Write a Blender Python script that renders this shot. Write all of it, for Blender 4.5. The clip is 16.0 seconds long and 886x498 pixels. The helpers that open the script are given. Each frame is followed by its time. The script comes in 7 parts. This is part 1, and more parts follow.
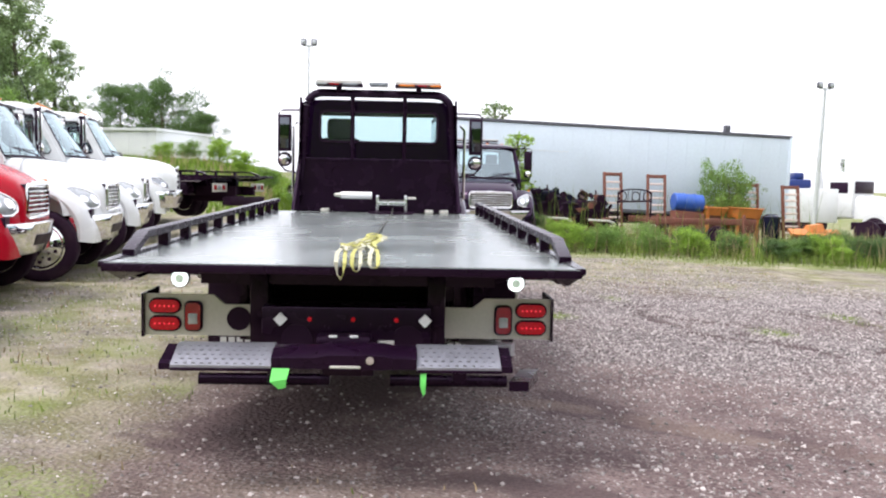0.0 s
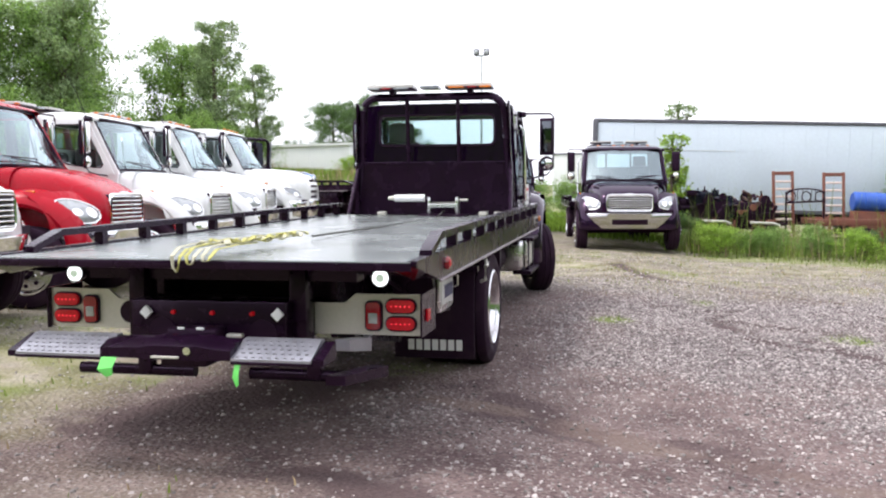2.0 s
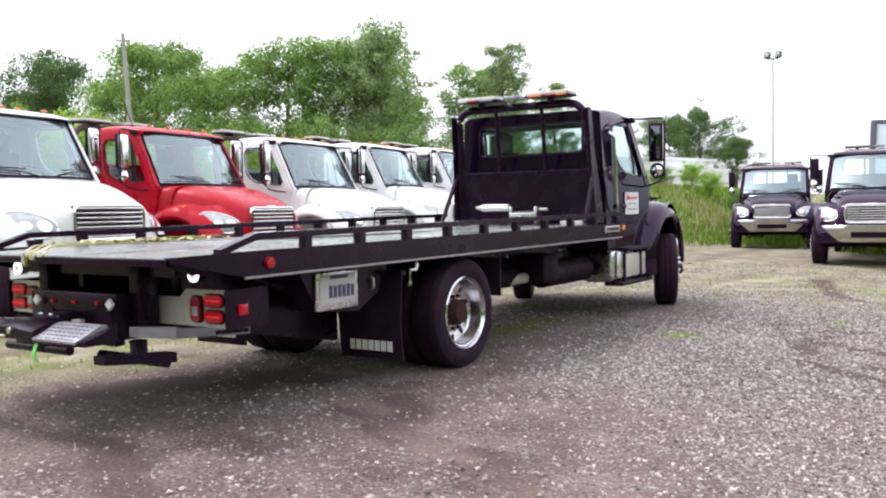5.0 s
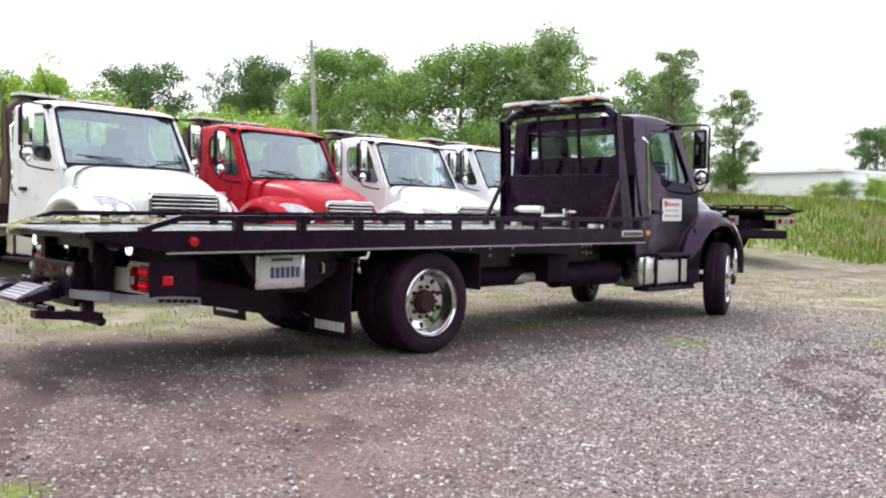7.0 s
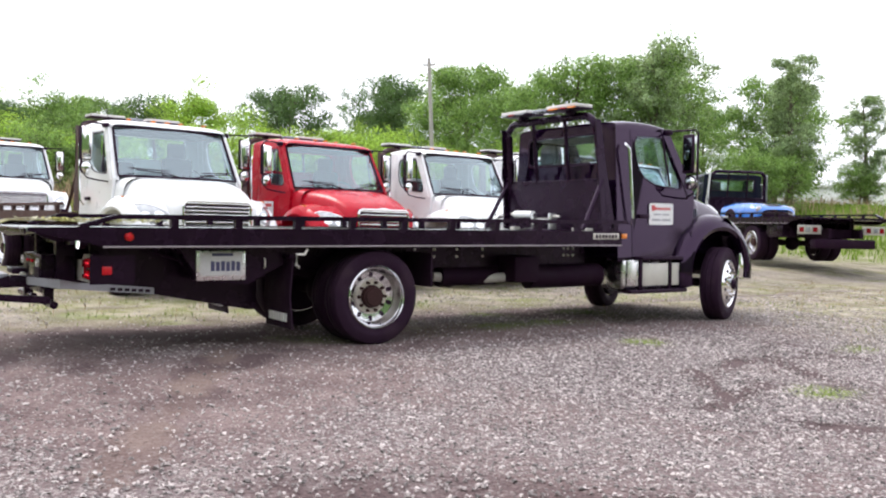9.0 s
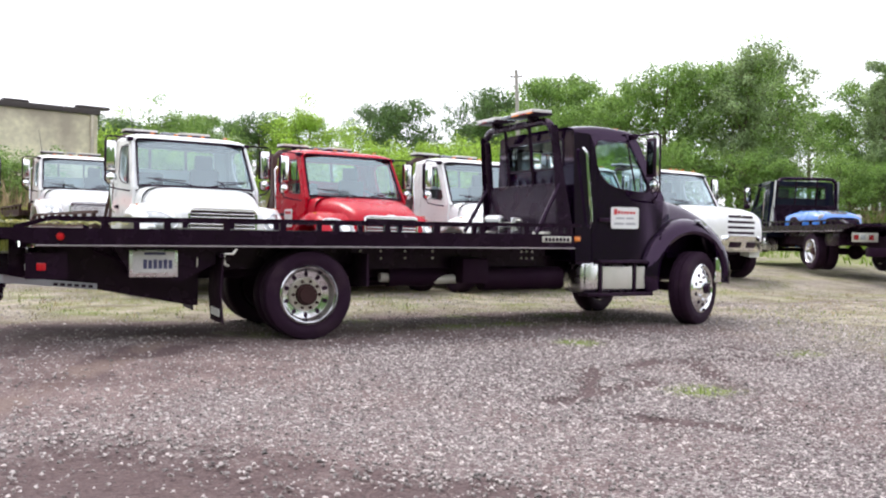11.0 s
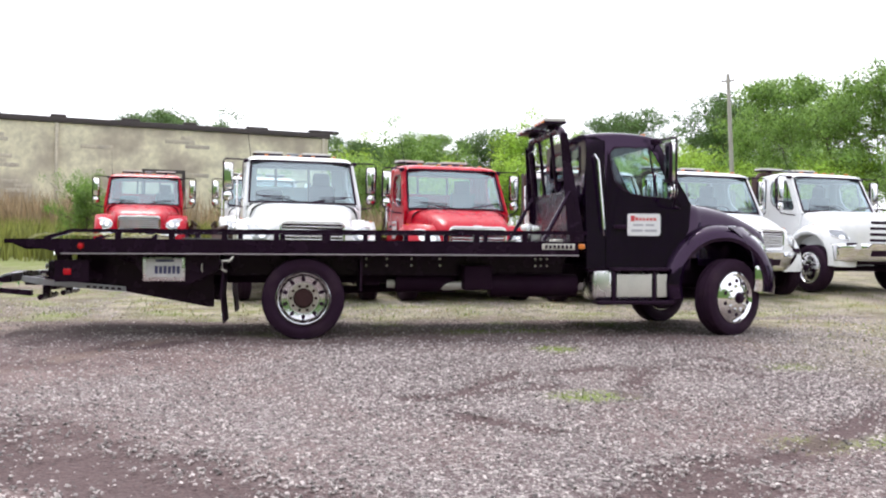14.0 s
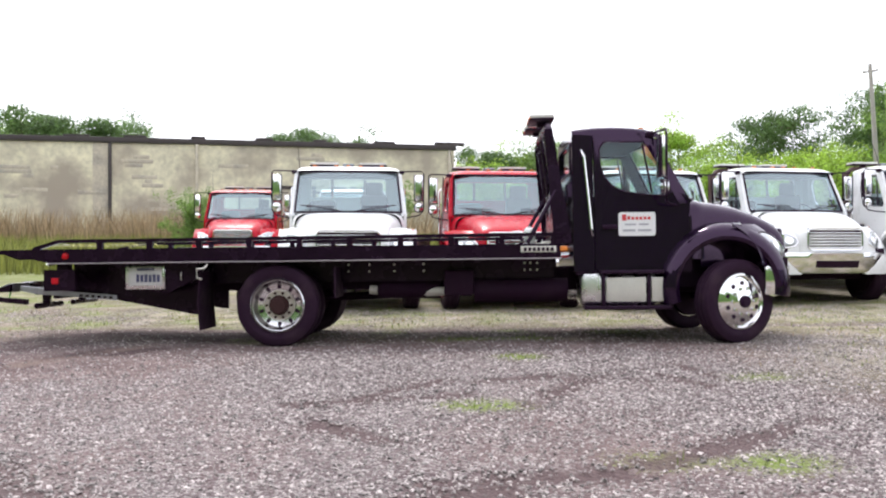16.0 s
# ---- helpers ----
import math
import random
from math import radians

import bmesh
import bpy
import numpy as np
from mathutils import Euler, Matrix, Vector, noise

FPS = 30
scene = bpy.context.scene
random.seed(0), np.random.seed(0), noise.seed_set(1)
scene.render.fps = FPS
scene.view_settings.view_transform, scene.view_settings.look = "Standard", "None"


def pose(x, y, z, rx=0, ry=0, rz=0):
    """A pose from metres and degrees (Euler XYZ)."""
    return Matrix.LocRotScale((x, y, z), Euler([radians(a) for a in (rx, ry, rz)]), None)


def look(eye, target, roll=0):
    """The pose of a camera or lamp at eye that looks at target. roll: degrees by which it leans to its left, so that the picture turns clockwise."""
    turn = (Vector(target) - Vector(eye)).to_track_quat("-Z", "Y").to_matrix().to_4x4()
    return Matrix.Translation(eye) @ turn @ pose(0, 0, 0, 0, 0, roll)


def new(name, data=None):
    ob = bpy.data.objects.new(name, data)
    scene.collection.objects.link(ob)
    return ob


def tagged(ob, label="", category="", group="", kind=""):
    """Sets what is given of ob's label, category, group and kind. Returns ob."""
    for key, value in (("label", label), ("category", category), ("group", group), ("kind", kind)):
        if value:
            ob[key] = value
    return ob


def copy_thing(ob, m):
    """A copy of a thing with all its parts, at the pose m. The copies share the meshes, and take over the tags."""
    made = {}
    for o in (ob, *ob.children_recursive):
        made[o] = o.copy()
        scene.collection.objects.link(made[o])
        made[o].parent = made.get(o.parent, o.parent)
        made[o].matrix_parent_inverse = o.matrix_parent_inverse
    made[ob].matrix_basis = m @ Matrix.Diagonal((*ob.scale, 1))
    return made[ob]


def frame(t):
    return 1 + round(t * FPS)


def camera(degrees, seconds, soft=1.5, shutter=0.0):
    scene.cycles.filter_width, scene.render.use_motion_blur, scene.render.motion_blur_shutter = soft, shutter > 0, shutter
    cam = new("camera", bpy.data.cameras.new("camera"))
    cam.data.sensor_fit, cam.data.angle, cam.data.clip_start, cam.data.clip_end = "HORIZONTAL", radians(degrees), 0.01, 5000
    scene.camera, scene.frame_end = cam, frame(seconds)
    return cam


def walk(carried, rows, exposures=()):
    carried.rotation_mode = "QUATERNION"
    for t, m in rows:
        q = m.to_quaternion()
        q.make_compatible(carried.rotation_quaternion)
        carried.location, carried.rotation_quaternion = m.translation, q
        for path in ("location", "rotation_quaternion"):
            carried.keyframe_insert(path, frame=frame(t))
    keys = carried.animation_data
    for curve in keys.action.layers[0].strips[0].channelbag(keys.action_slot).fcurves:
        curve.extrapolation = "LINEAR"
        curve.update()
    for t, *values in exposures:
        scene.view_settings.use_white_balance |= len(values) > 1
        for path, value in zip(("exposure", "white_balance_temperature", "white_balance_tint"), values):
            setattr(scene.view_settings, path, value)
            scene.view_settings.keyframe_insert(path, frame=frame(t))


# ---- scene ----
cam = camera(51.4, 16.0, soft=2.1)
PATH = [
    (0, (0.135, -7.958, 1.546), (0.261, -5.967, 1.4), 1.2),
    (0.5, (0.592, -7.88, 1.529), (0.607, -5.885, 1.393), 0.8),
    (1, (1.062, -7.912, 1.503), (0.97, -5.918, 1.374), -0.1),
    (1.5, (1.594, -7.881, 1.476), (1.392, -5.896, 1.349), -0.0),
    (2, (2.148, -7.756, 1.471), (1.789, -5.793, 1.341), -0.2),
    (2.5, (2.667, -7.788, 1.483), (2.176, -5.853, 1.365), -0.3),
    (3, (3.256, -7.683, 1.461), (2.633, -5.785, 1.357), 0.1),
    (3.5, (3.844, -7.505, 1.435), (3.099, -5.652, 1.332), 0.4),
    (4, (4.409, -7.366, 1.434), (3.549, -5.563, 1.339), 0.0),
    (4.5, (4.861, -7.016, 1.407), (3.879, -5.276, 1.311), -0.3),
    (5, (5.272, -6.735, 1.357), (4.189, -5.055, 1.271), -0.9),
    (7.5, (7.725, -5.545, 1.279), (6.218, -4.233, 1.197), 1.9),
    (8, (8.153, -5.277, 1.265), (6.582, -4.043, 1.186), 1.8),
    (8.5, (8.592, -4.967, 1.241), (6.966, -3.803, 1.183), 1.2),
    (9, (9.045, -4.61, 1.194), (7.392, -3.485, 1.143), 1.3),
    (9.5, (9.416, -4.254, 1.167), (7.741, -3.163, 1.121), 2.3),
    (12, (11.108, -2.154, 1.116), (9.229, -1.468, 1.101), 0.2),
    (12.5, (11.449, -1.731, 1.149), (9.539, -1.139, 1.138), 0.6),
    (13, (11.66, -1.234, 1.126), (9.725, -0.728, 1.114), 1.0),
    (13.5, (11.663, -0.675, 1.113), (9.707, -0.258, 1.1), 1.0),
    (14, (11.814, -0.139, 1.117), (9.84, 0.181, 1.107), 0.9),
    (14.5, (11.881, 0.428, 1.088), (9.893, 0.643, 1.081), 0.9),
    (15, (11.738, 0.954, 1.085), (9.742, 1.08, 1.081), 0.8),
    (15.5, (11.842, 1.536, 1.07), (9.842, 1.575, 1.074), 0.2),
    (16, (11.638, 2.11, 1.046), (9.638, 2.065, 1.059), -0.1),
]
walk(cam, [(t, look(eye, target, roll)) for t, eye, target, roll in PATH])
# ---- world, sun, exposure ----
scene.view_settings.exposure = 0.84
world = bpy.data.worlds.new("overcast_sky")
scene.world = world
world.use_nodes = True
wn, wl = world.node_tree.nodes, world.node_tree.links
wn.clear()
sky = wn.new("ShaderNodeTexSky")
sky.sky_type, sky.sun_disc = "NISHITA", False
sky.sun_elevation, sky.sun_rotation = radians(58), radians(250)
sky.air_density, sky.dust_density, sky.ozone_density = 1.0, 4.0, 1.0
soft_sky = wn.new("ShaderNodeHueSaturation")
soft_sky.inputs["Saturation"].default_value = 0.22
veil = wn.new("ShaderNodeMix")
veil.data_type = "RGBA"
veil.inputs[0].default_value = 0.55
veil.inputs[7].default_value = (11.05, 11.1, 12.3, 1)
wbg, wout = wn.new("ShaderNodeBackground"), wn.new("ShaderNodeOutputWorld")
wbg.inputs["Strength"].default_value = 0.13
wl.new(sky.outputs[0], soft_sky.inputs["Color"])
wl.new(soft_sky.outputs[0], veil.inputs[6])
wl.new(veil.outputs[2], wbg.inputs["Color"])
wl.new(wbg.outputs[0], wout.inputs["Surface"])
sun_data = bpy.data.lights.new("sun", "SUN")
sun_data.energy, sun_data.angle, sun_data.color = 1.1, radians(14), (1.0, 0.955, 0.92)
sun = new("sun", sun_data)
sun.matrix_world = look((-30, -10, 60), (0, 0, 0))


# ---- materials ----
def shade(name, color, rough=0.5, metal=0.0, vary=0.15, scale=8.0, fine=60.0, bump=0.0, coat=0.0, dirt=None, dirt_amount=0.0,
          emit=None, emit_power=0.0, through_light=None, rand=0.0, island=0.0, spec=0.5, tint=None, dirt_span=(0.5, 0.75)):
    """A principled surface with two scales of variation, optional dirt, relief and per-piece change."""
    m = bpy.data.materials.new(name)
    m.use_nodes = True
    n, l = m.node_tree.nodes, m.node_tree.links
    b = n["Principled BSDF"]
    tc = n.new("ShaderNodeTexCoord")
    big, small = n.new("ShaderNodeTexNoise"), n.new("ShaderNodeTexNoise")
    big.inputs["Scale"].default_value, small.inputs["Scale"].default_value = scale, fine
    big.inputs["Detail"].default_value, small.inputs["Detail"].default_value = 5, 3
    for t in (big, small):
        l.new(tc.outputs["Object"], t.inputs["Vector"])
    add = n.new("ShaderNodeMath")
    add.operation = "ADD"
    l.new(big.outputs["Fac"], add.inputs[0])
    l.new(small.outputs["Fac"], add.inputs[1])
    ramp = n.new("ShaderNodeMapRange")
    ramp.inputs[1].default_value, ramp.inputs[2].default_value = 0.6, 1.4
    ramp.inputs[3].default_value, ramp.inputs[4].default_value = 1 - vary, 1 + vary
    l.new(add.outputs[0], ramp.inputs[0])
    val = ramp.outputs[0]
    if rand or island:
        src = n.new("ShaderNodeObjectInfo").outputs["Random"] if rand else n.new("ShaderNodeNewGeometry").outputs["Random Per Island"]
        mr = n.new("ShaderNodeMapRange")
        mr.inputs[3].default_value, mr.inputs[4].default_value = 1 - (rand or island), 1 + (rand or island)
        l.new(src, mr.inputs[0])
        mul = n.new("ShaderNodeMath")
        mul.operation = "MULTIPLY"
        l.new(val, mul.inputs[0])
        l.new(mr.outputs[0], mul.inputs[1])
        val = mul.outputs[0]
    hsv = n.new("ShaderNodeHueSaturation")
    hsv.inputs["Color"].default_value = (*color, 1)
    l.new(val, hsv.inputs["Value"])
    out = hsv.outputs[0]
    if dirt:
        mix = n.new("ShaderNodeMix")
        mix.data_type = "RGBA"
        blot = n.new("ShaderNodeTexNoise")
        blot.inputs["Scale"].default_value, blot.inputs["Detail"].default_value = scale * 0.6, 8
        l.new(tc.outputs["Object"], blot.inputs["Vector"])
        cut = n.new("ShaderNodeMapRange")
        cut.inputs[1].default_value, cut.inputs[2].default_value = dirt_span
        cut.inputs[4].default_value = dirt_amount
        l.new(blot.outputs["Fac"], cut.inputs[0])
        l.new(cut.outputs[0], mix.inputs[0])
        l.new(out, mix.inputs[6])
        mix.inputs[7].default_value = (*dirt, 1)
        out = mix.outputs[2]
    l.new(out, b.inputs["Base Color"])
    rr = n.new("ShaderNodeMapRange")
    rr.inputs[1].default_value, rr.inputs[2].default_value = 0.3, 0.7
    rr.inputs[3].default_value, rr.inputs[4].default_value = max(0.02, rough * 0.8), min(1, rough * 1.2)
    l.new(big.outputs["Fac"], rr.inputs[0])
    l.new(rr.outputs[0], b.inputs["Roughness"])
    b.inputs["Metallic"].default_value = metal
    b.inputs["Specular IOR Level"].default_value = spec
    if tint:
        b.inputs["Specular Tint"].default_value = (*tint, 1)
    b.inputs["Coat Weight"].default_value, b.inputs["Coat Roughness"].default_value = coat, 0.06
    if bump:
        bp = n.new("ShaderNodeBump")
        bp.inputs["Strength"].default_value, bp.inputs["Distance"].default_value = bump, 0.01
        l.new(small.outputs["Fac"], bp.inputs["Height"])
        l.new(bp.outputs[0], b.inputs["Normal"])
    if through_light:
        tl, mx = n.new("ShaderNodeBsdfTranslucent"), n.new("ShaderNodeMixShader")
        h2 = n.new("ShaderNodeHueSaturation")
        h2.inputs["Color"].default_value = (*through_light, 1)
        l.new(val, h2.inputs["Value"])
        l.new(h2.outputs[0], tl.inputs["Color"])
        mx.inputs[0].default_value = 0.34
        l.new(b.outputs[0], mx.inputs[1])
        l.new(tl.outputs[0], mx.inputs[2])
        l.new(mx.outputs[0], n["Material Output"].inputs["Surface"])
    if emit:
        b.inputs["Emission Color"].default_value, b.inputs["Emission Strength"].default_value = (*emit, 1), emit_power
    return m


def glazing(name, tint, gloss):
    """Thin vehicle glass: tinted passage under a mirror gloss that grows towards grazing."""
    m = bpy.data.materials.new(name)
    m.use_nodes = True
    n, l = m.node_tree.nodes, m.node_tree.links
    n.clear()
    o, mix, tr, gl, lw = (n.new("ShaderNode" + k) for k in ("OutputMaterial", "MixShader", "BsdfTransparent", "BsdfGlossy", "LayerWeight"))
    tr.inputs["Color"].default_value = (*tint, 1)
    gl.inputs["Roughness"].default_value = 0.03
    gl.inputs["Color"].default_value = (0.78, 0.92, 0.97, 1)
    pw, sc = n.new("ShaderNodeMath"), n.new("ShaderNodeMath")
    pw.operation, sc.operation = "POWER", "MULTIPLY_ADD"
    pw.inputs[1].default_value, sc.inputs[1].default_value, sc.inputs[2].default_value = 4.0, 0.75, gloss
    l.new(lw.outputs["Facing"], pw.inputs[0])
    l.new(pw.outputs[0], sc.inputs[0])
    l.new(sc.outputs[0], mix.inputs[0])
    l.new(tr.outputs[0], mix.inputs[1])
    l.new(gl.outputs[0], mix.inputs[2])
    l.new(mix.outputs[0], o.inputs["Surface"])
    return m


PLUM = (0.95, 0.66, 1.0)
BLACK = shade("black_truck_paint", (0.008, 0.0022, 0.013), 0.07, 0, 0.2, 2, 40, dirt=(0.03, 0.017, 0.03), dirt_amount=0.1, spec=0.48, tint=PLUM)
WHITE = shade("white_truck_paint", (0.80, 0.81, 0.82), 0.3, 0, 0.03, 2, 40, coat=0.6, dirt=(0.55, 0.53, 0.5), dirt_amount=0.2)
RED = shade("red_truck_paint", (0.42, 0.004, 0.018), 0.28, 0, 0.08, 2, 40, coat=0.08, dirt=(0.34, 0.02, 0.04), dirt_amount=0.12, spec=0.2)
NAVY = shade("dark_blue_paint", (0.008, 0.009, 0.024), 0.2, 0, 0.2, 2, 40, spec=0.35)
BLUE = shade("bright_blue_paint", (0.03, 0.16, 0.55), 0.25, 0, 0.1, 3, 40, coat=0.8)
BEDBLK = shade("black_powder_coat", (0.009, 0.0024, 0.0105), 0.26, 0, 0.25, 5, 80, bump=0.03, dirt=(0.03, 0.016, 0.025), dirt_amount=0.2, spec=0.26, tint=PLUM)
DECK = shade("grey_steel_deck", (0.30, 0.325, 0.325), 0.25, 0.5, 0.08, 1.5, 30, bump=0.03, dirt=(0.36, 0.35, 0.33), dirt_amount=0.2)
BROWN = shade("rusty_brown_bed", (0.06, 0.025, 0.022), 0.6, 0, 0.3, 4, 40, bump=0.1)
DULLCHROME = shade("dull_chrome", (0.50, 0.49, 0.50), 0.2, 1.0, 0.1, 4, 40)
CHROME = shade("chrome", (0.82, 0.82, 0.83), 0.09, 1.0, 0.03, 4, 40)
ALU = shade("polished_aluminium", (0.72, 0.72, 0.73), 0.27, 1.0, 0.08, 6, 70)
DISH = shade("polished_wheel", (0.66, 0.66, 0.68), 0.16, 1.0, 0.1, 9, 60, dirt=(0.25, 0.2, 0.2), dirt_amount=0.5)
DISC = shade("dusty_wheel_disc", (0.62, 0.57, 0.52), 0.4, 0.55, 0.12, 9, 60, dirt=(0.3, 0.22, 0.2), dirt_amount=0.4)
TRIM = shade("dull_edge_trim", (0.34, 0.30, 0.32), 0.45, 0.5, 0.15, 6, 60)
SMOKE = shade("smoked_lamp_lens", (0.26, 0.28, 0.31), 0.12, 0.2, 0.3, 12, 30, coat=1.0)
HUBBR = shade("dusty_hub", (0.045, 0.022, 0.022), 0.7, 0, 0.3, 9, 60, spec=0.12)
PLATE = shade("aluminium_tread_plate", (0.37, 0.37, 0.42), 0.4, 0.8, 0.1, 6, 90, bump=0.2)
GALV = shade("brushed_light_steel", (0.62, 0.60, 0.55), 0.42, 0.35, 0.08, 5, 60, dirt=(0.4, 0.37, 0.33), dirt_amount=0.3)
RUBBER = shade("tyre_rubber", (0.020, 0.009, 0.019), 0.75, 0, 0.25, 6, 60, bump=0.2, dirt=(0.05, 0.032, 0.038), dirt_amount=0.5, spec=0.2, tint=PLUM)
PLASTIC = shade("black_plastic", (0.013, 0.0042, 0.0135), 0.45, 0, 0.2, 6, 60, spec=0.25, tint=PLUM)
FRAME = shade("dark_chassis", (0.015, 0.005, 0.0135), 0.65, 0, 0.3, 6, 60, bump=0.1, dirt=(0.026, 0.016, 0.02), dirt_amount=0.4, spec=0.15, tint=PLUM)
CABIN = shade("grey_cab_lining", (0.032, 0.031, 0.034), 0.8, 0, 0.15, 6, 60)
GLASS = glazing("clear_glass", (0.95, 0.985, 0.985), 0.03)
GLASST = glazing("tinted_glass", (0.70, 0.88, 0.90), 0.27)
REDLENS = shade("red_lens", (0.30, 0.004, 0.010), 0.15, 0, 0.15, 30, 120, coat=0.5)
REDLED = shade("red_lamp_lit", (0.36, 0.003, 0.012), 0.2, 0, 0.3, 30, 120, emit=(1, 0.002, 0.012), emit_power=0.05)
LEDDOT = shade("lit_led", (0.8, 0.02, 0.04), 0.2, 0, 0.1, 30, 120, emit=(1.0, 0.03, 0.06), emit_power=0.5)
AMBER = shade("amber_lens", (0.75, 0.22, 0.03), 0.2, 0, 0.1, 30, 120, coat=0.6)
LAMP = shade("white_work_lamp_lit", (0.9, 0.9, 0.9), 0.2, 0, 0.05, 30, 120, emit=(0.92, 1.0, 1.0), emit_power=1.1)
COVER = shade("pale_lamp_cover", (0.62, 0.60, 0.57), 0.35, 0, 0.12, 9, 40, coat=0.4)
CLEAR = shade("headlamp_lens", (0.42, 0.44, 0.46), 0.1, 0.25, 0.25, 9, 25, coat=1.0)
LAMPC = shade("work_lamp_core", (0.62, 0.72, 0.62), 0.25, 0, 0.3, 30, 90, emit=(0.8, 1.0, 0.85), emit_power=0.25)
# mirror with the dark reflection of its surroundings put into its colour
MIRROR_DARK = shade("mirror_dark_reflection", (0.11, 0.12, 0.135), 0.04, 1, 0.02, 4, 40)
MIRROR = shade("mirror_glass", (0.85, 0.87, 0.88), 0.03, 1, 0.02, 4, 40)
WSIGN = shade("white_sign", (0.82, 0.82, 0.83), 0.4, 0, 0.03, 6, 60)
RSIGN = shade("red_sign_mark", (0.6, 0.06, 0.07), 0.4, 0, 0.05, 6, 60)
TAGW = shade("weathered_tag", (0.62, 0.62, 0.62), 0.4, 0, 0.1, 8, 60, dirt=(0.4, 0.38, 0.38), dirt_amount=0.4)
GSIGN = shade("grey_sign_mark", (0.42, 0.42, 0.46), 0.5, 0, 0.05, 6, 60)
PSIGN = shade("plate_marks", (0.06, 0.06, 0.14), 0.5, 0, 0.05, 6, 60)
GTAG = shade("green_ribbon", (0.16, 0.72, 0.14), 0.5, 0, 0.1, 20, 60)
STRAP = shade("yellow_webbing", (0.42, 0.40, 0.12), 0.7, 0, 0.35, 30, 140, bump=0.2)
STRAP2 = shade("pale_webbing", (0.48, 0.46, 0.34), 0.7, 0, 0.2, 30, 140, bump=0.2)
CABLE = shade("wire_rope", (0.10, 0.10, 0.09), 0.5, 0.6, 0.2, 30, 140)
TRAILW = shade("weathered_white_panel", (0.62, 0.70, 0.78), 0.5, 0, 0.06, 0.6, 12, dirt=(0.48, 0.55, 0.60), dirt_amount=0.6)
ROOFT = shade("dark_roof_trim", (0.10, 0.10, 0.12), 0.6, 0, 0.2, 2, 30)
CONC = shade("stained_cream_render", (0.70, 0.66, 0.49), 0.85, 0, 0.3, 0.7, 4, bump=0.3, dirt=(0.40, 0.35, 0.28), dirt_amount=1.0, dirt_span=(0.44, 0.62))
CONC2 = shade("grey_block_patch", (0.54, 0.49, 0.39), 0.9, 0, 0.25, 1.2, 8, bump=0.3, dirt=(0.24, 0.22, 0.22), dirt_amount=0.8)
DARKTOP = shade("dark_wall_cap", (0.06, 0.05, 0.05), 0.8, 0, 0.3, 2, 20)
RUST = shade("rusty_steel", (0.17, 0.06, 0.04), 0.75, 0, 0.4, 8, 60, bump=0.2)
ORANGE = shade("orange_machine_paint", (0.62, 0.21, 0.05), 0.5, 0, 0.2, 4, 40, dirt=(0.3, 0.12, 0.06), dirt_amount=0.5)
PALEPINK = shade("faded_ramp_paint", (0.70, 0.58, 0.54), 0.6, 0, 0.15, 6, 40)
DEEPBLUE = shade("deep_blue_paint", (0.012, 0.03, 0.16), 0.4, 0, 0.2, 5, 40)
OLIVE = shade("olive_weeds", (0.225, 0.240, 0.075), 0.65, 0, 0.3, 0.3, 4, island=0.5, spec=0.25, through_light=(0.26, 0.28, 0.06))
BARREL = shade("blue_plastic_drum", (0.03, 0.10, 0.42), 0.4, 0, 0.1, 5, 40)
STEELP = shade("galvanised_pole", (0.55, 0.57, 0.58), 0.5, 0.5, 0.1, 3, 30)
WOODP = shade("weathered_pole_wood", (0.36, 0.34, 0.31), 0.85, 0, 0.15, 4, 60, bump=0.3)
FARW = shade("far_white_cladding", (0.70, 0.72, 0.72), 0.6, 0, 0.05, 0.5, 10)
BARK = shade("bark", (0.11, 0.085, 0.06), 0.9, 0, 0.3, 5, 40, bump=0.5)
LEAVES = [shade("leaves_" + k, c, 0.55, 0, 0.2, 0.6, 4, island=0.5, spec=0.25, through_light=(c[0] * 1.9, c[1] * 1.8, c[2] * 1.4)) for k, c in
          (("mid", (0.150, 0.250, 0.066)), ("dark", (0.080, 0.142, 0.050)), ("light", (0.230, 0.360, 0.058)), ("grey", (0.190, 0.265, 0.130)))]
MEADOW = shade("meadow_blades", (0.150, 0.235, 0.036), 0.6, 0, 0.25, 0.3, 4, island=0.4, spec=0.25, through_light=(0.20, 0.32, 0.03))
GRASS = shade("grass_blades", (0.140, 0.185, 0.038), 0.6, 0, 0.25, 0.5, 5, island=0.45, spec=0.3, through_light=(0.16, 0.25, 0.03))
WEED = shade("tall_weeds", (0.155, 0.220, 0.042), 0.6, 0, 0.3, 0.4, 5, island=0.5, spec=0.3, through_light=(0.19, 0.25, 0.05))
STRAW = shade("dry_weeds", (0.36, 0.27, 0.16), 0.7, 0, 0.3, 0.4, 5, island=0.4, spec=0.3)
STONE = shade("gravel_stones", (0.325, 0.288, 0.278), 0.75, 0, 0.2, 1.5, 60, island=0.74)


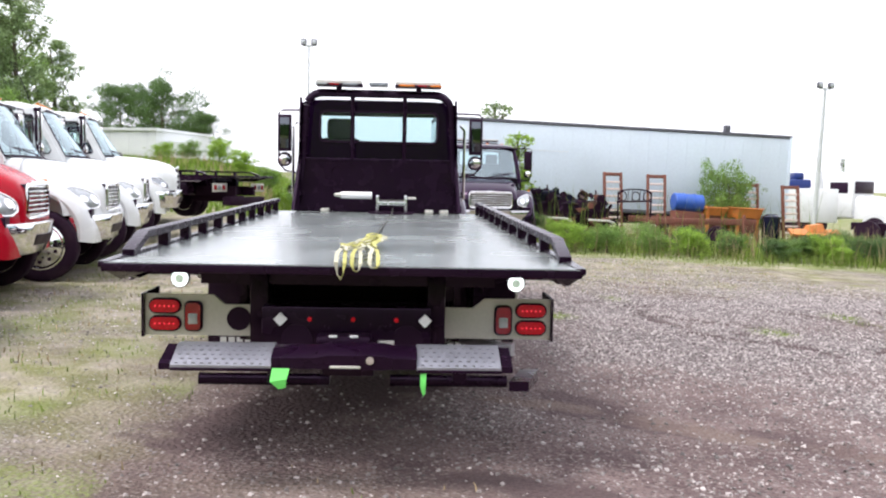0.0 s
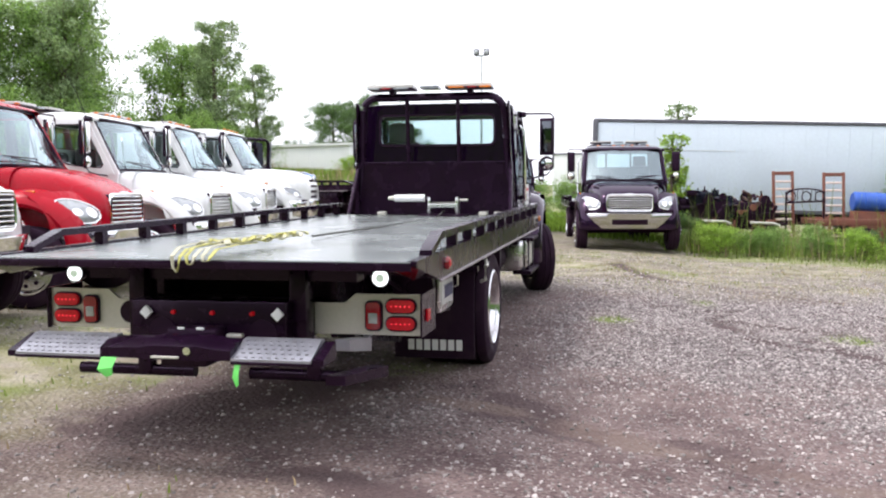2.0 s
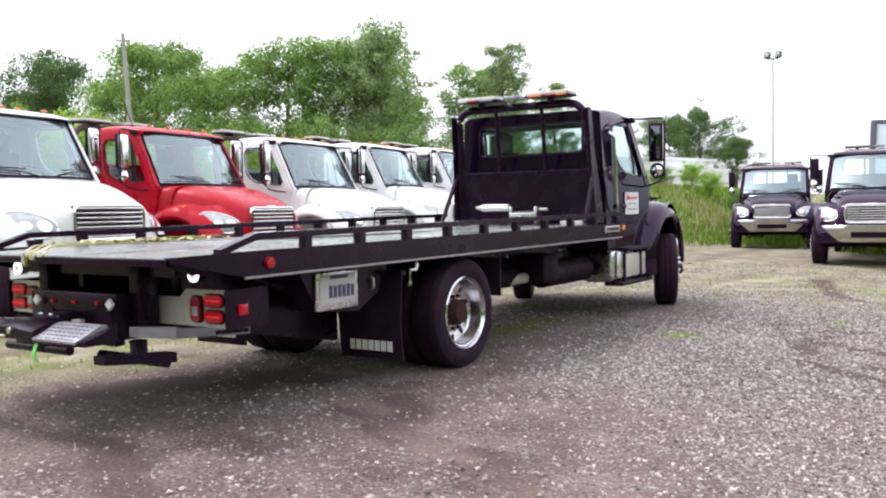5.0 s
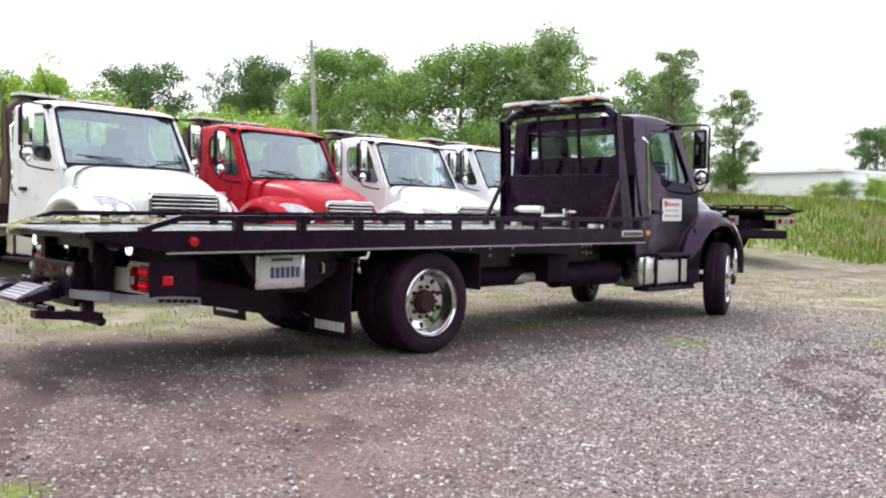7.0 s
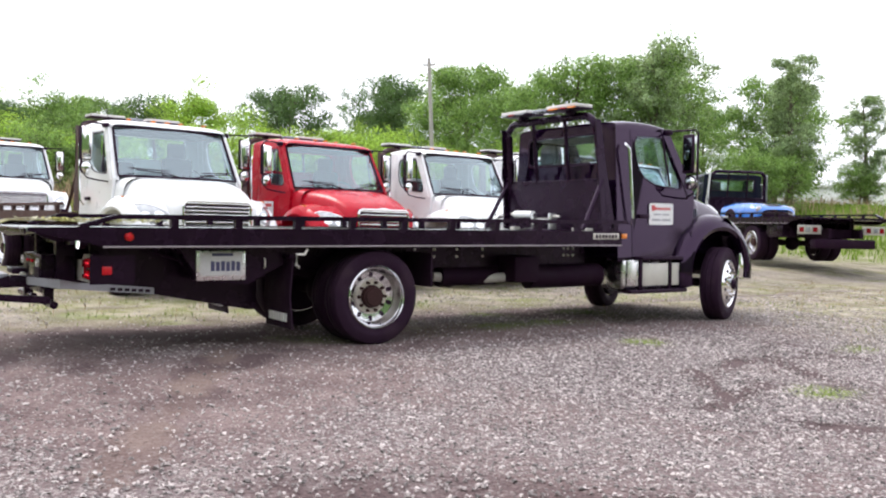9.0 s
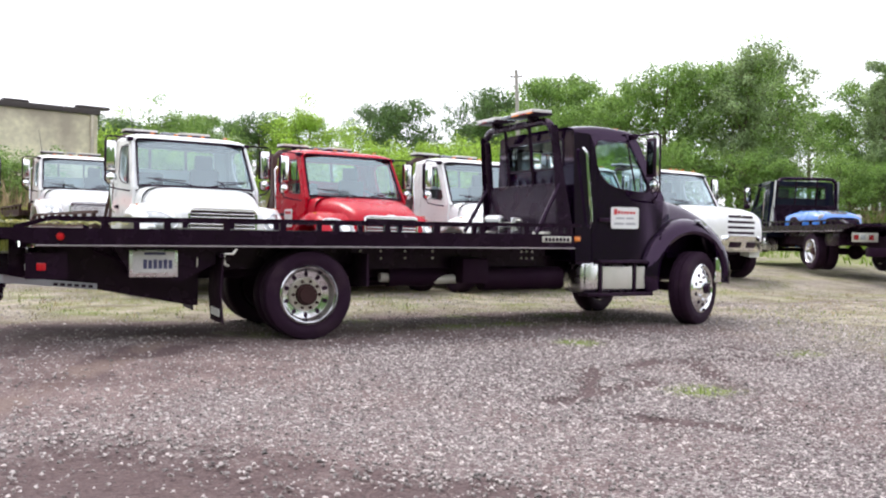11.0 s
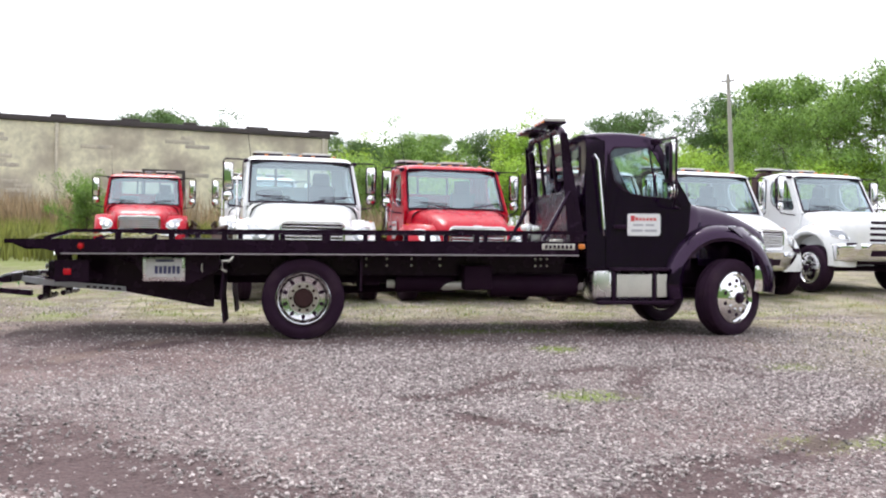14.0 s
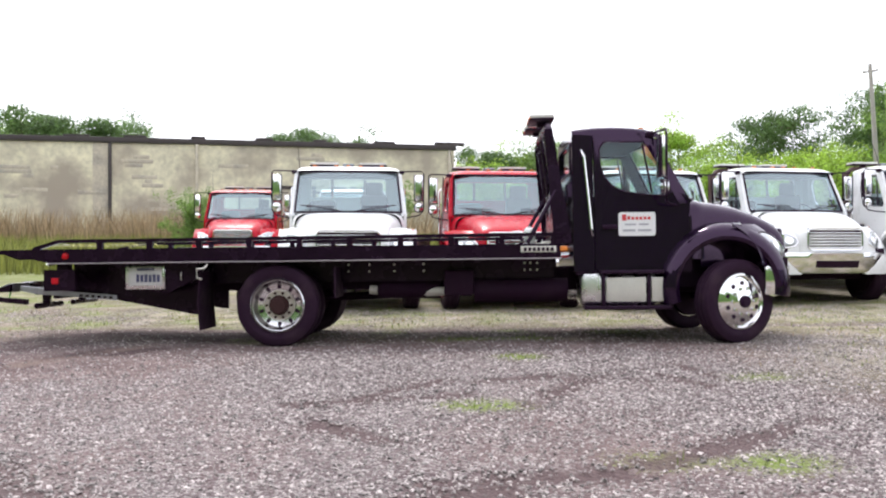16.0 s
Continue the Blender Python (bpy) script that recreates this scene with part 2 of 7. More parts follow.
def earth():
    """Brown-grey gravelled earth with wheel tracks and grassy ground where the attribute 'green' says."""
    m = bpy.data.materials.new("gravel_and_earth")
    m.use_nodes = True
    n, l = m.node_tree.nodes, m.node_tree.links
    b = n["Principled BSDF"]
    tc = n.new("ShaderNodeTexCoord")

    def tex(kind, scale, detail=4):
        t = n.new("ShaderNodeTex" + kind)
        t.inputs["Scale"].default_value = scale
        if kind == "Noise":
            t.inputs["Detail"].default_value = detail
        l.new(tc.outputs["Object"], t.inputs["Vector"])
        return t

    def mixc(fac, a, c):
        x = n.new("ShaderNodeMix")
        x.data_type = "RGBA"
        if isinstance(fac, float):
            x.inputs[0].default_value = fac
        else:
            l.new(fac, x.inputs[0])
        for s, v in ((6, a), (7, c)):
            if isinstance(v, tuple):
                x.inputs[s].default_value = (*v, 1)
            else:
                l.new(v, x.inputs[s])
        return x.outputs[2]

    def span(v, lo, hi, a=0.0, c=1.0):
        r = n.new("ShaderNodeMapRange")
        r.inputs[1].default_value, r.inputs[2].default_value, r.inputs[3].default_value, r.inputs[4].default_value = lo, hi, a, c
        l.new(v, r.inputs[0])
        return r.outputs[0]

    broad, mid, cell, cell2, fine = tex("Noise", 0.28, 6), tex("Noise", 1.6, 6), tex("Voronoi", 26), tex("Voronoi", 60), tex("Noise", 45, 5)
    soil = mixc(span(broad.outputs["Fac"], 0.35, 0.65), (0.080, 0.054, 0.058), (0.180, 0.144, 0.145))
    soil = mixc(span(mid.outputs["Fac"], 0.45, 0.66, 0.0, 0.8), soil, (0.070, 0.042, 0.047))
    bw = n.new("ShaderNodeSeparateColor")
    l.new(cell.outputs["Color"], bw.inputs[0])
    bw2 = n.new("ShaderNodeSeparateColor")
    l.new(cell2.outputs["Color"], bw2.inputs[0])
    soil = mixc(span(bw.outputs[0], 0.6, 1.0, 0.0, 0.7), soil, (0.40, 0.365, 0.35))
    soil = mixc(span(bw2.outputs[0], 0.65, 1.0, 0.0, 0.6), soil, (0.50, 0.465, 0.45))
    soil = mixc(span(bw2.outputs[1], 0.6, 1.0, 0.0, 0.75), soil, (0.050, 0.036, 0.036))
    at = n.new("ShaderNodeAttribute")
    at.attribute_name = "green"
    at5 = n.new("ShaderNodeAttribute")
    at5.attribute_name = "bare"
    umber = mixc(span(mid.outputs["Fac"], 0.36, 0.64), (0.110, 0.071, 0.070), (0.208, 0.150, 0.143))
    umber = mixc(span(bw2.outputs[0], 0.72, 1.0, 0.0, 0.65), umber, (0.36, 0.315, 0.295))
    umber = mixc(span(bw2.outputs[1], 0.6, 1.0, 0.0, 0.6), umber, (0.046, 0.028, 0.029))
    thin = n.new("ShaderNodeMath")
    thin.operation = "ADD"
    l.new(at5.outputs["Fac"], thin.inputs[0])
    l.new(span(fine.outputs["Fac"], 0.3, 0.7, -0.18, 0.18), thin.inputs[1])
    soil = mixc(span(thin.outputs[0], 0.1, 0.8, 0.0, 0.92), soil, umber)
    turf = mixc(span(fine.outputs["Fac"], 0.3, 0.7), (0.110, 0.165, 0.030), (0.19, 0.225, 0.06))
    edge = n.new("ShaderNodeMath")
    edge.operation = "ADD"
    l.new(at.outputs["Fac"], edge.inputs[0])
    l.new(span(fine.outputs["Fac"], 0.25, 0.75, -0.35, 0.35), edge.inputs[1])
    soil = mixc(span(edge.outputs[0], 0.35, 0.7), soil, turf)
    at2 = n.new("ShaderNodeAttribute")
    at2.attribute_name = "rut"
    mud = mixc(span(mid.outputs["Fac"], 0.4, 0.62), (0.125, 0.084, 0.078), (0.180, 0.130, 0.113))
    mud = mixc(span(bw2.outputs[0], 0.7, 1.0, 0.0, 0.45), mud, (0.30, 0.25, 0.23))
    at3 = n.new("ShaderNodeAttribute")
    at3.attribute_name = "dry"
    patch = tex("Noise", 2.3, 8)
    tan = mixc(span(patch.outputs["Fac"], 0.4, 0.62), (0.205, 0.21, 0.07), (0.42, 0.375, 0.285))
    tan = mixc(span(fine.outputs["Fac"], 0.45, 0.75, 0.0, 0.7), tan, (0.15, 0.125, 0.10))
    tan = mixc(span(bw2.outputs[0], 0.75, 1.0, 0.0, 0.6), tan, (0.40, 0.37, 0.33))
    wisp = n.new("ShaderNodeMath")
    wisp.operation = "MULTIPLY"
    l.new(at3.outputs["Fac"], wisp.inputs[0])
    l.new(span(mid.outputs["Fac"], 0.36, 0.58, 0.45, 0.98), wisp.inputs[1])
    soil = mixc(wisp.outputs[0], soil, tan)
    worn = n.new("ShaderNodeMath")
    worn.operation = "ADD"
    l.new(at2.outputs["Fac"], worn.inputs[0])
    l.new(span(tex("Noise", 3.4, 7).outputs["Fac"], 0.3, 0.7, -0.28, 0.28), worn.inputs[1])
    at4 = n.new("ShaderNodeAttribute")
    at4.attribute_name = "wet"
    damp = n.new("ShaderNodeMath")
    damp.operation = "ADD"
    l.new(at4.outputs["Fac"], damp.inputs[0])
    l.new(span(tex("Noise", 4.6, 7).outputs["Fac"], 0.3, 0.7, -0.28, 0.28), damp.inputs[1])
    soil = mixc(span(damp.outputs[0], 0.14, 0.5, 0.0, 0.9), soil, mixc(span(fine.outputs["Fac"], 0.35, 0.7), (0.072, 0.047, 0.049), (0.130, 0.090, 0.088)))
    soil = mixc(span(worn.outputs[0], 0.22, 0.62, 0.0, 0.9), soil, mud)
    l.new(soil, b.inputs["Base Color"])
    b.inputs["Roughness"].default_value = 0.92
    b.inputs["Specular IOR Level"].default_value = 0.25
    h = n.new("ShaderNodeMath")
    h.operation = "ADD"
    l.new(cell.outputs["Distance"], h.inputs[0])
    l.new(fine.outputs["Fac"], h.inputs[1])
    bp = n.new("ShaderNodeBump")
    bp.inputs["Strength"].default_value, bp.inputs["Distance"].default_value = 0.7, 0.03
    l.new(h.outputs[0], bp.inputs["Height"])
    l.new(bp.outputs[0], b.inputs["Normal"])
    return m


EARTH = earth()


# ---- mesh helpers ----
def mesh_object(name, bm, material, sharp=32):
    me = bpy.data.meshes.new(name)
    bmesh.ops.recalc_face_normals(bm, faces=bm.faces)
    bm.to_mesh(me)
    bm.free()
    me.materials.append(material)
    for p in me.polygons:
        p.use_smooth = True
    me.set_sharp_from_angle(angle=radians(sharp))
    return new(name, me)


def part(name, bm, material, parent, label="", sharp=32):
    ob = mesh_object(name, bm, material, sharp)
    ob.parent = parent
    return tagged(ob, label)


def thing(name, m, label, category, group="", kind=""):
    ob = new(name)
    ob.matrix_basis = m
    return tagged(ob, label, category, group, kind)


def box(bm, x0, x1, y0, y1, z0, z1, bevel=0.0, seg=2):
    r = bmesh.ops.create_cube(bm, size=1)
    vs = r["verts"]
    for v in vs:
        v.co = Vector((x0 + (v.co.x + 0.5) * (x1 - x0), y0 + (v.co.y + 0.5) * (y1 - y0), z0 + (v.co.z + 0.5) * (z1 - z0)))
    if bevel:
        es = list({e for v in vs for e in v.link_edges})
        bmesh.ops.bevel(bm, geom=es, offset=bevel, segments=seg, affect="EDGES", profile=0.5)
    return bm


def B(*a, **k):
    return box(bmesh.new(), *a, **k)


def rod(bm, p0, p1, r0, r1=None, seg=12):
    p0, p1 = Vector(p0), Vector(p1)
    r1 = r0 if r1 is None else r1
    d = p1 - p0
    m = Matrix.Translation((p0 + p1) / 2) @ d.to_track_quat("Z", "Y").to_matrix().to_4x4()
    bmesh.ops.create_cone(bm, cap_ends=True, segments=seg, radius1=r0, radius2=r1, depth=d.length, matrix=m)
    return bm


def R(*a, **k):
    return rod(bmesh.new(), *a, **k)


def tube(bm, pts, r, seg=8):
    """A round tube along a line of points, with mitred bends."""
    pts = [Vector(p) for p in pts]
    rings, up = [], Vector((0, 0, 1))
    for i, p in enumerate(pts):
        d = (pts[min(i + 1, len(pts) - 1)] - pts[max(i - 1, 0)]).normalized()
        a = d.cross(up if abs(d.z) < 0.95 else Vector((1, 0, 0))).normalized()
        b = a.cross(d)
        rr = r[i] if isinstance(r, (list, tuple)) else r
        rings.append([bm.verts.new(p + rr * (math.cos(t) * a + math.sin(t) * b)) for t in (2 * math.pi * k / seg for k in range(seg))])
    skin(bm, rings, True, True)
    return bm


def T(*a, **k):
    return tube(bmesh.new(), *a, **k)


def skin(bm, rings, closed=False, caps=False):
    n = len(rings[0])
    for a, b in zip(rings, rings[1:]):
        for i in range(n if closed else n - 1):
            bm.faces.new((a[i], a[(i + 1) % n], b[(i + 1) % n], b[i]))
    if caps:
        bm.faces.new(rings[0][::-1])
        bm.faces.new(rings[-1])


def loft(bm, rings, closed=False, caps=False):
    skin(bm, [[bm.verts.new(p) for p in r] for r in rings], closed, caps)
    return bm


def L(*a, **k):
    return loft(bmesh.new(), *a, **k)


def lathe(profile, seg=36, closed=True):
    """Turns (x, r) points round the x axis."""
    bm = bmesh.new()
    rings = [[bm.verts.new((x, r * math.cos(t), r * math.sin(t))) for x, r in profile] for t in (2 * math.pi * k / seg for k in range(seg))]
    n = len(profile)
    for k in range(seg):
        a, b = rings[k], rings[(k + 1) % seg]
        for i in range(n if closed else n - 1):
            bm.faces.new((a[i], a[(i + 1) % n], b[(i + 1) % n], b[i]))
    return bm


def slab(outline, place, thick, hole=None):
    """A flat or bent plate: outline and hole are (u, v) loops, place(u, v, d) gives the point at depth d."""
    bm = bmesh.new()
    loops = [outline] + ([hole] if hole else [])
    es = []
    for lp in loops:
        vs = [bm.verts.new((u, v, 0)) for u, v in lp]
        es += [bm.edges.new((vs[i], vs[(i + 1) % len(vs)])) for i in range(len(vs))]
    bmesh.ops.triangle_fill(bm, use_beauty=True, use_dissolve=False, edges=es)
    if hole:
        inside = []
        for f in bm.faces:
            c = f.calc_center_median()
            if within(c.x, c.y, hole):
                inside.append(f)
        bmesh.ops.delete(bm, geom=inside, context="FACES_ONLY")
    ext = bmesh.ops.extrude_face_region(bm, geom=list(bm.faces))
    for v in (g for g in ext["geom"] if isinstance(g, bmesh.types.BMVert)):
        v.co.z = 1
    for v in bm.verts:
        v.co = Vector(place(v.co.x, v.co.y, v.co.z * thick))
    return bm


def within(x, y, loop):
    odd = False
    for (x0, y0), (x1, y1) in zip(loop, loop[1:] + loop[:1]):
        if (y0 > y) != (y1 > y) and x < (x1 - x0) * (y - y0) / (y1 - y0) + x0:
            odd = not odd
    return odd


def rounded(x0, x1, y0, y1, r, n=4):
    pts = []
    for cx, cy, a in ((x1 - r, y1 - r, 0), (x0 + r, y1 - r, 90), (x0 + r, y0 + r, 180), (x1 - r, y0 + r, 270)):
        pts += [(cx + r * math.cos(radians(a + 90 * k / n)), cy + r * math.sin(radians(a + 90 * k / n))) for k in range(n + 1)]
    return pts


def lift(x, y):
    """The height of the ground: level under the recovery truck, rising to one side and falling to the other."""
    if x > 1.3:
        h = -0.031 * min(x - 1.3, 26)
    elif x < -1.3:
        h = 0.034 * min(-x - 1.3, 28)
    else:
        h = 0.0
    if y > 0:
        h += 0.0105 * min(y, 10.5) * max(0, min(1, (4.4 - abs(x)) / 2.2)) * max(0, min(1, (26 - y) / 8))
    if x < -3 and y > 19.5:
        u, v = min(1, (-3 - x) / 4), min(1, (y - 19) / 9)
        h += 1.6 * u * u * (3 - 2 * u) * v * v * (3 - 2 * v)
    if x < -2.5 and y > 5.5:
        u, v = min(1, (-2.5 - x) / 2), min(1, (y - 5.5) / 3)
        w = max(0, min(1, (y - 8.5) / 2))
        h += (0.10 * v * v * (3 - 2 * v) + 0.11 * w * w * (3 - 2 * w)) * u * u * (3 - 2 * u)
    return h


def ground_z(x, y):
    far = max(abs(x), abs(y))
    fade = min(1, max(0, abs(x) - 1.6) / 2.0) if -4 < y < 7 else 1
    return lift(x, y) + fade * 0.022 * noise.noise((x * 0.45, y * 0.45, 3.1)) + min(1, max(0, far - 30) / 30) * 0.3 * noise.noise((x * 0.03, y * 0.03, 7.7))


# ---- vehicles ----
# Local axes of a truck: y forward, x to its right side, origin on the ground under the front axle.
def wheel(parent, x, y, side, kind, radius=0.475):
    """A tyre with its rim; kind 'front' has a domed disc, 'rear' a deep dish. side: +1 on the right."""
    w = 0.26
    s = side
    tyre_prof = [(-w / 2 + 0.02, 0.31), (-w / 2, 0.35), (-w / 2 - 0.008, 0.40), (-w / 2 + 0.015, radius - 0.018), (-w / 2 + 0.04, radius - 0.003),
                 (-0.045, radius), (-0.04, radius - 0.012), (-0.03, radius - 0.012), (-0.025, radius), (0.025, radius), (0.03, radius - 0.012),
                 (0.04, radius - 0.012), (0.045, radius), (w / 2 - 0.04, radius - 0.003), (w / 2 - 0.015, radius - 0.018),
                 (w / 2 + 0.008, 0.40), (w / 2, 0.35), (w / 2 - 0.02, 0.31)]
    empty = new("wheel")
    empty.parent = parent
    empty.location = (x, y, radius - 0.008)
    part("tyre", lathe(tyre_prof), RUBBER, empty)
    if kind == "front":
        rim = [(w / 2 - 0.005, 0.315), (w / 2 + 0.005, 0.295), (w / 2 - 0.02, 0.275), (w / 2 + 0.005, 0.235), (w / 2 + 0.02, 0.17), (w / 2 + 0.045, 0.13),
               (w / 2 + 0.055, 0.0), (-0.1, 0.0), (-0.1, 0.30)]
    else:
        rim = [(w / 2 - 0.005, 0.318), (w / 2 + 0.006, 0.306), (w / 2 - 0.010, 0.294), (w / 2 - 0.022, 0.290), (w / 2 - 0.026, 0.282), (w / 2 - 0.115, 0.264),
               (w / 2 - 0.135, 0.250), (w / 2 - 0.155, 0.176), (w / 2 - 0.165, 0.0), (-0.12, 0.0), (-0.12, 0.30)]
    rim = [(s * a, b) for a, b in rim]
    r = part("rim", lathe(rim), DISH if kind == "rear" else CHROME, empty, "polished aluminium rim")
    if kind == "rear":
        flange = ((w / 2 - 0.155, 0.180), (w / 2 - 0.132, 0.174), (w / 2 - 0.126, 0.165), (w / 2 - 0.126, 0.10), (w / 2 - 0.126, 0.0), (w / 2 - 0.18, 0.0), (w / 2 - 0.18, 0.180))
        part("wheel_disc", lathe([(s * a, b) for a, b in flange]), DISC, empty, "dusty wheel disc")
    part("brake_drum", R((-s * 0.085, 0, 0), (-s * 0.145, 0, 0), 0.30, 0.285, seg=24), FRAME, empty, "dark brake drum")
    face = s * (w / 2 + 0.035) if kind == "front" else s * (w / 2 - 0.15)
    if kind == "front":
        hub = R((face - s * 0.01, 0, 0), (face + s * 0.045, 0, 0), 0.075, 0.065, seg=18)
        rod(hub, (face + s * 0.04, 0, 0), (face + s * 0.06, 0, 0), 0.05, 0.045, 18)
    else:
        hub = R((s * (w / 2 - 0.13), 0, 0), (s * (w / 2 - 0.075), 0, 0), 0.118, 0.108, seg=24)
        rod(hub, (s * (w / 2 - 0.08), 0, 0), (s * (w / 2 - 0.045), 0, 0), 0.095, 0.088, 24)
    part("hub", hub, PLASTIC if kind == "front" else HUBBR, empty, "dark axle hub")
    for k in range(10):
        a = 2 * math.pi * k / 10
        lr = 0.15 if kind == "front" else 0.144
        c = Vector((0, lr * math.cos(a), lr * math.sin(a)))
        base = s * (w / 2 + 0.022) if kind == "front" else s * (w / 2 - 0.128)
        part("lug_nut", R(c + Vector((base, 0, 0)), c + Vector((base + s * 0.035, 0, 0)), 0.019, 0.015, seg=6), CHROME if kind == "front" else HUBBR, empty)
    for k in range(10):
        a = 2 * math.pi * (k + 0.5) / 10
        if kind == "front":
            c = Vector((s * (w / 2 + 0.0125), 0.205 * math.cos(a), 0.205 * math.sin(a)))
            part("hand_hole", R(c - Vector((s * 0.01, 0, 0)), c + Vector((s * 0.004, 0, 0)), 0.026, seg=12), PLASTIC, empty)
        else:
            slot = slab(rounded(0.190, 0.246, -0.021, 0.021, 0.018), lambda u, v, d: (s * (w / 2 - 0.1335 - (0.25 - u) * 0.27 - d), u * math.cos(a) - v * math.sin(a), u * math.sin(a) + v * math.cos(a)), 0.006)
            part("hand_hole", slot, PLASTIC, empty)
    return empty


def cab_x(z):
    return 1.02 if z < 1.55 else 1.02 - 0.085 * (z - 1.55) / 0.85


def hood_ring(y, hw, zb, zt, p=0.42, n=18):
    out = []
    for k in range(n + 1):
        a = math.pi * (1 - k / n)
        c, s = math.cos(a), math.sin(a)
        out.append((hw * math.copysign(abs(c) ** p, c), y, zb + (zt - zb) * abs(s) ** p))
    return out


def conventional_cab(parent, paint, nose="curved", antenna=True, steer=0.0):
    """Cab, bonnet, wings, lamps, bumper, glass and fittings of a medium-duty bonneted truck."""
    P = parent
    # cab shell
    rear_plate = [(-1.80, 0.82), (-1.565, 0.82), (-1.565, 2.385), (-1.80, 2.40)]
    door_plate = [(-1.555, 0.83), (-0.74, 0.83), (-0.66, 1.00), (-0.50, 1.30), (-0.47, 1.62), (-0.53, 1.72), (-0.86, 2.36), (-0.93, 2.385), (-1.555, 2.385)]
    win = [(-1.49, 2.22), (-1.43, 2.30), (-1.00, 2.30), (-0.91, 2.24), (-0.70, 1.74), (-0.74, 1.685), (-1.02, 1.705), (-1.20, 1.735), (-1.34, 1.80), (-1.43, 1.90), (-1.47, 2.02)]
    for s in (1, -1):
        place = lambda u, v, d: (s * (cab_x(v) - d), u, v)
        part("cab_side", slab(rear_plate, place, 0.05), paint, P)
        door = part("door", slab(door_plate, place, 0.045, win), paint, P)
        glassy = slab(win, lambda u, v, d: (s * (cab_x(v) - 0.022 - d), u, v), 0.006)
        pane = part("window_pane", glassy, GLASS, door, "side window glass")
        pane.visible_shadow = False
        part("window_seal", slab([(u * 1.0 - 0.012 * (1 if u < -1.1 else -1), v + (0.014 if v > 2 else -0.014)) for u, v in win],
                                 lambda u, v, d: (s * (cab_x(v) + 0.003 - d), u, v), 0.012, win), PLASTIC, door)
        part("quarter_bar", T([(s * (cab_x(2.28) - 0.01), -0.995, 2.29), (s * (cab_x(1.72) - 0.01), -0.90, 1.71)], 0.012, seg=6), PLASTIC, door)
        part("door_handle", B(*sorted((s * 1.015, s * 1.05)), -1.47, -1.30, 1.30, 1.35, bevel=0.008), PLASTIC, door, "black door handle")
        part("seat", B(*sorted((s * 0.22, s * 0.74)), -1.66, -1.12, 0.95, 1.42, bevel=0.06), CABIN, P, "grey cab seat")
        back = B(*sorted((s * 0.23, s * 0.73)), -1.70, -1.54, 1.40, 2.02 if s < 0 else 1.92, bevel=0.06)
        if s < 0:
            box(back, -0.64, -0.32, -1.70, -1.60, 2.00, 2.26, bevel=0.05)
        part("seat_back", back, CABIN, P, "grey cab seat back")
        part("grab_tube", T([(s * 1.00, -1.70, 2.20), (s * 1.055, -1.68, 2.14), (s * 1.06, -1.60, 1.30), (s * 1.01, -1.59, 1.23)], 0.018, seg=8), CHROME, P, "polished grab handle")
        # mirrors
        mir = new("mirror")
        mir.parent = P
        mx = s * 1.26
        part("arm", T([(s * 0.95, -0.90, 2.395), (s * 1.08, -0.85, 2.40), (mx + s * 0.04, -0.80, 2.40), (mx + s * 0.085, -0.80, 2.36), (mx + s * 0.085, -0.80, 2.05), (mx + s * 0.08, -0.80, 1.70), (mx, -0.79, 1.61), (s * 1.13, -0.74, 1.58), (s * 1.02, -0.62, 1.56)],
                       0.013, seg=6), PLASTIC, mir)
        part("arm_base", B(*sorted((s * 0.91, s * 1.00)), -0.96, -0.86, 2.35, 2.42, bevel=0.02), PLASTIC, mir)
        head = B(mx - 0.082, mx + 0.082, -0.86, -0.78, 1.87, 2.33, bevel=0.035, seg=3)
        part("head", head, CHROME, mir, "tall mirror housing")
        part("bezel", B(mx - 0.090, mx + 0.090, -0.885, -0.855, 1.86, 2.34, bevel=0.014), PLASTIC, mir, "black mirror rim")
        part("glass", B(mx - 0.062, mx + 0.062, -0.890, -0.884, 1.90, 2.30, bevel=0.002), MIRROR if paint != BLACK else MIRROR_DARK, mir)
        low = bmesh.new()
        bmesh.ops.create_uvsphere(low, u_segments=14, v_segments=10, radius=1, matrix=Matrix.Translation((mx, -0.81, 1.755)) @ Matrix.Diagonal((0.09, 0.055, 0.09, 1)))
        part("spot_mirror", low, CHROME if paint != NAVY else PLASTIC, mir, "small convex mirror")
        part("spot_rim", T([(mx + 0.088 * math.cos(a), -0.835, 1.755 + 0.088 * math.sin(a)) for a in (2 * math.pi * k / 14 for k in range(15))], 0.010, seg=5), PLASTIC, mir)
    # rear wall with window
    wall = [(-0.98, 0.82), (0.98, 0.82), (0.985, 1.55), (0.90, 2.38), (-0.90, 2.38), (-0.985, 1.55)]
    rwin = rounded(-0.70, 0.70, 1.985, 2.325, 0.06)
    part("rear_wall", slab(wall, lambda u, v, d: (u, -1.803 + d, v), 0.05, rwin), paint, P)
    pane = part("rear_window", slab(rwin, lambda u, v, d: (u, -1.775 + d, v), 0.006), GLASS, P, "rear cab window")
    pane.visible_shadow = False
    part("rear_window_seal", slab(rounded(-0.725, 0.725, 1.96, 2.35, 0.07), lambda u, v, d: (u, -1.815 + d, v), 0.02, rwin), PLASTIC, P)
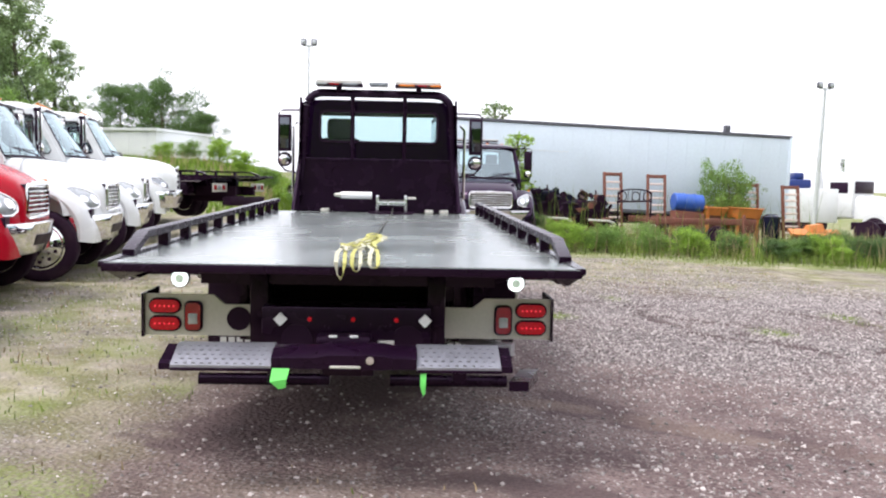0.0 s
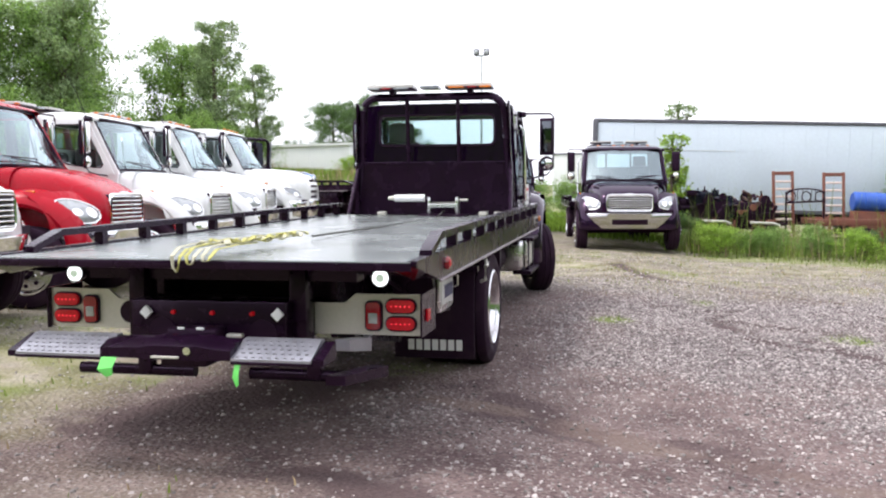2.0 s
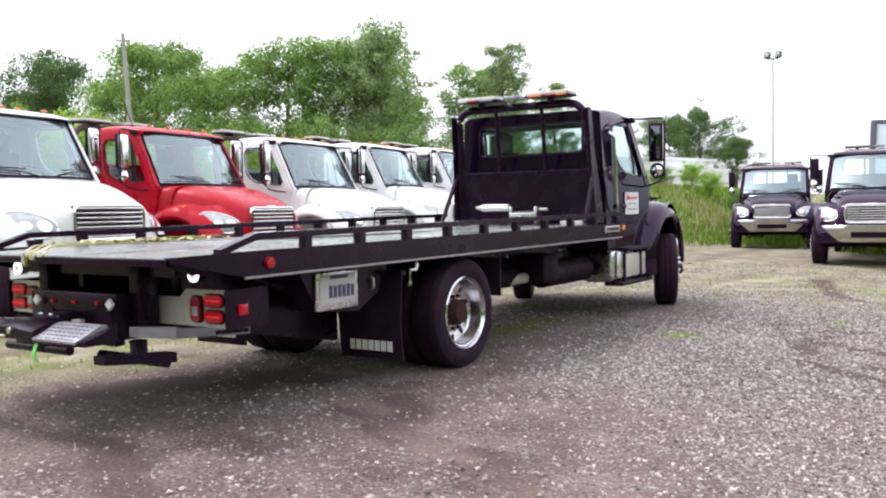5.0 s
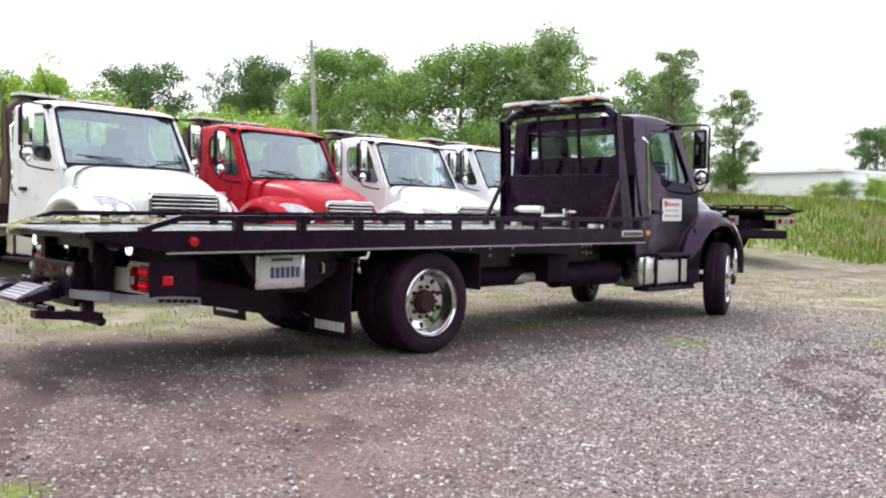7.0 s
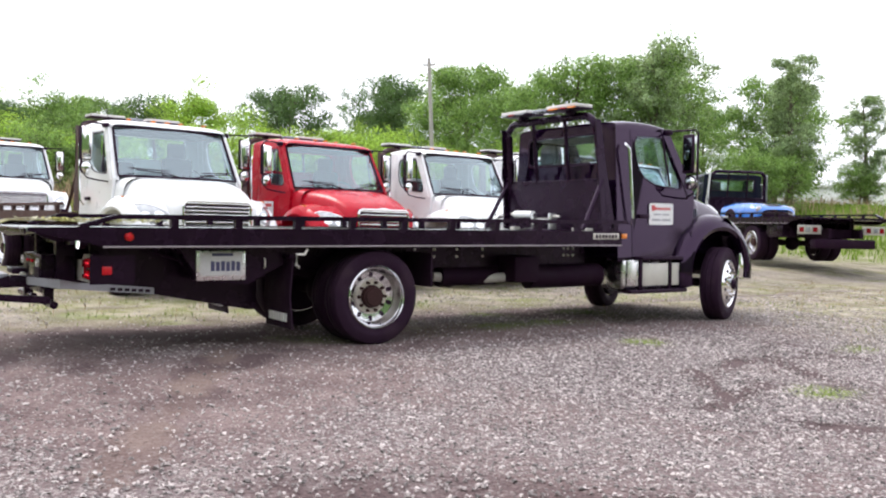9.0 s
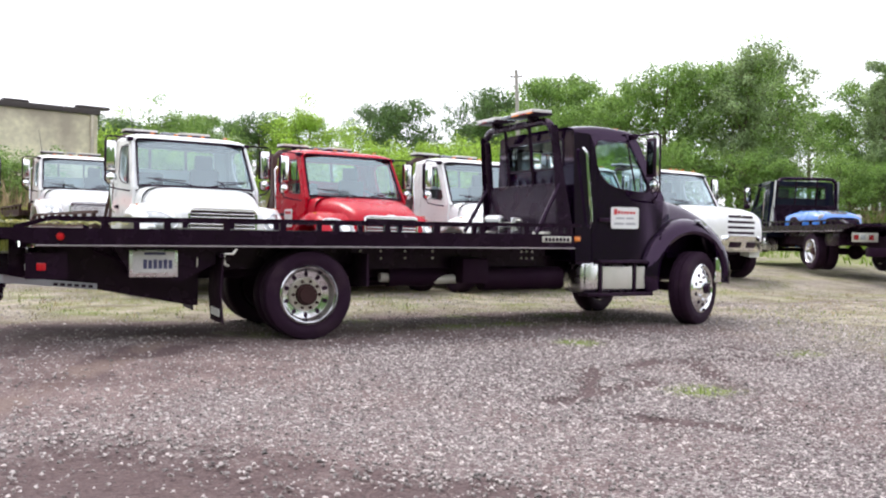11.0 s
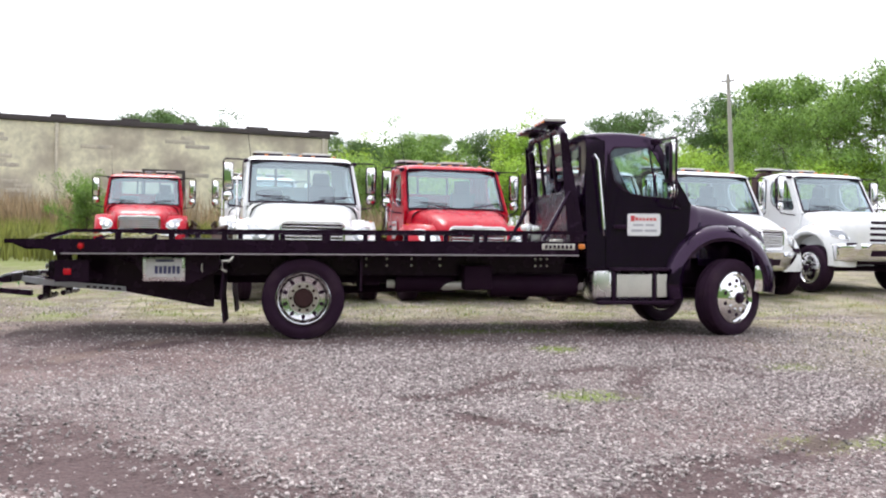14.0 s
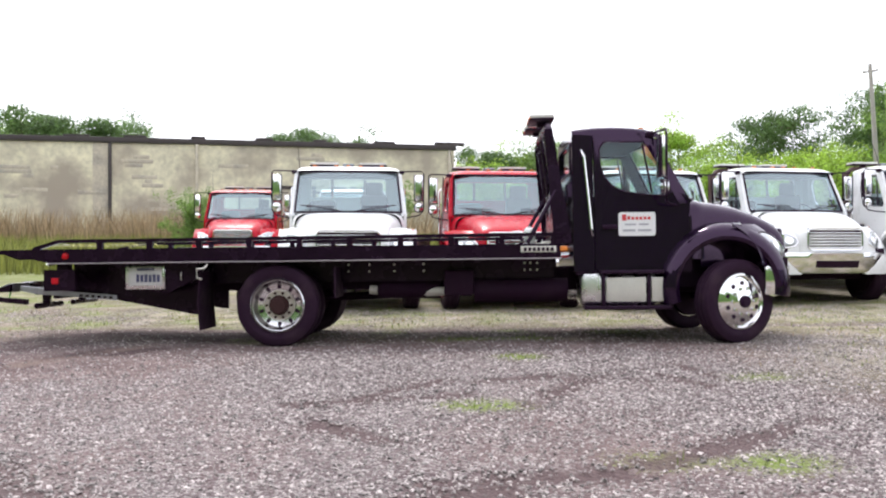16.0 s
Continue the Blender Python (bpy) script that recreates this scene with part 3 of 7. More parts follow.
    for k in range(7):
        x = -0.60 + 0.20 * k
        part("pressed_rib", L([[(x - 0.07, y, 1.62), (x + 0.07, y, 1.62), (x + 0.07, y, 1.84), (x + 0.045, y, 1.885), (x - 0.045, y, 1.885), (x - 0.07, y, 1.84)] for y in (-1.80, -1.812)], True, True), paint, P)
        part("pressed_rib", L([[(x - 0.05, y, 1.62), (x + 0.05, y, 1.62), (x + 0.05, y, 1.82), (x + 0.03, y, 1.855), (x - 0.03, y, 1.855), (x - 0.05, y, 1.82)] for y in (-1.810, -1.828)], True, True), paint, P)
    # roof
    rings = []
    for k in range(9):
        t = k / 8
        y = -1.80 + t * 0.97
        hw = 0.938 - 0.04 * t
        top = 2.43 + 0.085 * math.sin(math.pi * min(1, 0.12 + t * 0.86)) ** 0.6
        rings.append(hood_ring(y, hw, 2.36, top, 0.35))
    rings.append(hood_ring(-0.79, 0.885, 2.375, 2.41, 0.35))
    roof = L(rings)
    b0 = [v for v in roof.verts if v.co.y < -1.799]
    bmesh.ops.contextual_create(roof, geom=b0)
    rf = part("roof", roof, paint, P)
    for k in range(5):
        x = (-0.6, -0.22, 0, 0.22, 0.6)[k]
        part("marker_lamp", B(x - 0.032, x + 0.032, -0.98, -0.92, 2.490, 2.515, bevel=0.01), AMBER, rf, "amber roof marker lamp")
    part("headlining", B(-0.86, 0.86, -1.75, -0.90, 2.335, 2.35), CABIN, P)
    if antenna:
        part("antenna", T([(0.86, -0.98, 2.40), (0.90, -1.12, 2.80), (0.92, -1.30, 3.15)], [0.007, 0.005, 0.003], seg=5), PLASTIC, P)
    part("cab_floor", B(-0.97, 0.97, -1.76, -0.45, 0.80, 0.95), PLASTIC, P)
    part("dashboard", B(-0.93, 0.93, -0.92, -0.46, 1.28, 1.63, bevel=0.06), CABIN, P, "dark dashboard")
    sw = bmesh.new()
    ring = [(-0.46 + 0.21 * math.cos(a), -0.99 - 0.10 * math.sin(a), 1.62 + 0.19 * math.sin(a)) for a in (2 * math.pi * k / 20 for k in range(21))]
    tube(sw, ring, 0.016, 6)
    tube(sw, [(-0.46, -0.99, 1.62), (-0.46, -0.80, 1.50)], 0.03, 6)
    part("steering_wheel", sw, PLASTIC, P)
    # windscreen
    nx, nz = 16, 6

    def ws(u, v, d=0.0):
        xb, xt = 0.925 * u, 0.865 * u
        yb, yt = -0.50 + 0.23 * (1 - u * u), -0.88 + 0.10 * (1 - u * u)
        return ((1 - v) * xb + v * xt, (1 - v) * yb + v * yt + d, 1.65 + 0.735 * v)
    pane = part("windscreen", L([[ws(-1 + 2 * i / nx, j / nz) for i in range(nx + 1)] for j in range(nz + 1)]), GLASST, P, "windscreen glass")
    pane.visible_shadow = False
    frit = bmesh.new()
    line = [ws(-1 + 2 * i / nx, 0, 0.006) for i in range(nx + 1)] + [ws(1, j / nz, 0.006) for j in range(1, nz + 1)]
    line += [ws(1 - 2 * i / nx, 1, 0.006) for i in range(1, nx + 1)] + [ws(-1, 1 - j / nz, 0.006) for j in range(1, nz)]
    tube(frit, line + line[:1], 0.017, 6)
    part("windscreen_seal", frit, PLASTIC, P, "black windscreen rubber")
    for s in (1, -1):
        # A-pillar
        pil = [[(s * (x + dx), y + dy, z) for dx, dy in ((0, 0), (0.10, -0.06), (0.10, -0.14), (0, -0.10))] for x, y, z in
               ((0.925, -0.46, 1.58), (0.915, -0.52, 1.70), (0.845, -0.90, 2.42))]
        part("pillar", L(pil, True, True), paint, P)
        wip = bmesh.new()
        tube(wip, [(s * 0.12, -0.24, 1.655), (s * 0.30, -0.275, 1.70), (s * 0.72, -0.37, 1.74)], 0.010, 5)
        tube(wip, [(s * 0.25, -0.28, 1.735), (s * 0.82, -0.42, 1.765)], 0.008, 5)
        part("wiper", wip, PLASTIC, P)
    cowl = L([hood_ring(-0.62, 0.985, 0.95, 1.62, 0.2), hood_ring(-0.40, 0.975, 0.95, 1.64, 0.22), hood_ring(-0.30, 0.93, 0.95, 1.63, 0.26)])
    part("cowl", cowl, paint, P)
    # bonnet
    if nose == "curved":
        secs = ((-0.34, 0.93, 1.635), (-0.15, 0.87, 1.62), (0.10, 0.80, 1.575), (0.32, 0.745, 1.50), (0.50, 0.70, 1.42), (0.62, 0.675, 1.35), (0.69, 0.655, 1.27), (0.715, 0.63, 1.20))
        gz0, gz1, ghw, gy = 0.93, 1.30, 0.51, 0.735
    else:
        secs = ((-0.34, 0.95, 1.66), (0.10, 0.93, 1.64), (0.45, 0.90, 1.59), (0.70, 0.86, 1.52), (0.83, 0.80, 1.43), (0.88, 0.74, 1.32))
        gz0, gz1, ghw, gy = 0.98, 1.42, 0.50, 0.90
    bon = L([hood_ring(y, hw, 0.86, zt, 0.34) for y, hw, zt in secs])
    bmesh.ops.contextual_create(bon, geom=[v for v in bon.verts if abs(v.co.y - secs[-1][0]) < 1e-4])
    hood = part("hood", bon, paint, P, sharp=50)
    part("nose_badge", B(-0.08, 0.08, gy - 0.07, gy - 0.015, gz1 + 0.005, gz1 + 0.035, bevel=0.01), CHROME, hood)
    # wings
    cy, cz, r0 = -0.10, 0.62, 0.545
    for s in (1, -1):
        rings = []
        for k in range(25):
            a = radians(196 - k * 205 / 24)
            fr = max(0, math.cos(a))
            prof = ((0.60, r0 - 0.02), (1.10, r0 - 0.02), (1.165, r0), (1.185, r0 + 0.04), (1.165, r0 + 0.10), (1.10, r0 + 0.165), (0.97, r0 + 0.20), (0.60, r0 + 0.22 + 0.0 * fr))
            rings.append([(s * (x - 0.05 * fr * (x > 1)), cy + r * math.cos(a) * (1.0 + 0.02 * fr), cz + r * math.sin(a)) for x, r in prof])
        wing = part("wing", L(rings, True, True), paint, P)
        part("wheel_arch_liner", B(*sorted((s * 0.50, s * 0.62)), -0.72, 0.62, 0.62, 1.12), PLASTIC, wing)
        part("side_marker", B(*sorted((s * 1.06, s * 1.10)), -0.02, 0.08, cz + r0 + 0.155, cz + r0 + 0.185, bevel=0.01), AMBER if paint != BLACK else CLEAR, wing)
        # front corner of the wing, with the headlamp let into it
        y0 = 0.70 if nose == "curved" else 0.83

        def corner(x, z, d=0.0):
            a, b = max(0, (x - 0.52) / 0.66), max(0, (z - 0.80) / 0.56)
            return (s * x, y0 - 0.44 * a ** 2.4 - 0.34 * b ** 3.0 - 0.04 * a * b + d, z)
        part("wing_front", L([[corner(0.52 + 0.64 * i / 12, 0.87 + 0.47 * j / 8) for i in range(13)] for j in range(9)]), paint, P, sharp=60)

        def almond(k, n, f):
            a = 2 * math.pi * k / n
            px, pz = 0.205 * math.cos(a), 0.135 * math.sin(a) * (1 + 0.25 * math.cos(a))
            if nose == "broad":
                px, pz = (q * max(abs(v), 1e-6) ** -0.35 for q, v in ((0.19 * math.cos(a), math.cos(a)), (0.085 * math.sin(a), math.sin(a))))
                return 0.87 + f * px, 1.13 + f * (pz + 0.28 * px)
            return 0.865 + f * (1.0 * px + 0.15 * pz), 1.10 + f * (pz + 0.08 * px)
        n = 28
        lens = L([[corner(*almond(k, n, f), 0.006 + 0.028 * (1 - f * f)) for k in range(n + 1)] for f in (1.0, 0.8, 0.6, 0.4, 0.2, 0.02)])
        lamp = part("headlight", lens, CLEAR if nose == "curved" else SMOKE, P, "clear almond-shaped headlight", sharp=80)
        part("lamp_bezel", T([corner(*almond(k, n, 1.03), 0.004) for k in range(n + 1)], 0.014, seg=6), CHROME if paint != BLACK else PLASTIC, lamp, "bright headlight rim")
        for bx, bz, rr in ((0.80, 1.09, 0.062), (0.945, 1.10, 0.045)):
            part("lamp_bowl", L([[corner(bx + f * rr * math.cos(a), bz + f * rr * math.sin(a), 0.036 - 0.002 * f) for a in (2 * math.pi * k / 18 for k in range(19))] for f in (1.0, 0.75, 0.4, 0.02)]), MIRROR, lamp)
    # grille
    if nose == "broad":
        for k in range(4):
            z = 1.395 - 0.118 * k
            hw = 0.47 if k else 0.42
            part("grille_slot", B(-hw, hw, 0.84, 0.888 - 0.016 * (k == 0), z - 0.031, z + 0.026, bevel=0.012), FRAME, P, "dark grille slot")
        part("nose_emblem", lathe([(0.0, 0.0), (0.0, 0.06), (0.02, 0.055), (0.03, 0.04), (0.03, 0.0)], 20, False), CHROME, P).matrix_basis = pose(0, 0.86, 1.435, 0, 0, 90)
        part("nose_seam", B(-0.95, 0.95, 0.55, 0.86, 0.955, 0.985, bevel=0.008), PLASTIC, P)
        bumper(P, nose)
        return axle_group(P, steer)
    part("grille_void", B(-ghw + 0.02, ghw - 0.02, gy - 0.10, gy - 0.02, gz0, gz1, bevel=0.01), PLASTIC, P)
    fr = bmesh.new()
    loop = [(u, gy - 0.01, v) for u, v in rounded(-ghw, ghw, gz0, gz1, 0.08)]
    tube(fr, loop + loop[:1], 0.02, 6)
    part("grille_frame", fr, CHROME, P, "chrome grille surround")
    nb = 7 if nose == "curved" else 4
    for k in range(nb):
        z = gz0 + (gz1 - gz0) * (k + 0.6) / (nb + 0.2)
        part("grille_bar", B(-ghw + 0.03, ghw - 0.03, gy - 0.035, gy + 0.008, z - 0.011, z + 0.011 + (0.02 if nose != "curved" else 0), bevel=0.008), CHROME, P)
    bumper(P, nose)
    axle_group(P, steer)


def bumper(P, nose):
    up = 0.10 if nose == "broad" else 0.0

    def bump(x, d=0.0, n=2.4):
        return (0.84 if nose == "curved" else 0.98) - 0.30 * (abs(x) / 1.09) ** n + d
    rings = []
    for k in range(25):
        x = -1.08 + 2.16 * k / 24
        y = bump(x)
        e = 0.02 * (abs(x) > 1.06)
        rings.append([(x, y - 0.10, 0.88 + up - e), (x, y - 0.015, 0.88 + up - e), (x, y + 0.005, 0.865 + up - e), (x, y - 0.010, 0.76 + up), (x, y - 0.040, 0.65 + up), (x, y - 0.085, 0.54 + up), (x, y - 0.10, 0.52 + up), (x, y - 0.16, 0.52 + up)])
    bmp = part("bumper", L(rings, True, True), CHROME, P, "polished front bumper", sharp=60)
    for a, b in (((-0.40, 0.40),) if nose == "curved" else ((-0.46, -0.10), (0.10, 0.46))):
        part("bumper_slot", L([[(x, bump(x) + dd, z + up) for dd, z in ((-0.060, 0.615), (-0.046, 0.62), (-0.006, 0.735), (-0.016, 0.74))] for x in (a + (b - a) * k / 8 for k in range(9))]), PLASTIC, bmp, "dark bumper opening")
    for s in (1, -1):
        part("bumper_end", B(*sorted((s * 1.02, s * 1.088)), (0.34 if nose == "curved" else 0.48), (0.535 if nose == "curved" else 0.675), 0.53 + up, 0.865 + up, bevel=0.02), CHROME, bmp, "polished bumper end")
    part("valance", B(-1.0, 1.0, 0.35, 0.62, 0.84, 0.95), PLASTIC, P)


def axle_group(P, steer):
    # front axle and engine block
    part("front_axle", R((-0.95, 0, 0.46), (0.95, 0, 0.46), 0.06), FRAME, P)
    part("engine_block", B(-0.42, 0.42, -0.55, 0.55, 0.55, 1.10, bevel=0.05), FRAME, P)
    for s in (1, -1):
        wf = wheel(P, s * 0.95 + 0.11 * s * math.cos(radians(steer)), 0.11 * s * math.sin(radians(steer)) - (0.05 if steer else 0.0), s, "front")
        wf.rotation_euler = (0, 0, radians(steer))
        part("mud_guard", B(*sorted((s * 0.80, s * 1.12)), -0.72, -0.69, 0.42, 0.80, bevel=0.01), PLASTIC, P)


def chassis(parent, wb, tail):
    P = parent
    for s in (1, -1):
        part("frame_rail", B(*sorted((s * 0.38, s * 0.46)), tail, 0.55, 0.62, 0.86), FRAME, P)
    for k in range(6):
        y = -2.2 + (tail + 2.6) * k / 5
        part("cross_member", B(-0.38, 0.38, y - 0.04, y + 0.04, 0.64, 0.84), FRAME, P)
    ax = bmesh.new()
    rod(ax, (-0.98, -wb, 0.47), (0.98, -wb, 0.47), 0.075)
    bmesh.ops.create_uvsphere(ax, u_segments=14, v_segments=10, radius=0.2, matrix=Matrix.Translation((0, -wb, 0.47)))
    part("rear_axle", ax, FRAME, P)
    part("drive_shaft", R((0, -wb + 0.2, 0.50), (0, -1.6, 0.62), 0.05), FRAME, P)
    for s in (1, -1):
        part("leaf_spring", L([[(s * 0.50 + dx, -wb + y, 0.60 + 0.10 * (abs(y) / 0.75) ** 2 + dz) for dx, dz in ((-0.04, 0), (0.04, 0), (0.04, 0.05), (-0.04, 0.05))] for y in (-0.75, -0.4, 0, 0.4, 0.75)], True, True), FRAME, P)
        wheel(P, s * 1.06, -wb, s, "rear")
        wheel(P, s * 0.76, -wb, s, "rear")


def steps(parent, paint):
    """Fuel tank steps below both doors."""
    P = parent
    for s in (1, -1):
        tank = part("fuel_tank", B(*sorted((s * 0.62, s * 1.06)), -1.74, -0.86, 0.42, 0.80, bevel=0.07, seg=3), ALU, P, "polished aluminium fuel tank")
        part("tank_strap", B(*sorted((s * 1.055, s * 1.10)), -1.50, -1.455, 0.42, 0.80, bevel=0.008), PLASTIC, tank)
        part("tank_strap", B(*sorted((s * 1.055, s * 1.10)), -0.985, -0.945, 0.42, 0.80, bevel=0.008), PLASTIC, tank)
        part("tank_panel", B(*sorted((s * 1.06, s * 1.088)), -1.445, -0.995, 0.47, 0.75, bevel=0.01), GALV, tank)
        part("tank_panel", B(*sorted((s * 1.06, s * 1.088)), -0.935, -0.80, 0.47, 0.75, bevel=0.01), GALV, tank)
        part("tank_panel", B(*sorted((s * 1.06, s * 1.088)), -1.70, -1.51, 0.47, 0.79, bevel=0.01), ALU, tank)
        part("upper_step", B(*sorted((s * 0.92, s * 1.15)), -1.52, -0.80, 0.79, 0.83, bevel=0.01), PLASTIC, P, "black tread step")
        part("lower_step", B(*sorted((s * 0.92, s * 1.15)), -1.70, -0.72, 0.385, 0.43, bevel=0.01), PLASTIC, P, "black tread step")
        part("sill", B(*sorted((s * 0.90, s * 1.0)), -1.78, -0.70, 0.78, 0.86), PLASTIC, P)


def rollback_bed(parent, y0, y1, paint, deckmat, full=False, bar=True):
    """A car-carrier bed from y0 (tail) to y1 (headboard)."""
    P = parent
    bed = new("bed")
    bed.parent = P
    deck = [[(-1.22, y0 + 0.04, 1.105), (1.22, y0 + 0.04, 1.105), (1.22, y0 + 0.04, 1.132), (-1.22, y0 + 0.04, 1.132)],
            [(-1.22, y0 + 0.5, 1.06), (1.22, y0 + 0.5, 1.06), (1.22, y0 + 0.5, 1.125), (-1.22, y0 + 0.5, 1.125)],
            [(-1.22, y1, 1.06), (1.22, y1, 1.06), (1.22, y1, 1.125), (-1.22, y1, 1.125)]]
    part("deck", L(deck, True, True), deckmat, bed, "flat grey steel deck")
    part("deck_edge", B(-1.23, 1.23, y0 + 0.022, y0 + 0.038, 1.085, 1.128, bevel=0.003), paint, bed, "dark rear deck edge")
    for s in (1, -1):
        xs = sorted((s * 1.205, s * 1.25))
        skirt = [(y0 + 0.05, 1.135), (y0 + 0.05, 1.105), (y0 + 0.62, 0.985), (y1, 0.985), (y1, 1.14), (y0 + 0.5, 1.14)]
        part("side_skirt", slab(skirt, lambda u, v, d: (s * (1.255 - d), u, v), 0.05), paint, bed)
        part("trim_strip", B(*sorted((s * 1.25, s * 1.268)), y0 + 0.62, y1, 0.968, 0.984, bevel=0.004), TRIM, bed, "dull metal lower edge strip")
        rail = bmesh.new()
        pts = [(s * 1.215, y0 + 0.44, 1.14), (s * 1.215, y0 + 0.74, 1.228), (s * 1.215, y1 + 0.10, 1.245)]
        rings = [[(px + dx, py, pz + dz) for dx, dz in ((-0.035, -0.02), (0.035, -0.02), (0.035, 0.022), (-0.035, 0.022))] for px, py, pz in pts]
        loft(rail, rings, True, True)
        rl = part("side_rail", rail, paint, bed, "low side rail")
        n = 10 if full else 8
        for k in range(n):
            y = y0 + 1.22 + (y1 - y0 - 1.3) * k / (n - 1)
            part("post", B(s * 1.215 - 0.032, s * 1.215 + 0.032, y - 0.032, y + 0.032, 1.12, 1.23), paint, rl)
        part("under_sill", B(*sorted((s * 0.48, s * 0.60)), y0 + 0.7, y1, 0.86, 1.06), paint, bed)
    for k in range(11):
        y = y0 + 0.8 + (y1 - y0 - 0.9) * k / 10
        part("cross_rib", B(-1.2, 1.2, y - 0.03, y + 0.03, 0.99, 1.058), paint, bed)
    # headboard
    hb = new("headboard")
    hb.parent = P
    part("panel", slab([(-0.935, 1.13), (0.935, 1.13), (0.885, 1.75), (-0.885, 1.75)], lambda u, v, d: (u, y1 - 0.02 + d, v), 0.04), paint, hb)
    part("panel_rim", B(-0.905, 0.905, y1 - 0.03, y1 + 0.03, 1.74, 1.77, bevel=0.006), paint, hb)
    arc = [(-0.945, y1 + 0.06, 1.14), (-0.89, y1 - 0.02, 1.95), (-0.868, y1 - 0.06, 2.30)]
    arc += [(-0.665 - 0.2 * math.cos(a), y1 - 0.075 - 0.02 * math.sin(a), 2.335 + 0.2 * math.sin(a)) for a in (radians(15 * k) for k in range(1, 7))]
    arc += [(-a, b, c) for a, b, c in arc[::-1]]
    part("hoop", T(arc, 0.048, seg=10), paint, hb, "tubular hoop over the headboard")
    for s in (1, -1):
        part("pylon_plate", L([[(s * 0.93, y1 + 0.16 - 0.22 * t, 1.14 + 1.33 * t), (s * 0.93, y1 - 0.05 - 0.10 * t, 1.14 + 1.33 * t), (s * (0.985 - 0.08 * t), y1 - 0.05 - 0.10 * t, 1.14 + 1.33 * t), (s * (0.985 - 0.08 * t), y1 + 0.16 - 0.22 * t, 1.14 + 1.33 * t)] for t in (0, 0.5, 1)], True, True), paint, hb)
        part("diagonal_brace", T([(s * 0.97, y1 - 0.36, 1.15), (s * 0.93, y1 - 0.02, 1.76)], 0.028, seg=6), paint, hb)
        part("upright", T([(s * 0.31, y1 - 0.01, 1.75), (s * 0.31, y1 - 0.10, 2.53)], 0.026, seg=8), paint, hb)
    if bar:
        lb = new("light_bar")
        lb.parent = P
        for s in (1, -1):
            part("lamp_housing", B(*sorted((s * 0.19, s * 0.735)), y1 - 0.31, y1 - 0.01, 2.610, 2.634, bevel=0.008), PLASTIC, lb, "dark lamp housing")
            part("lamp_cover", B(*sorted((s * 0.195, s * 0.73)), y1 - 0.305, y1 - 0.015, 2.632, 2.672, bevel=0.010), COVER, lb, "pale lamp cover")
            for a, b, m, name in ((0.24, 0.42, AMBER if s > 0 else SMOKE, "inner_lens"), (0.46, 0.57, REDLENS, "red_lens"), (0.60, 0.735, AMBER if s > 0 else CLEAR, "end_lens")):
                part(name, B(*sorted((s * a, s * b)), y1 - 0.318, y1 - 0.29, 2.612, 2.634, bevel=0.006), m if full else CLEAR, lb, "coloured beacon lens" if full else "clear beacon lens")
            part("lamp_foot", B(*sorted((s * 0.44, s * 0.50)), y1 - 0.20, y1 - 0.06, 2.555, 2.615, bevel=0.008), PLASTIC, lb)
        part("centre_lens", B(-0.11, 0.11, y1 - 0.29, y1 - 0.03, 2.615, 2.655, bevel=0.012), SMOKE, lb, "grey centre lamp")
    return bed


def parked_truck(name, m, paint, label, nose="curved", bed=True, deckmat=None, bar=True, beds=BROWN, tail=-8.4):
    t = thing(name, m, label, "truck", "parked recovery trucks")
    conventional_cab(t, paint, nose)
    chassis(t, 5.2, -7.6)
    steps(t, paint)
    if bed:
        rollback_bed(t, tail, -2.05, beds, deckmat or BROWN, bar=bar)
    return t


# ---- camera ground and plan numbers ----
TRUCK = pose(0.07, 5.2, 0.052, 0.55, 0, -0.95)


# ---- ground ----
def axis_steps(lo, hi, fine, far):
    v, step, out = hi, fine, []
    a = list(np.arange(lo, hi + 1e-6, fine))
    while v < far:
        step *= 1.22
        v += step
        out.append(v)
    low, v, step = [], lo, fine
    while v > -far:
        step *= 1.22
        v -= step
        low.append(v)
    return low[::-1] + a + out


def green_at(x, y):
    """How grassy the ground is: 0 bare gravel, 1 full turf."""
    n1 = noise.noise((x * 0.35, y * 0.35, 0.0))
    n2 = noise.noise((x * 1.3, y * 1.3, 5.0))
    edge = 12.2 + 0.25 * max(0, x - 6) * -1 + 1.2 * n1
    g = (y - edge) / 1.6 if x > 4.2 else (y - (21.5 if x < 1.2 else 16.0) + 1.5 * n1) / 3.0 if x > -4 else (y - 19.0) / 2
    if x < -13 or y < -14 or x > 26:
        g = max(g, 1.0)
    if -13 <= x < -6:
        g = max(g, (0.45 if y < 9 else 0.2) + n1)
    if x > 6:
        g = max(g, (x - 19) / 5)
    # thin turf beside and below the recovery truck, and tufts in the yard
    if -5 < x < -1.2 and -9 < y < 10:
        g = max(g, 0.34 + 0.5 * n2 + 0.25 * n1)
    if x <= -1.2 and y < -3.2:
        g = max(g, 0.42 + 0.5 * n2)
    if -1.2 <= x < 1.0 and -1 < y < 5:
        g = max(g, 0.28 + 0.5 * n2)
    if 1.0 < x < 6 and 7 < y < 13:
        g = max(g, 0.22 + 0.6 * n2)
    for tx, ty, r in TUFTS:
        d = math.hypot((x - tx), (y - ty) * 0.8) / r
        if d < 1.3:
            g = max(g, 0.85 - 0.6 * d + 0.35 * n2)
    return max(0.0, min(1.0, g))


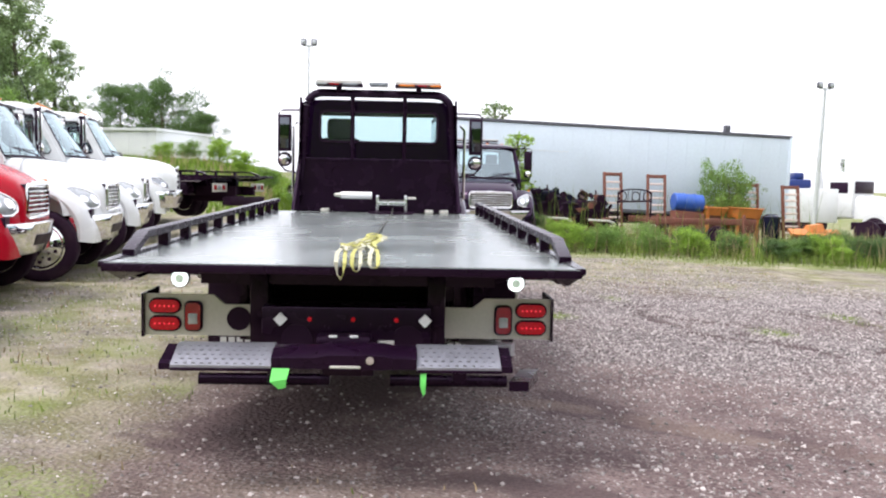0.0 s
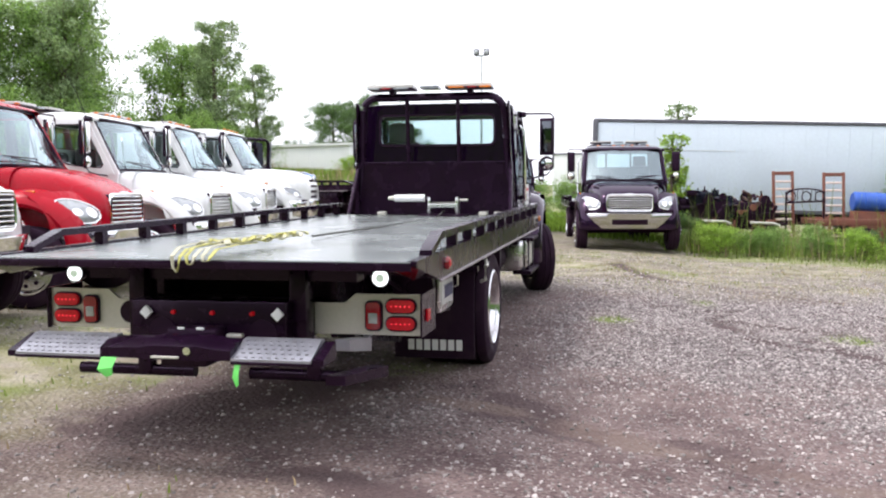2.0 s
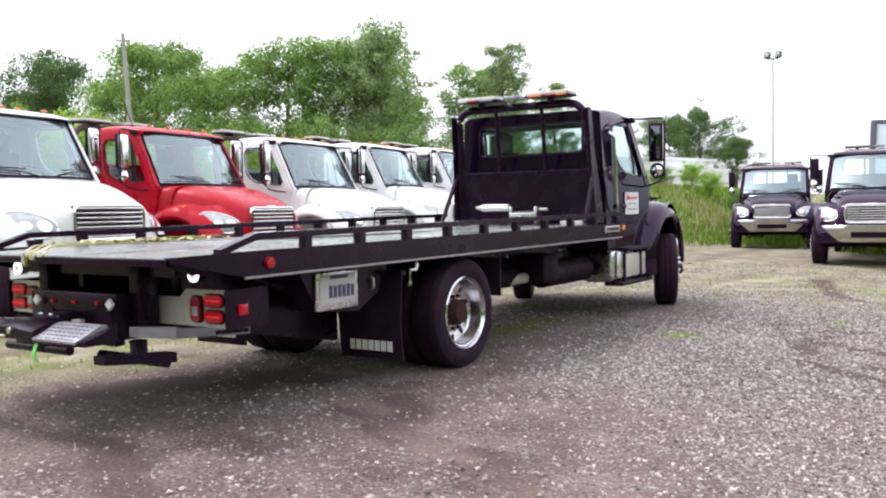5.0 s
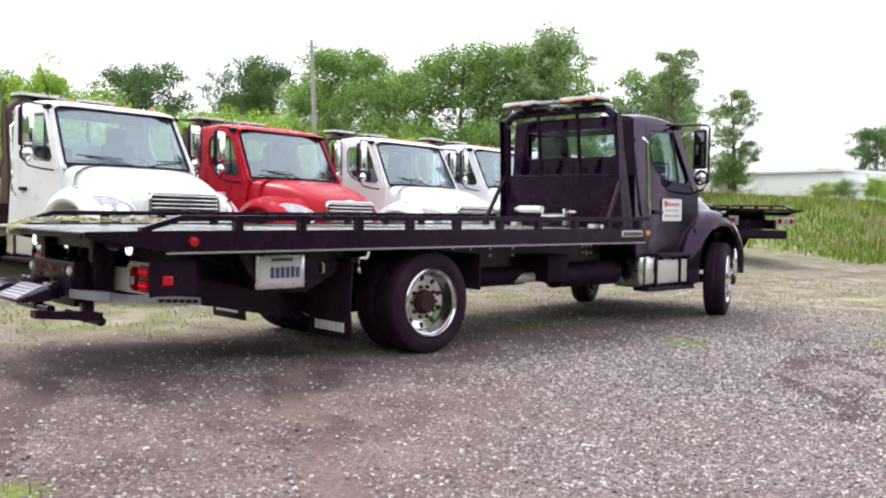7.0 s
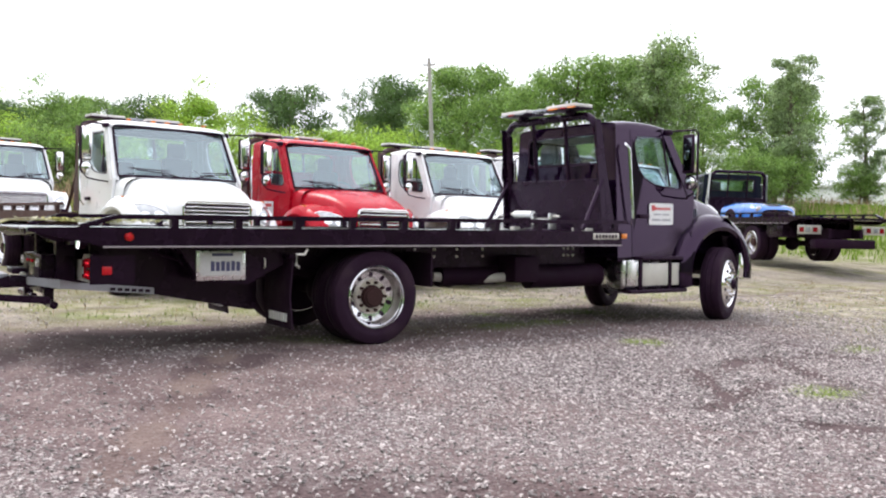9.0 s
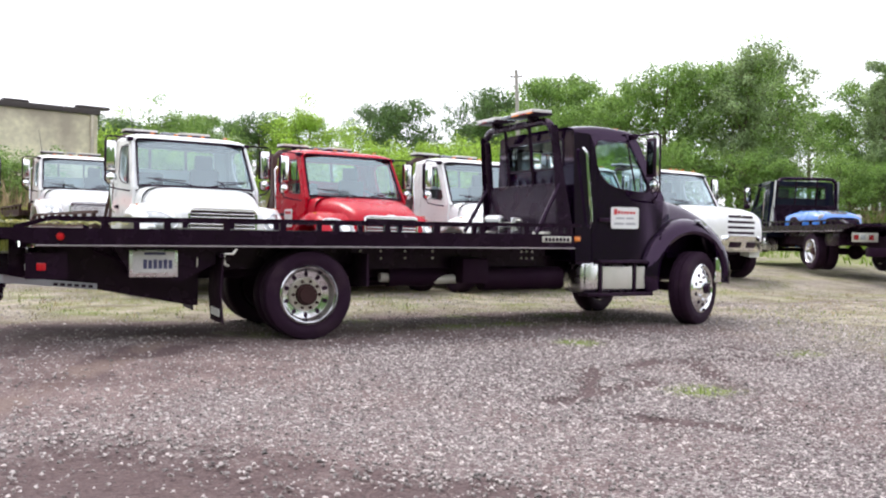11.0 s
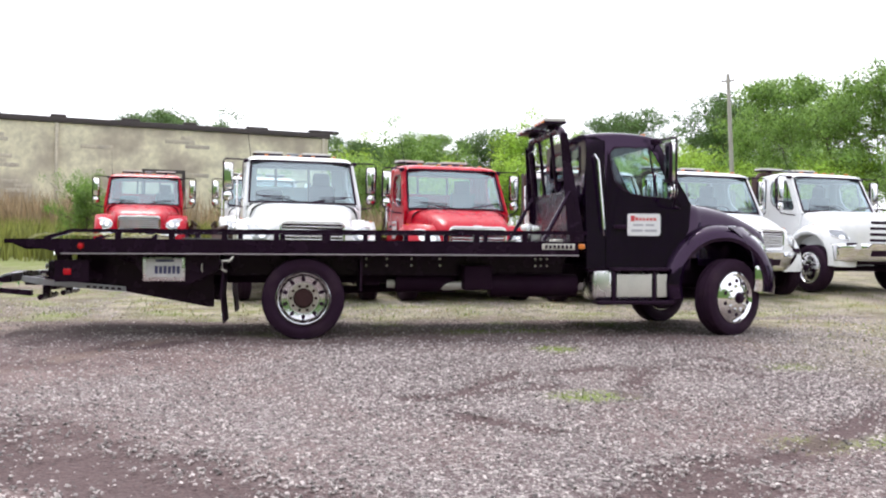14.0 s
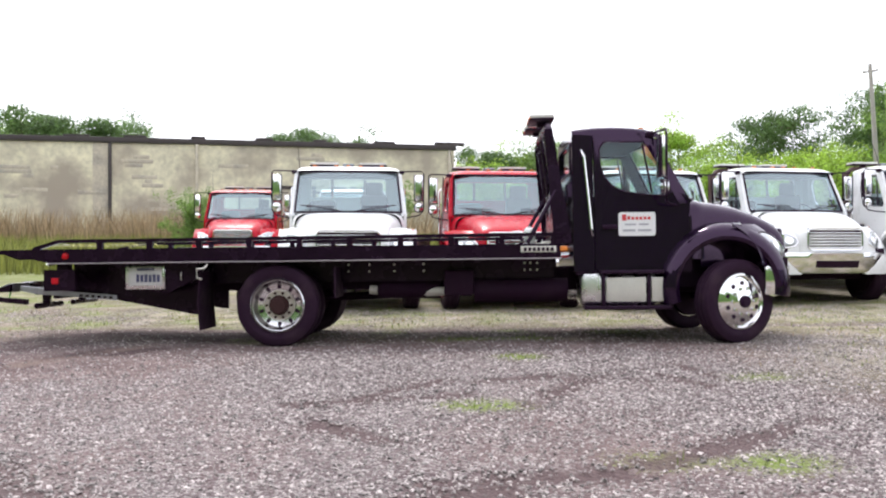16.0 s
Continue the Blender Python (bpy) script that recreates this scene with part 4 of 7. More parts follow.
TUFTS = [(4.65, 2.15, 0.36), (4.6, 2.43, 0.30), (3.35, 4.85, 0.35), (6.2, 3.36, 0.33), (6.28, 3.9, 0.35), (3.3, 8.6, 0.5), (2.9, -4.3, 0.25), (-3.2, 1.1, 0.7), (-2.6, -0.7, 0.6), (-2.2, 0.1, 0.5), (-2.3, -1.9, 0.6), (2.2, 2.7, 0.3), (-2.0, -3.4, 0.5)]
RUTS = [((4.9, -3.65), (3.55, -2.95), 0.26), ((3.55, -2.95), (2.2, -2.2), 0.24), ((2.2, -2.2), (0.95, -1.45), 0.22), ((4.8, 1.05), (3.9, 1.55), 0.15), ((3.9, 1.55), (3.5, 1.95), 0.18), ((3.5, 1.95), (3.7, 2.2), 0.14), ((3.7, 2.2), (3.3, 2.9), 0.15), ((3.4, 2.95), (2.6, 4.1), 0.14),
        ((2.6, 4.1), (3.5, 4.4), 0.14), ((1.9, 3.3), (3.8, 4.2), 0.13), ((7.5, 1.2), (6.9, 2.3), 0.22), ((6.8, 1.95), (6.45, 3.0), 0.18), ((6.2, 3.2), (5.2, 4.6), 0.18), ((1.1, -1.0), (1.9, -2.1), 0.3),
        ((1.9, -2.1), (2.7, -2.3), 0.22), ((4.2, 2.1), (4.7, 0.8), 0.2), ((5.4, 5.6), (3.0, 7.4), 0.2), ((3.0, 7.4), (2.2, 9.6), 0.2), ((7.2, 4.6), (8.5, 2.4), 0.2),
        ((5.4, -2.6), (8.2, 0.4), 0.9), ((6.2, -3.6), (7.6, -1.6), 0.7), ((2.7, 3.55), (4.6, 2.6), 0.15), ((3.1, 3.05), (3.55, 4.1), 0.12), ((5.75, 1.6), (5.4, 1.1), 0.18), ((-0.9, -2.4), (0.2, -0.9), 0.6),
        ((7.6, 1.0), (7.2, 2.5), 0.16), ((1.4, -1.8), (2.7, -2.5), 0.2), ((0.6, -3.2), (2.6, -4.4), 0.25)]


def rut_at(x, y, part_of="all"):
    """How strongly wheel tracks mark the ground: tan strip, dark tracks, or both."""
    best = 0.0
    wob = 0.25 * noise.noise((x * 0.7, y * 0.7, 1.0))
    lanes = RUTS if part_of == "all" else RUTS[:3] if part_of == "tan" else RUTS[3:]
    for (ax, ay), (bx, by), w in lanes:
        dx, dy = bx - ax, by - ay
        t = max(0, min(1, ((x - ax) * dx + (y - ay) * dy) / (dx * dx + dy * dy)))
        d = math.hypot(x - ax - t * dx + wob, y - ay - t * dy)
        best = max(best, 1 - d / w)
    return max(0.0, min(0.92, 1.25 * best * (0.75 + 0.7 * noise.noise((x * 2.1, y * 2.1, 9.0)))))


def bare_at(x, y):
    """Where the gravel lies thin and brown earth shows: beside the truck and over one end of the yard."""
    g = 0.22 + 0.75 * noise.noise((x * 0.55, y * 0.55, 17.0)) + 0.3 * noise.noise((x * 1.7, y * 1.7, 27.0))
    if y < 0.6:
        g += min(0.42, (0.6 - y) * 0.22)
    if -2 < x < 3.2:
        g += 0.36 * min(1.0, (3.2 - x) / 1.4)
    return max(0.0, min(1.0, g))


def dry_at(x, y):
    """Yellowed, thinly grown ground round the truck and towards the yard's edge."""
    g = max(0.0, min(1.0, (y - 4.6 - 0.22 * max(0, x - 3)) / 2.6)) if x > -1 else max(0.0, min(1.0, (-0.9 - x) / 0.8))
    if y < -3:
        g = max(0.55 * g, 0.55 * min(1.0, (-3.0 - y) / 1.5) * max(0.0, min(1.0, (1.2 - x) / 1.2)))
    return g * (0.75 + 0.5 * noise.noise((x * 0.5, y * 0.5, 14.0)))


gx, gy = axis_steps(-6, 10, 0.11, 900), axis_steps(-6, 11, 0.11, 900)
gv, gf, green, rut, wet, dry, bare = [], [], [], [], [], [], []
for yy in gy:
    for xx in gx:
        inside = -7 < xx < 11 and -7 < yy < 12
        r1, r2 = (rut_at(xx, yy, "tan"), rut_at(xx, yy, "dark")) if inside else (0.0, 0.0)
        r = max(r1, r2)
        gv.append((xx, yy, ground_z(xx, yy) - 0.03 * r * (abs(xx) > 1.6 or yy < -4)))
        green.append(green_at(xx, yy))
        rut.append(r1)
        wet.append(r2)
        dry.append(dry_at(xx, yy))
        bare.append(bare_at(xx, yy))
W = len(gx)
for j in range(len(gy) - 1):
    for i in range(W - 1):
        a = j * W + i
        gf.append((a, a + 1, a + W + 1, a + W))
gm = bpy.data.meshes.new("ground")
gm.from_pydata(gv, [], gf)
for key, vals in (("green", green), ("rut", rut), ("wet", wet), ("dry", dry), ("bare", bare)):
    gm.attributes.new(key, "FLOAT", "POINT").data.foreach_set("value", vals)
for p in gm.polygons:
    p.use_smooth = True
gm.materials.append(EARTH)
ground = tagged(new("ground", gm), "gravel yard of brown-grey earth with grassy margins", "ground", kind="structure")


# ---- the recovery truck ----
def recovery_truck():
    t = thing("recovery_truck", TRUCK, "black rollback recovery truck with a long flat grey deck", "truck")
    conventional_cab(t, BLACK, antenna=False, steer=24)
    chassis(t, 5.2, -8.0)
    steps(t, BLACK)
    bed = rollback_bed(t, -8.45, -1.97, BEDBLK, DECK, full=True)
    # door signs
    for s in (1, -1):
        x = s * 1.024
        sign = part("door_sign", slab(rounded(-1.29, -0.87, 1.22, 1.49, 0.03), lambda u, v, d: (x - s * 0.002 + s * d, u, v), 0.006), WSIGN, t, "white magnetic door sign")
        def bar(y0, y1, z0, z1, m):
            part("sign_mark", B(*sorted((x + s * 0.003, x + s * 0.0075)), y0, y1, z0, z1), m, sign)
        bar(-1.25, -1.20, 1.395, 1.465, RSIGN)
        for k in range(6):
            bar(-1.19 + k * 0.046, -1.158 + k * 0.046, 1.405, 1.437 + 0.008 * (k == 0), RSIGN)
        bar(-1.22, -1.09, 1.34, 1.36, GSIGN)
        bar(-1.06, -0.95, 1.34, 1.36, GSIGN)
        bar(-1.24, -1.10, 1.27, 1.295, GSIGN)
        bar(-1.07, -0.92, 1.27, 1.295, GSIGN)
    # side marks and lamps on the bed
    for s in (1, -1):
        xx = s * 1.255
        mk = part("red_marker", R((xx, -7.62, 1.06), (xx + s * 0.022, -7.62, 1.06), 0.040, 0.036, seg=16), REDLENS, bed, "lit red side lamp")
        part("lamp_core", R((xx + s * 0.021, -7.62, 1.06), (xx + s * 0.028, -7.62, 1.06), 0.024, 0.018, seg=14), REDLED, mk)
        part("amber_marker", B(*sorted((xx, xx + s * 0.025)), -1.98, -1.90, 1.055, 1.115, bevel=0.01), AMBER, bed, "amber side lamp")
        pl = part("maker_strip", B(*sorted((xx, xx + s * 0.006)), -2.42, -2.02, 1.045, 1.115, bevel=0.002), GALV, bed, "pale maker's strip")
        for k in range(7):
            y = -2.385 + k * 0.05
            part("strip_mark", B(*sorted((xx + s * 0.004, xx + s * 0.009)), y, y + 0.034, 1.058, 1.10), PLASTIC, pl)
        part("side_hook", T([(xx - s * 0.02, -5.98, 0.95), (xx, -6.02, 0.90), (xx, -6.10, 0.90), (xx, -6.10, 0.80), (xx - s * 0.04, -6.06, 0.78)], 0.014, seg=6), GALV, bed, "bright hose bracket")
    # tail wedge plates and tail frame
    for s in (1, -1):
        wedge = [(-7.80, 1.06), (-7.80, 0.63), (-6.32, 0.345), (-6.25, 0.345), (-6.25, 0.62), (-6.3, 1.06)]
        part("tail_wedge", slab(wedge, lambda u, v, d: (s * (0.64 - d), u, v), 0.04), BEDBLK, t)
        if s > 0:
            box_side = slab([(-7.15, 0.98), (-6.15, 0.98), (-6.15, 0.80), (-6.50, 0.62), (-6.95, 0.66)], lambda u, v, d: (1.06 - d, u, v), 0.28)
            tb = part("tool_box", box_side, BEDBLK, t, "black under-deck tool box")
            part("box_latch", T([(1.062, -6.34, 0.86), (1.085, -6.34, 0.85), (1.085, -6.34, 0.78), (1.062, -6.34, 0.77)], 0.008, seg=6), GALV, tb)
            pt = part("tag_plate", B(1.062, 1.085, -6.99, -6.53, 0.665, 0.935, bevel=0.004), ALU, tb, "pale registration tag holder")
            part("tag_face", B(1.085, 1.091, -6.96, -6.56, 0.71, 0.92, bevel=0.003), TAGW, pt)
            part("tag_slot", B(1.090, 1.0935, -6.85, -6.65, 0.885, 0.910), PSIGN, pt)
            for k in range(6):
                part("tag_mark", B(1.090, 1.094, -6.86 + k * 0.048, -6.825 + k * 0.048, 0.750, 0.84 - 0.006 * (k % 2)), PSIGN, pt)
            for y in (-6.975, -6.545):
                part("tag_bolt", R((1.085, y, 0.92), (1.092, y, 0.92), 0.008, seg=8), CHROME, pt)
        # mud flap
        flap = part("mud_flap", L([[(s * 0.55, -6.10, 0.88), (s * 1.17, -6.10, 0.88), (s * 1.17, -6.085, 0.88), (s * 0.55, -6.085, 0.88)],
                                   [(s * 0.55, -6.13, 0.5), (s * 1.17, -6.13, 0.5), (s * 1.17, -6.115, 0.5), (s * 0.55, -6.115, 0.5)],
                                   [(s * 0.55, -6.10, 0.19), (s * 1.17, -6.10, 0.19), (s * 1.17, -6.085, 0.19), (s * 0.55, -6.085, 0.19)]], True, True), RUBBER, t, "black rubber mud flap")
        for k in range(7):
            a = 0.66 + k * 0.062
            part("flap_mark", B(*sorted((s * a, s * (a + 0.045))), -6.122, -6.112, 0.255, 0.335), WSIGN, flap)
        part("flap_bar", B(*sorted((s * 0.5, s * 1.2)), -6.14, -6.08, 0.86, 0.90), BEDBLK, t)
        # lamp panels across the tail
        outer, inner = 1.16, 0.47
        loop = [(inner, 0.665), (outer, 0.665), (outer, 0.90), (0.775, 0.90), (0.71, 0.845), (inner, 0.845)]
        panel = part("lamp_panel", slab([(s * u, v) for u, v in loop], lambda u, v, d: (u, -7.88 + d, v), 0.02), GALV, t, "pale steel tail lamp panel")
        part("panel_return", B(*sorted((s * 1.161, s * 1.172)), -7.915, -7.55, 0.66, 0.905), BEDBLK, panel)
        for z in (0.735, 0.835):
            part("oval_surround", slab(rounded(s * 1.045 - 0.092, s * 1.045 + 0.092, z - 0.045, z + 0.045, 0.044), lambda u, v, d: (u, -7.884 - d, v), 0.012), PLASTIC, panel)
            part("oval_lamp", slab(rounded(s * 1.045 - 0.082, s * 1.045 + 0.082, z - 0.035, z + 0.035, 0.034), lambda u, v, d: (u, -7.894 - d, v), 0.016), REDLED, panel, "oval red tail lamp")
            for q in range(5):
                part("led", R((s * 1.045 - 0.052 + 0.026 * q, -7.909, z), (s * 1.045 - 0.052 + 0.026 * q, -7.913, z), 0.006, 0.005, seg=8), LEDDOT, panel)
        part("square_surround", slab(rounded(s * 0.885 - 0.052, s * 0.885 + 0.052, 0.69, 0.865, 0.03), lambda u, v, d: (u, -7.884 - d, v), 0.012), PLASTIC, panel)
        part("square_lamp", slab(rounded(s * 0.885 - 0.042, s * 0.885 + 0.042, 0.70, 0.855, 0.025), lambda u, v, d: (u, -7.894 - d, v), 0.018), REDLENS, panel, "red and white reversing lamp")
        part("reverse_lens", B(s * 0.885 - 0.026, s * 0.885 + 0.026, -7.918, -7.908, 0.735, 0.795, bevel=0.004), CLEAR, panel)
        part("side_red_lamp", B(*sorted((s * 1.172, s * 1.187)), -7.82, -7.74, 0.74, 0.81, bevel=0.006), REDLED, panel, "lit red side lamp")
        # work lamps
        wl_ = part("work_lamp", R((s * 0.945, -7.90, 1.0), (s * 0.945, -7.96, 1.0), 0.045, 0.052, seg=20), PLASTIC, t, "round white work lamp, lit")
        part("lamp_glass", R((s * 0.945, -7.96, 1.0), (s * 0.945, -7.972, 1.0), 0.047, 0.045, seg=20), LAMP, wl_)
        part("lamp_core", R((s * 0.945, -7.97, 1.0), (s * 0.945, -7.977, 1.0), 0.026, 0.022, seg=16), LAMPC, wl_)
        part("lamp_cap", B(s * 0.945 - 0.03, s * 0.945 + 0.03, -7.97, -7.91, 1.05, 1.068, bevel=0.006), STRAP2, wl_)
        part("lamp_bracket", B(s * 0.945 - 0.035, s * 0.945 + 0.035, -7.96, -7.91, 1.045, 1.075, bevel=0.006), GALV, wl_)
        part("tail_corner", L([[(s * 1.255, -8.36, 1.11), (s * 1.06, -8.36, 1.105), (s * 1.255, -8.36, 1.095)], [(s * 1.25, -8.20, 1.06), (s * 1.06, -8.20, 1.06), (s * 1.2, -8.20, 1.02)],
                               [(s * 1.25, -7.95, 1.06), (s * 1.06, -7.95, 1.06), (s * 1.2, -7.95, 1.03)]], True, True), BEDBLK, bed)
        part("tail_upright", B(*sorted((s * 0.44, s * 0.54)), -8.06, -7.90, 0.62, 1.06, bevel=0.01), BEDBLK, t)
        dm = R((s * 0.39 + 0.035, -8.185, 0.815), (s * 0.39 + 0.035, -8.205, 0.815), 0.038, 0.036, seg=4)
        part("diamond_reflector", dm, WSIGN, t, "white diamond reflector")
        hook = part("grommet", R((s * 0.30 + 0.03, -8.165, 0.70), (s * 0.30 + 0.03, -8.176, 0.70), 0.085, 0.085, seg=20), PLASTIC, t)
    hole = part("round_cutout", R((-0.63, -7.88, 0.765), (-0.63, -7.89, 0.765), 0.068, 0.068, seg=20), PLASTIC, t, "round dark cut-out")
    part("tail_panel", B(-0.46, 0.46, -8.17, -8.0, 0.58, 0.88, bevel=0.01), BEDBLK, t)
    part("tail_cross_beam", B(-0.82, 0.82, -8.0, -7.85, 0.98, 1.06), BEDBLK, t)
    # dark sheet added behind the tail opening, in place of the shade there
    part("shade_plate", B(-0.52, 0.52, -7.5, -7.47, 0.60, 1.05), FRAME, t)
    for x in (-0.20, 0.035, 0.27):
        part("strobe", R((x, -8.17, 0.815), (x, -8.188, 0.815), 0.014, 0.012, seg=10), REDLED, t, "small lit red strobe")
    part("light_block", B(-0.16, 0.10, -8.24, -8.17, 0.61, 0.66, bevel=0.012), PLASTIC, t)
    # wheel lift
    lift_ = new("wheel_lift")
    lift_.parent = t
    part("cross_bar", L([[(x, -8.70, z0 + 0.01), (x, -8.70, z1 - 0.03), (x, -8.62, z1), (x, -8.50, z1), (x, -8.50, z0)] for x, z0, z1 in
                         ((-0.335, 0.645, 0.735), (-0.12, 0.645, 0.74), (-0.06, 0.642, 0.752), (0.20, 0.642, 0.752), (0.26, 0.645, 0.74), (0.375, 0.645, 0.735))], True, True), BEDBLK, lift_)
    part("bar_step", B(-0.05, 0.10, -8.715, -8.695, 0.66, 0.672, bevel=0.004), GALV, lift_)
    part("boom", B(-0.10, 0.16, -8.52, -7.4, 0.58, 0.68, bevel=0.01), BEDBLK, lift_)
    for a, b in ((-0.82, -0.335), (0.375, 0.79)):
        arm = part("tread_arm", L([[(x, y, z) for y, z in ((-8.70, 0.655), (-8.70, 0.668), (-8.53, 0.742), (-8.48, 0.742), (-8.48, 0.655))] for x in (a, b)], True, True), PLATE, lift_, "aluminium tread plate arm")
        studs = bmesh.new()
        n = int((b - a) / 0.042)
        for i in range(n):
            for j in range(5):
                y = -8.69 + 0.034 * j
                z = 0.670 + (y + 8.70) * 0.435
                x = a + 0.02 + i * (b - a - 0.04) / n + 0.018 * (j % 2)
                box(studs, x, x + 0.018, y, y + 0.010, z - 0.004, z + 0.005)
        tagged(part("tread_studs", studs, PLATE, arm), kind="stuff")
        part("arm_lip", B(a, b, -8.705, -8.48, 0.640, 0.656, bevel=0.004), BEDBLK, arm)
        e = a - 0.06 if a < 0 else b
        part("arm_end", L([[(e, -8.68, 0.64), (e, -8.68, 0.67), (e, -8.48, 0.73), (e, -8.48, 0.64)], [(e + 0.06, -8.68, 0.64), (e + 0.06, -8.68, 0.67), (e + 0.06, -8.48, 0.73), (e + 0.06, -8.48, 0.64)]], True, True), BEDBLK, lift_)
    for a, b in ((-0.80, -0.09), (0.24, 0.885)):
        part("grid_tube", R((a, -8.14, 0.475), (b, -8.14, 0.475), 0.033, seg=14), BEDBLK, lift_)
        part("tube_hanger", B((a + b) / 2 + 0.02, (a + b) / 2 + 0.10, -8.18, -8.10, 0.455, 0.60, bevel=0.008), BEDBLK, lift_)
    part("grid_carrier", B(-0.30, 0.42, -8.16, -8.08, 0.54, 0.61, bevel=0.01), BEDBLK, lift_)
    part("pivot_bolt", R((0.145, -8.69, 0.70), (0.145, -8.71, 0.70), 0.022, 0.02, seg=14), CHROME, lift_)
    blk = part("ratchet_block", B(-0.15, 0.14, -8.36, -8.22, 0.70, 0.755, bevel=0.02), PLASTIC, lift_, "dark ratchet block")
    for k in (-0.06, 0.05):
        part("ratchet_pin", B(k - 0.022, k + 0.022, -8.365, -8.355, 0.748, 0.762, bevel=0.004), WSIGN, blk)
    part("latch_strip", B(0.17, 0.26, -8.30, -8.26, 0.70, 0.72, bevel=0.005), GALV, lift_)
    ext = part("lift_extension", L([[(0.80, -8.34, 0.655), (0.88, -8.34, 0.655), (0.88, -8.34, 0.715), (0.80, -8.34, 0.715)], [(0.84, -8.10, 0.615), (0.93, -8.10, 0.615), (0.93, -8.10, 0.69), (0.84, -8.10, 0.69)],
                                    [(0.83, -7.95, 0.60), (0.865, -7.95, 0.60), (0.865, -7.95, 0.66), (0.83, -7.95, 0.66)], [(0.66, -7.25, 0.525), (0.69, -7.25, 0.525), (0.69, -7.25, 0.585), (0.66, -7.25, 0.585)]], True, True), PLATE, lift_, "bright lift extension bar")
    for k in range(6):
        part("ext_mark", B(0.795 - k * 0.0162, 0.803 - k * 0.0162, -7.66 + k * 0.065, -7.62 + k * 0.065, 0.578 - k * 0.006, 0.604 - k * 0.006), PLASTIC, ext)
    part("side_catch", L([[(0.84, -8.62, 0.535), (0.94, -8.62, 0.535), (0.94, -8.62, 0.585), (0.84, -8.62, 0.585)], [(0.95, -8.2, 0.50), (1.05, -8.2, 0.50), (1.05, -8.2, 0.56), (0.95, -8.2, 0.56)]], True, True), BEDBLK, lift_)
    # underside fittings
    part("muffler", R((0.72, -2.95, 0.60), (0.72, -1.86, 0.60), 0.14, seg=20), FRAME, t, "dark exhaust silencer")
    part("exhaust_pipe", T([(0.72, -2.9, 0.60), (0.72, -3.3, 0.60), (0.62, -3.6, 0.58), (0.62, -4.2, 0.62)], 0.055, seg=10), GALV, t, "exhaust pipe")
    part("air_tank", R((0.60, -4.1, 0.62), (0.60, -3.35, 0.62), 0.11, seg=16), FRAME, t)
    part("air_tank", R((-0.62, -4.1, 0.62), (-0.62, -3.2, 0.62), 0.12, seg=16), FRAME, t)
    part("battery_box", B(0.50, 0.95, -3.3, -2.95, 0.55, 0.85, bevel=0.03), FRAME, t)
    sub = bmesh.new()
    for s in (1, -1):
        box(sub, s * 0.62 - 0.03, s * 0.62 + 0.03, -7.2, -2.0, 0.72, 0.96)
    part("subframe", sub, BEDBLK, t)
    for y in (-4.45, -4.2, -3.9, -3.55, -2.35, -2.2, -2.28):
        for z in (0.84, 0.92):
            part("bolt_head", R((0.65, y, z), (0.668, y, z), 0.016, 0.014, seg=6), GALV, t)
    part("tilt_cylinder", R((0.30, -5.9, 0.72), (0.30, -3.8, 0.80), 0.06), CHROME, t)
    part("hose_loop", T([(0.75, -6.3, 0.92), (0.80, -6.5, 0.70), (0.85, -6.9, 0.78), (0.8, -7.3, 0.92)], 0.014, seg=6), PLASTIC, t)
    for s in (1, -1):
        part("inner_flap", B(*sorted((s * 0.55, s * 1.15)), -4.55, -4.53, 0.55, 0.90), RUBBER, t)
    # winch group by the headboard
    w = new("winch")
    w.parent = t
    part("drum", R((0.02, -2.25, 1.25), (0.32, -2.25, 1.25), 0.04, seg=18), CABLE, w)
    for x in (-0.01, 0.32):
        part("drum_flange", B(x, x + 0.035, -2.32, -2.20, 1.14, 1.345, bevel=0.008), ALU, w, "bright winch side plate")
    part("motor", R((-0.42, -2.25, 1.335), (-0.06, -2.25, 1.335), 0.042, 0.042, seg=16), WSIGN, w, "white winch motor")
    part("motor_cap", R((-0.50, -2.25, 1.335), (-0.42, -2.25, 1.335), 0.018, 0.03, seg=12), GALV, w)
    part("tie_bar", B(0.0, 0.34, -2.34, -2.29, 1.225, 1.27, bevel=0.006), ALU, w)
    part("base", B(-0.10, 0.44, -2.45, -2.05, 1.125, 1.145, bevel=0.005), PLASTIC, w)
    part("clutch_rod", R((0.36, -2.25, 1.31), (0.46, -2.25, 1.31), 0.016, seg=8), GALV, w)
    for x in (-0.62, 0.62, 0.80):
        part("chain_box", B(x - 0.05, x + 0.05, -2.15, -2.05, 1.125, 1.17, bevel=0.01), GALV, bed)
    for x in (-0.97, 0.97):
        part("deck_key_slot", B(x - 0.10, x + 0.10, -8.25, -8.21, 1.112, 1.122), PLASTIC, bed)
    return t


truck = recovery_truck()

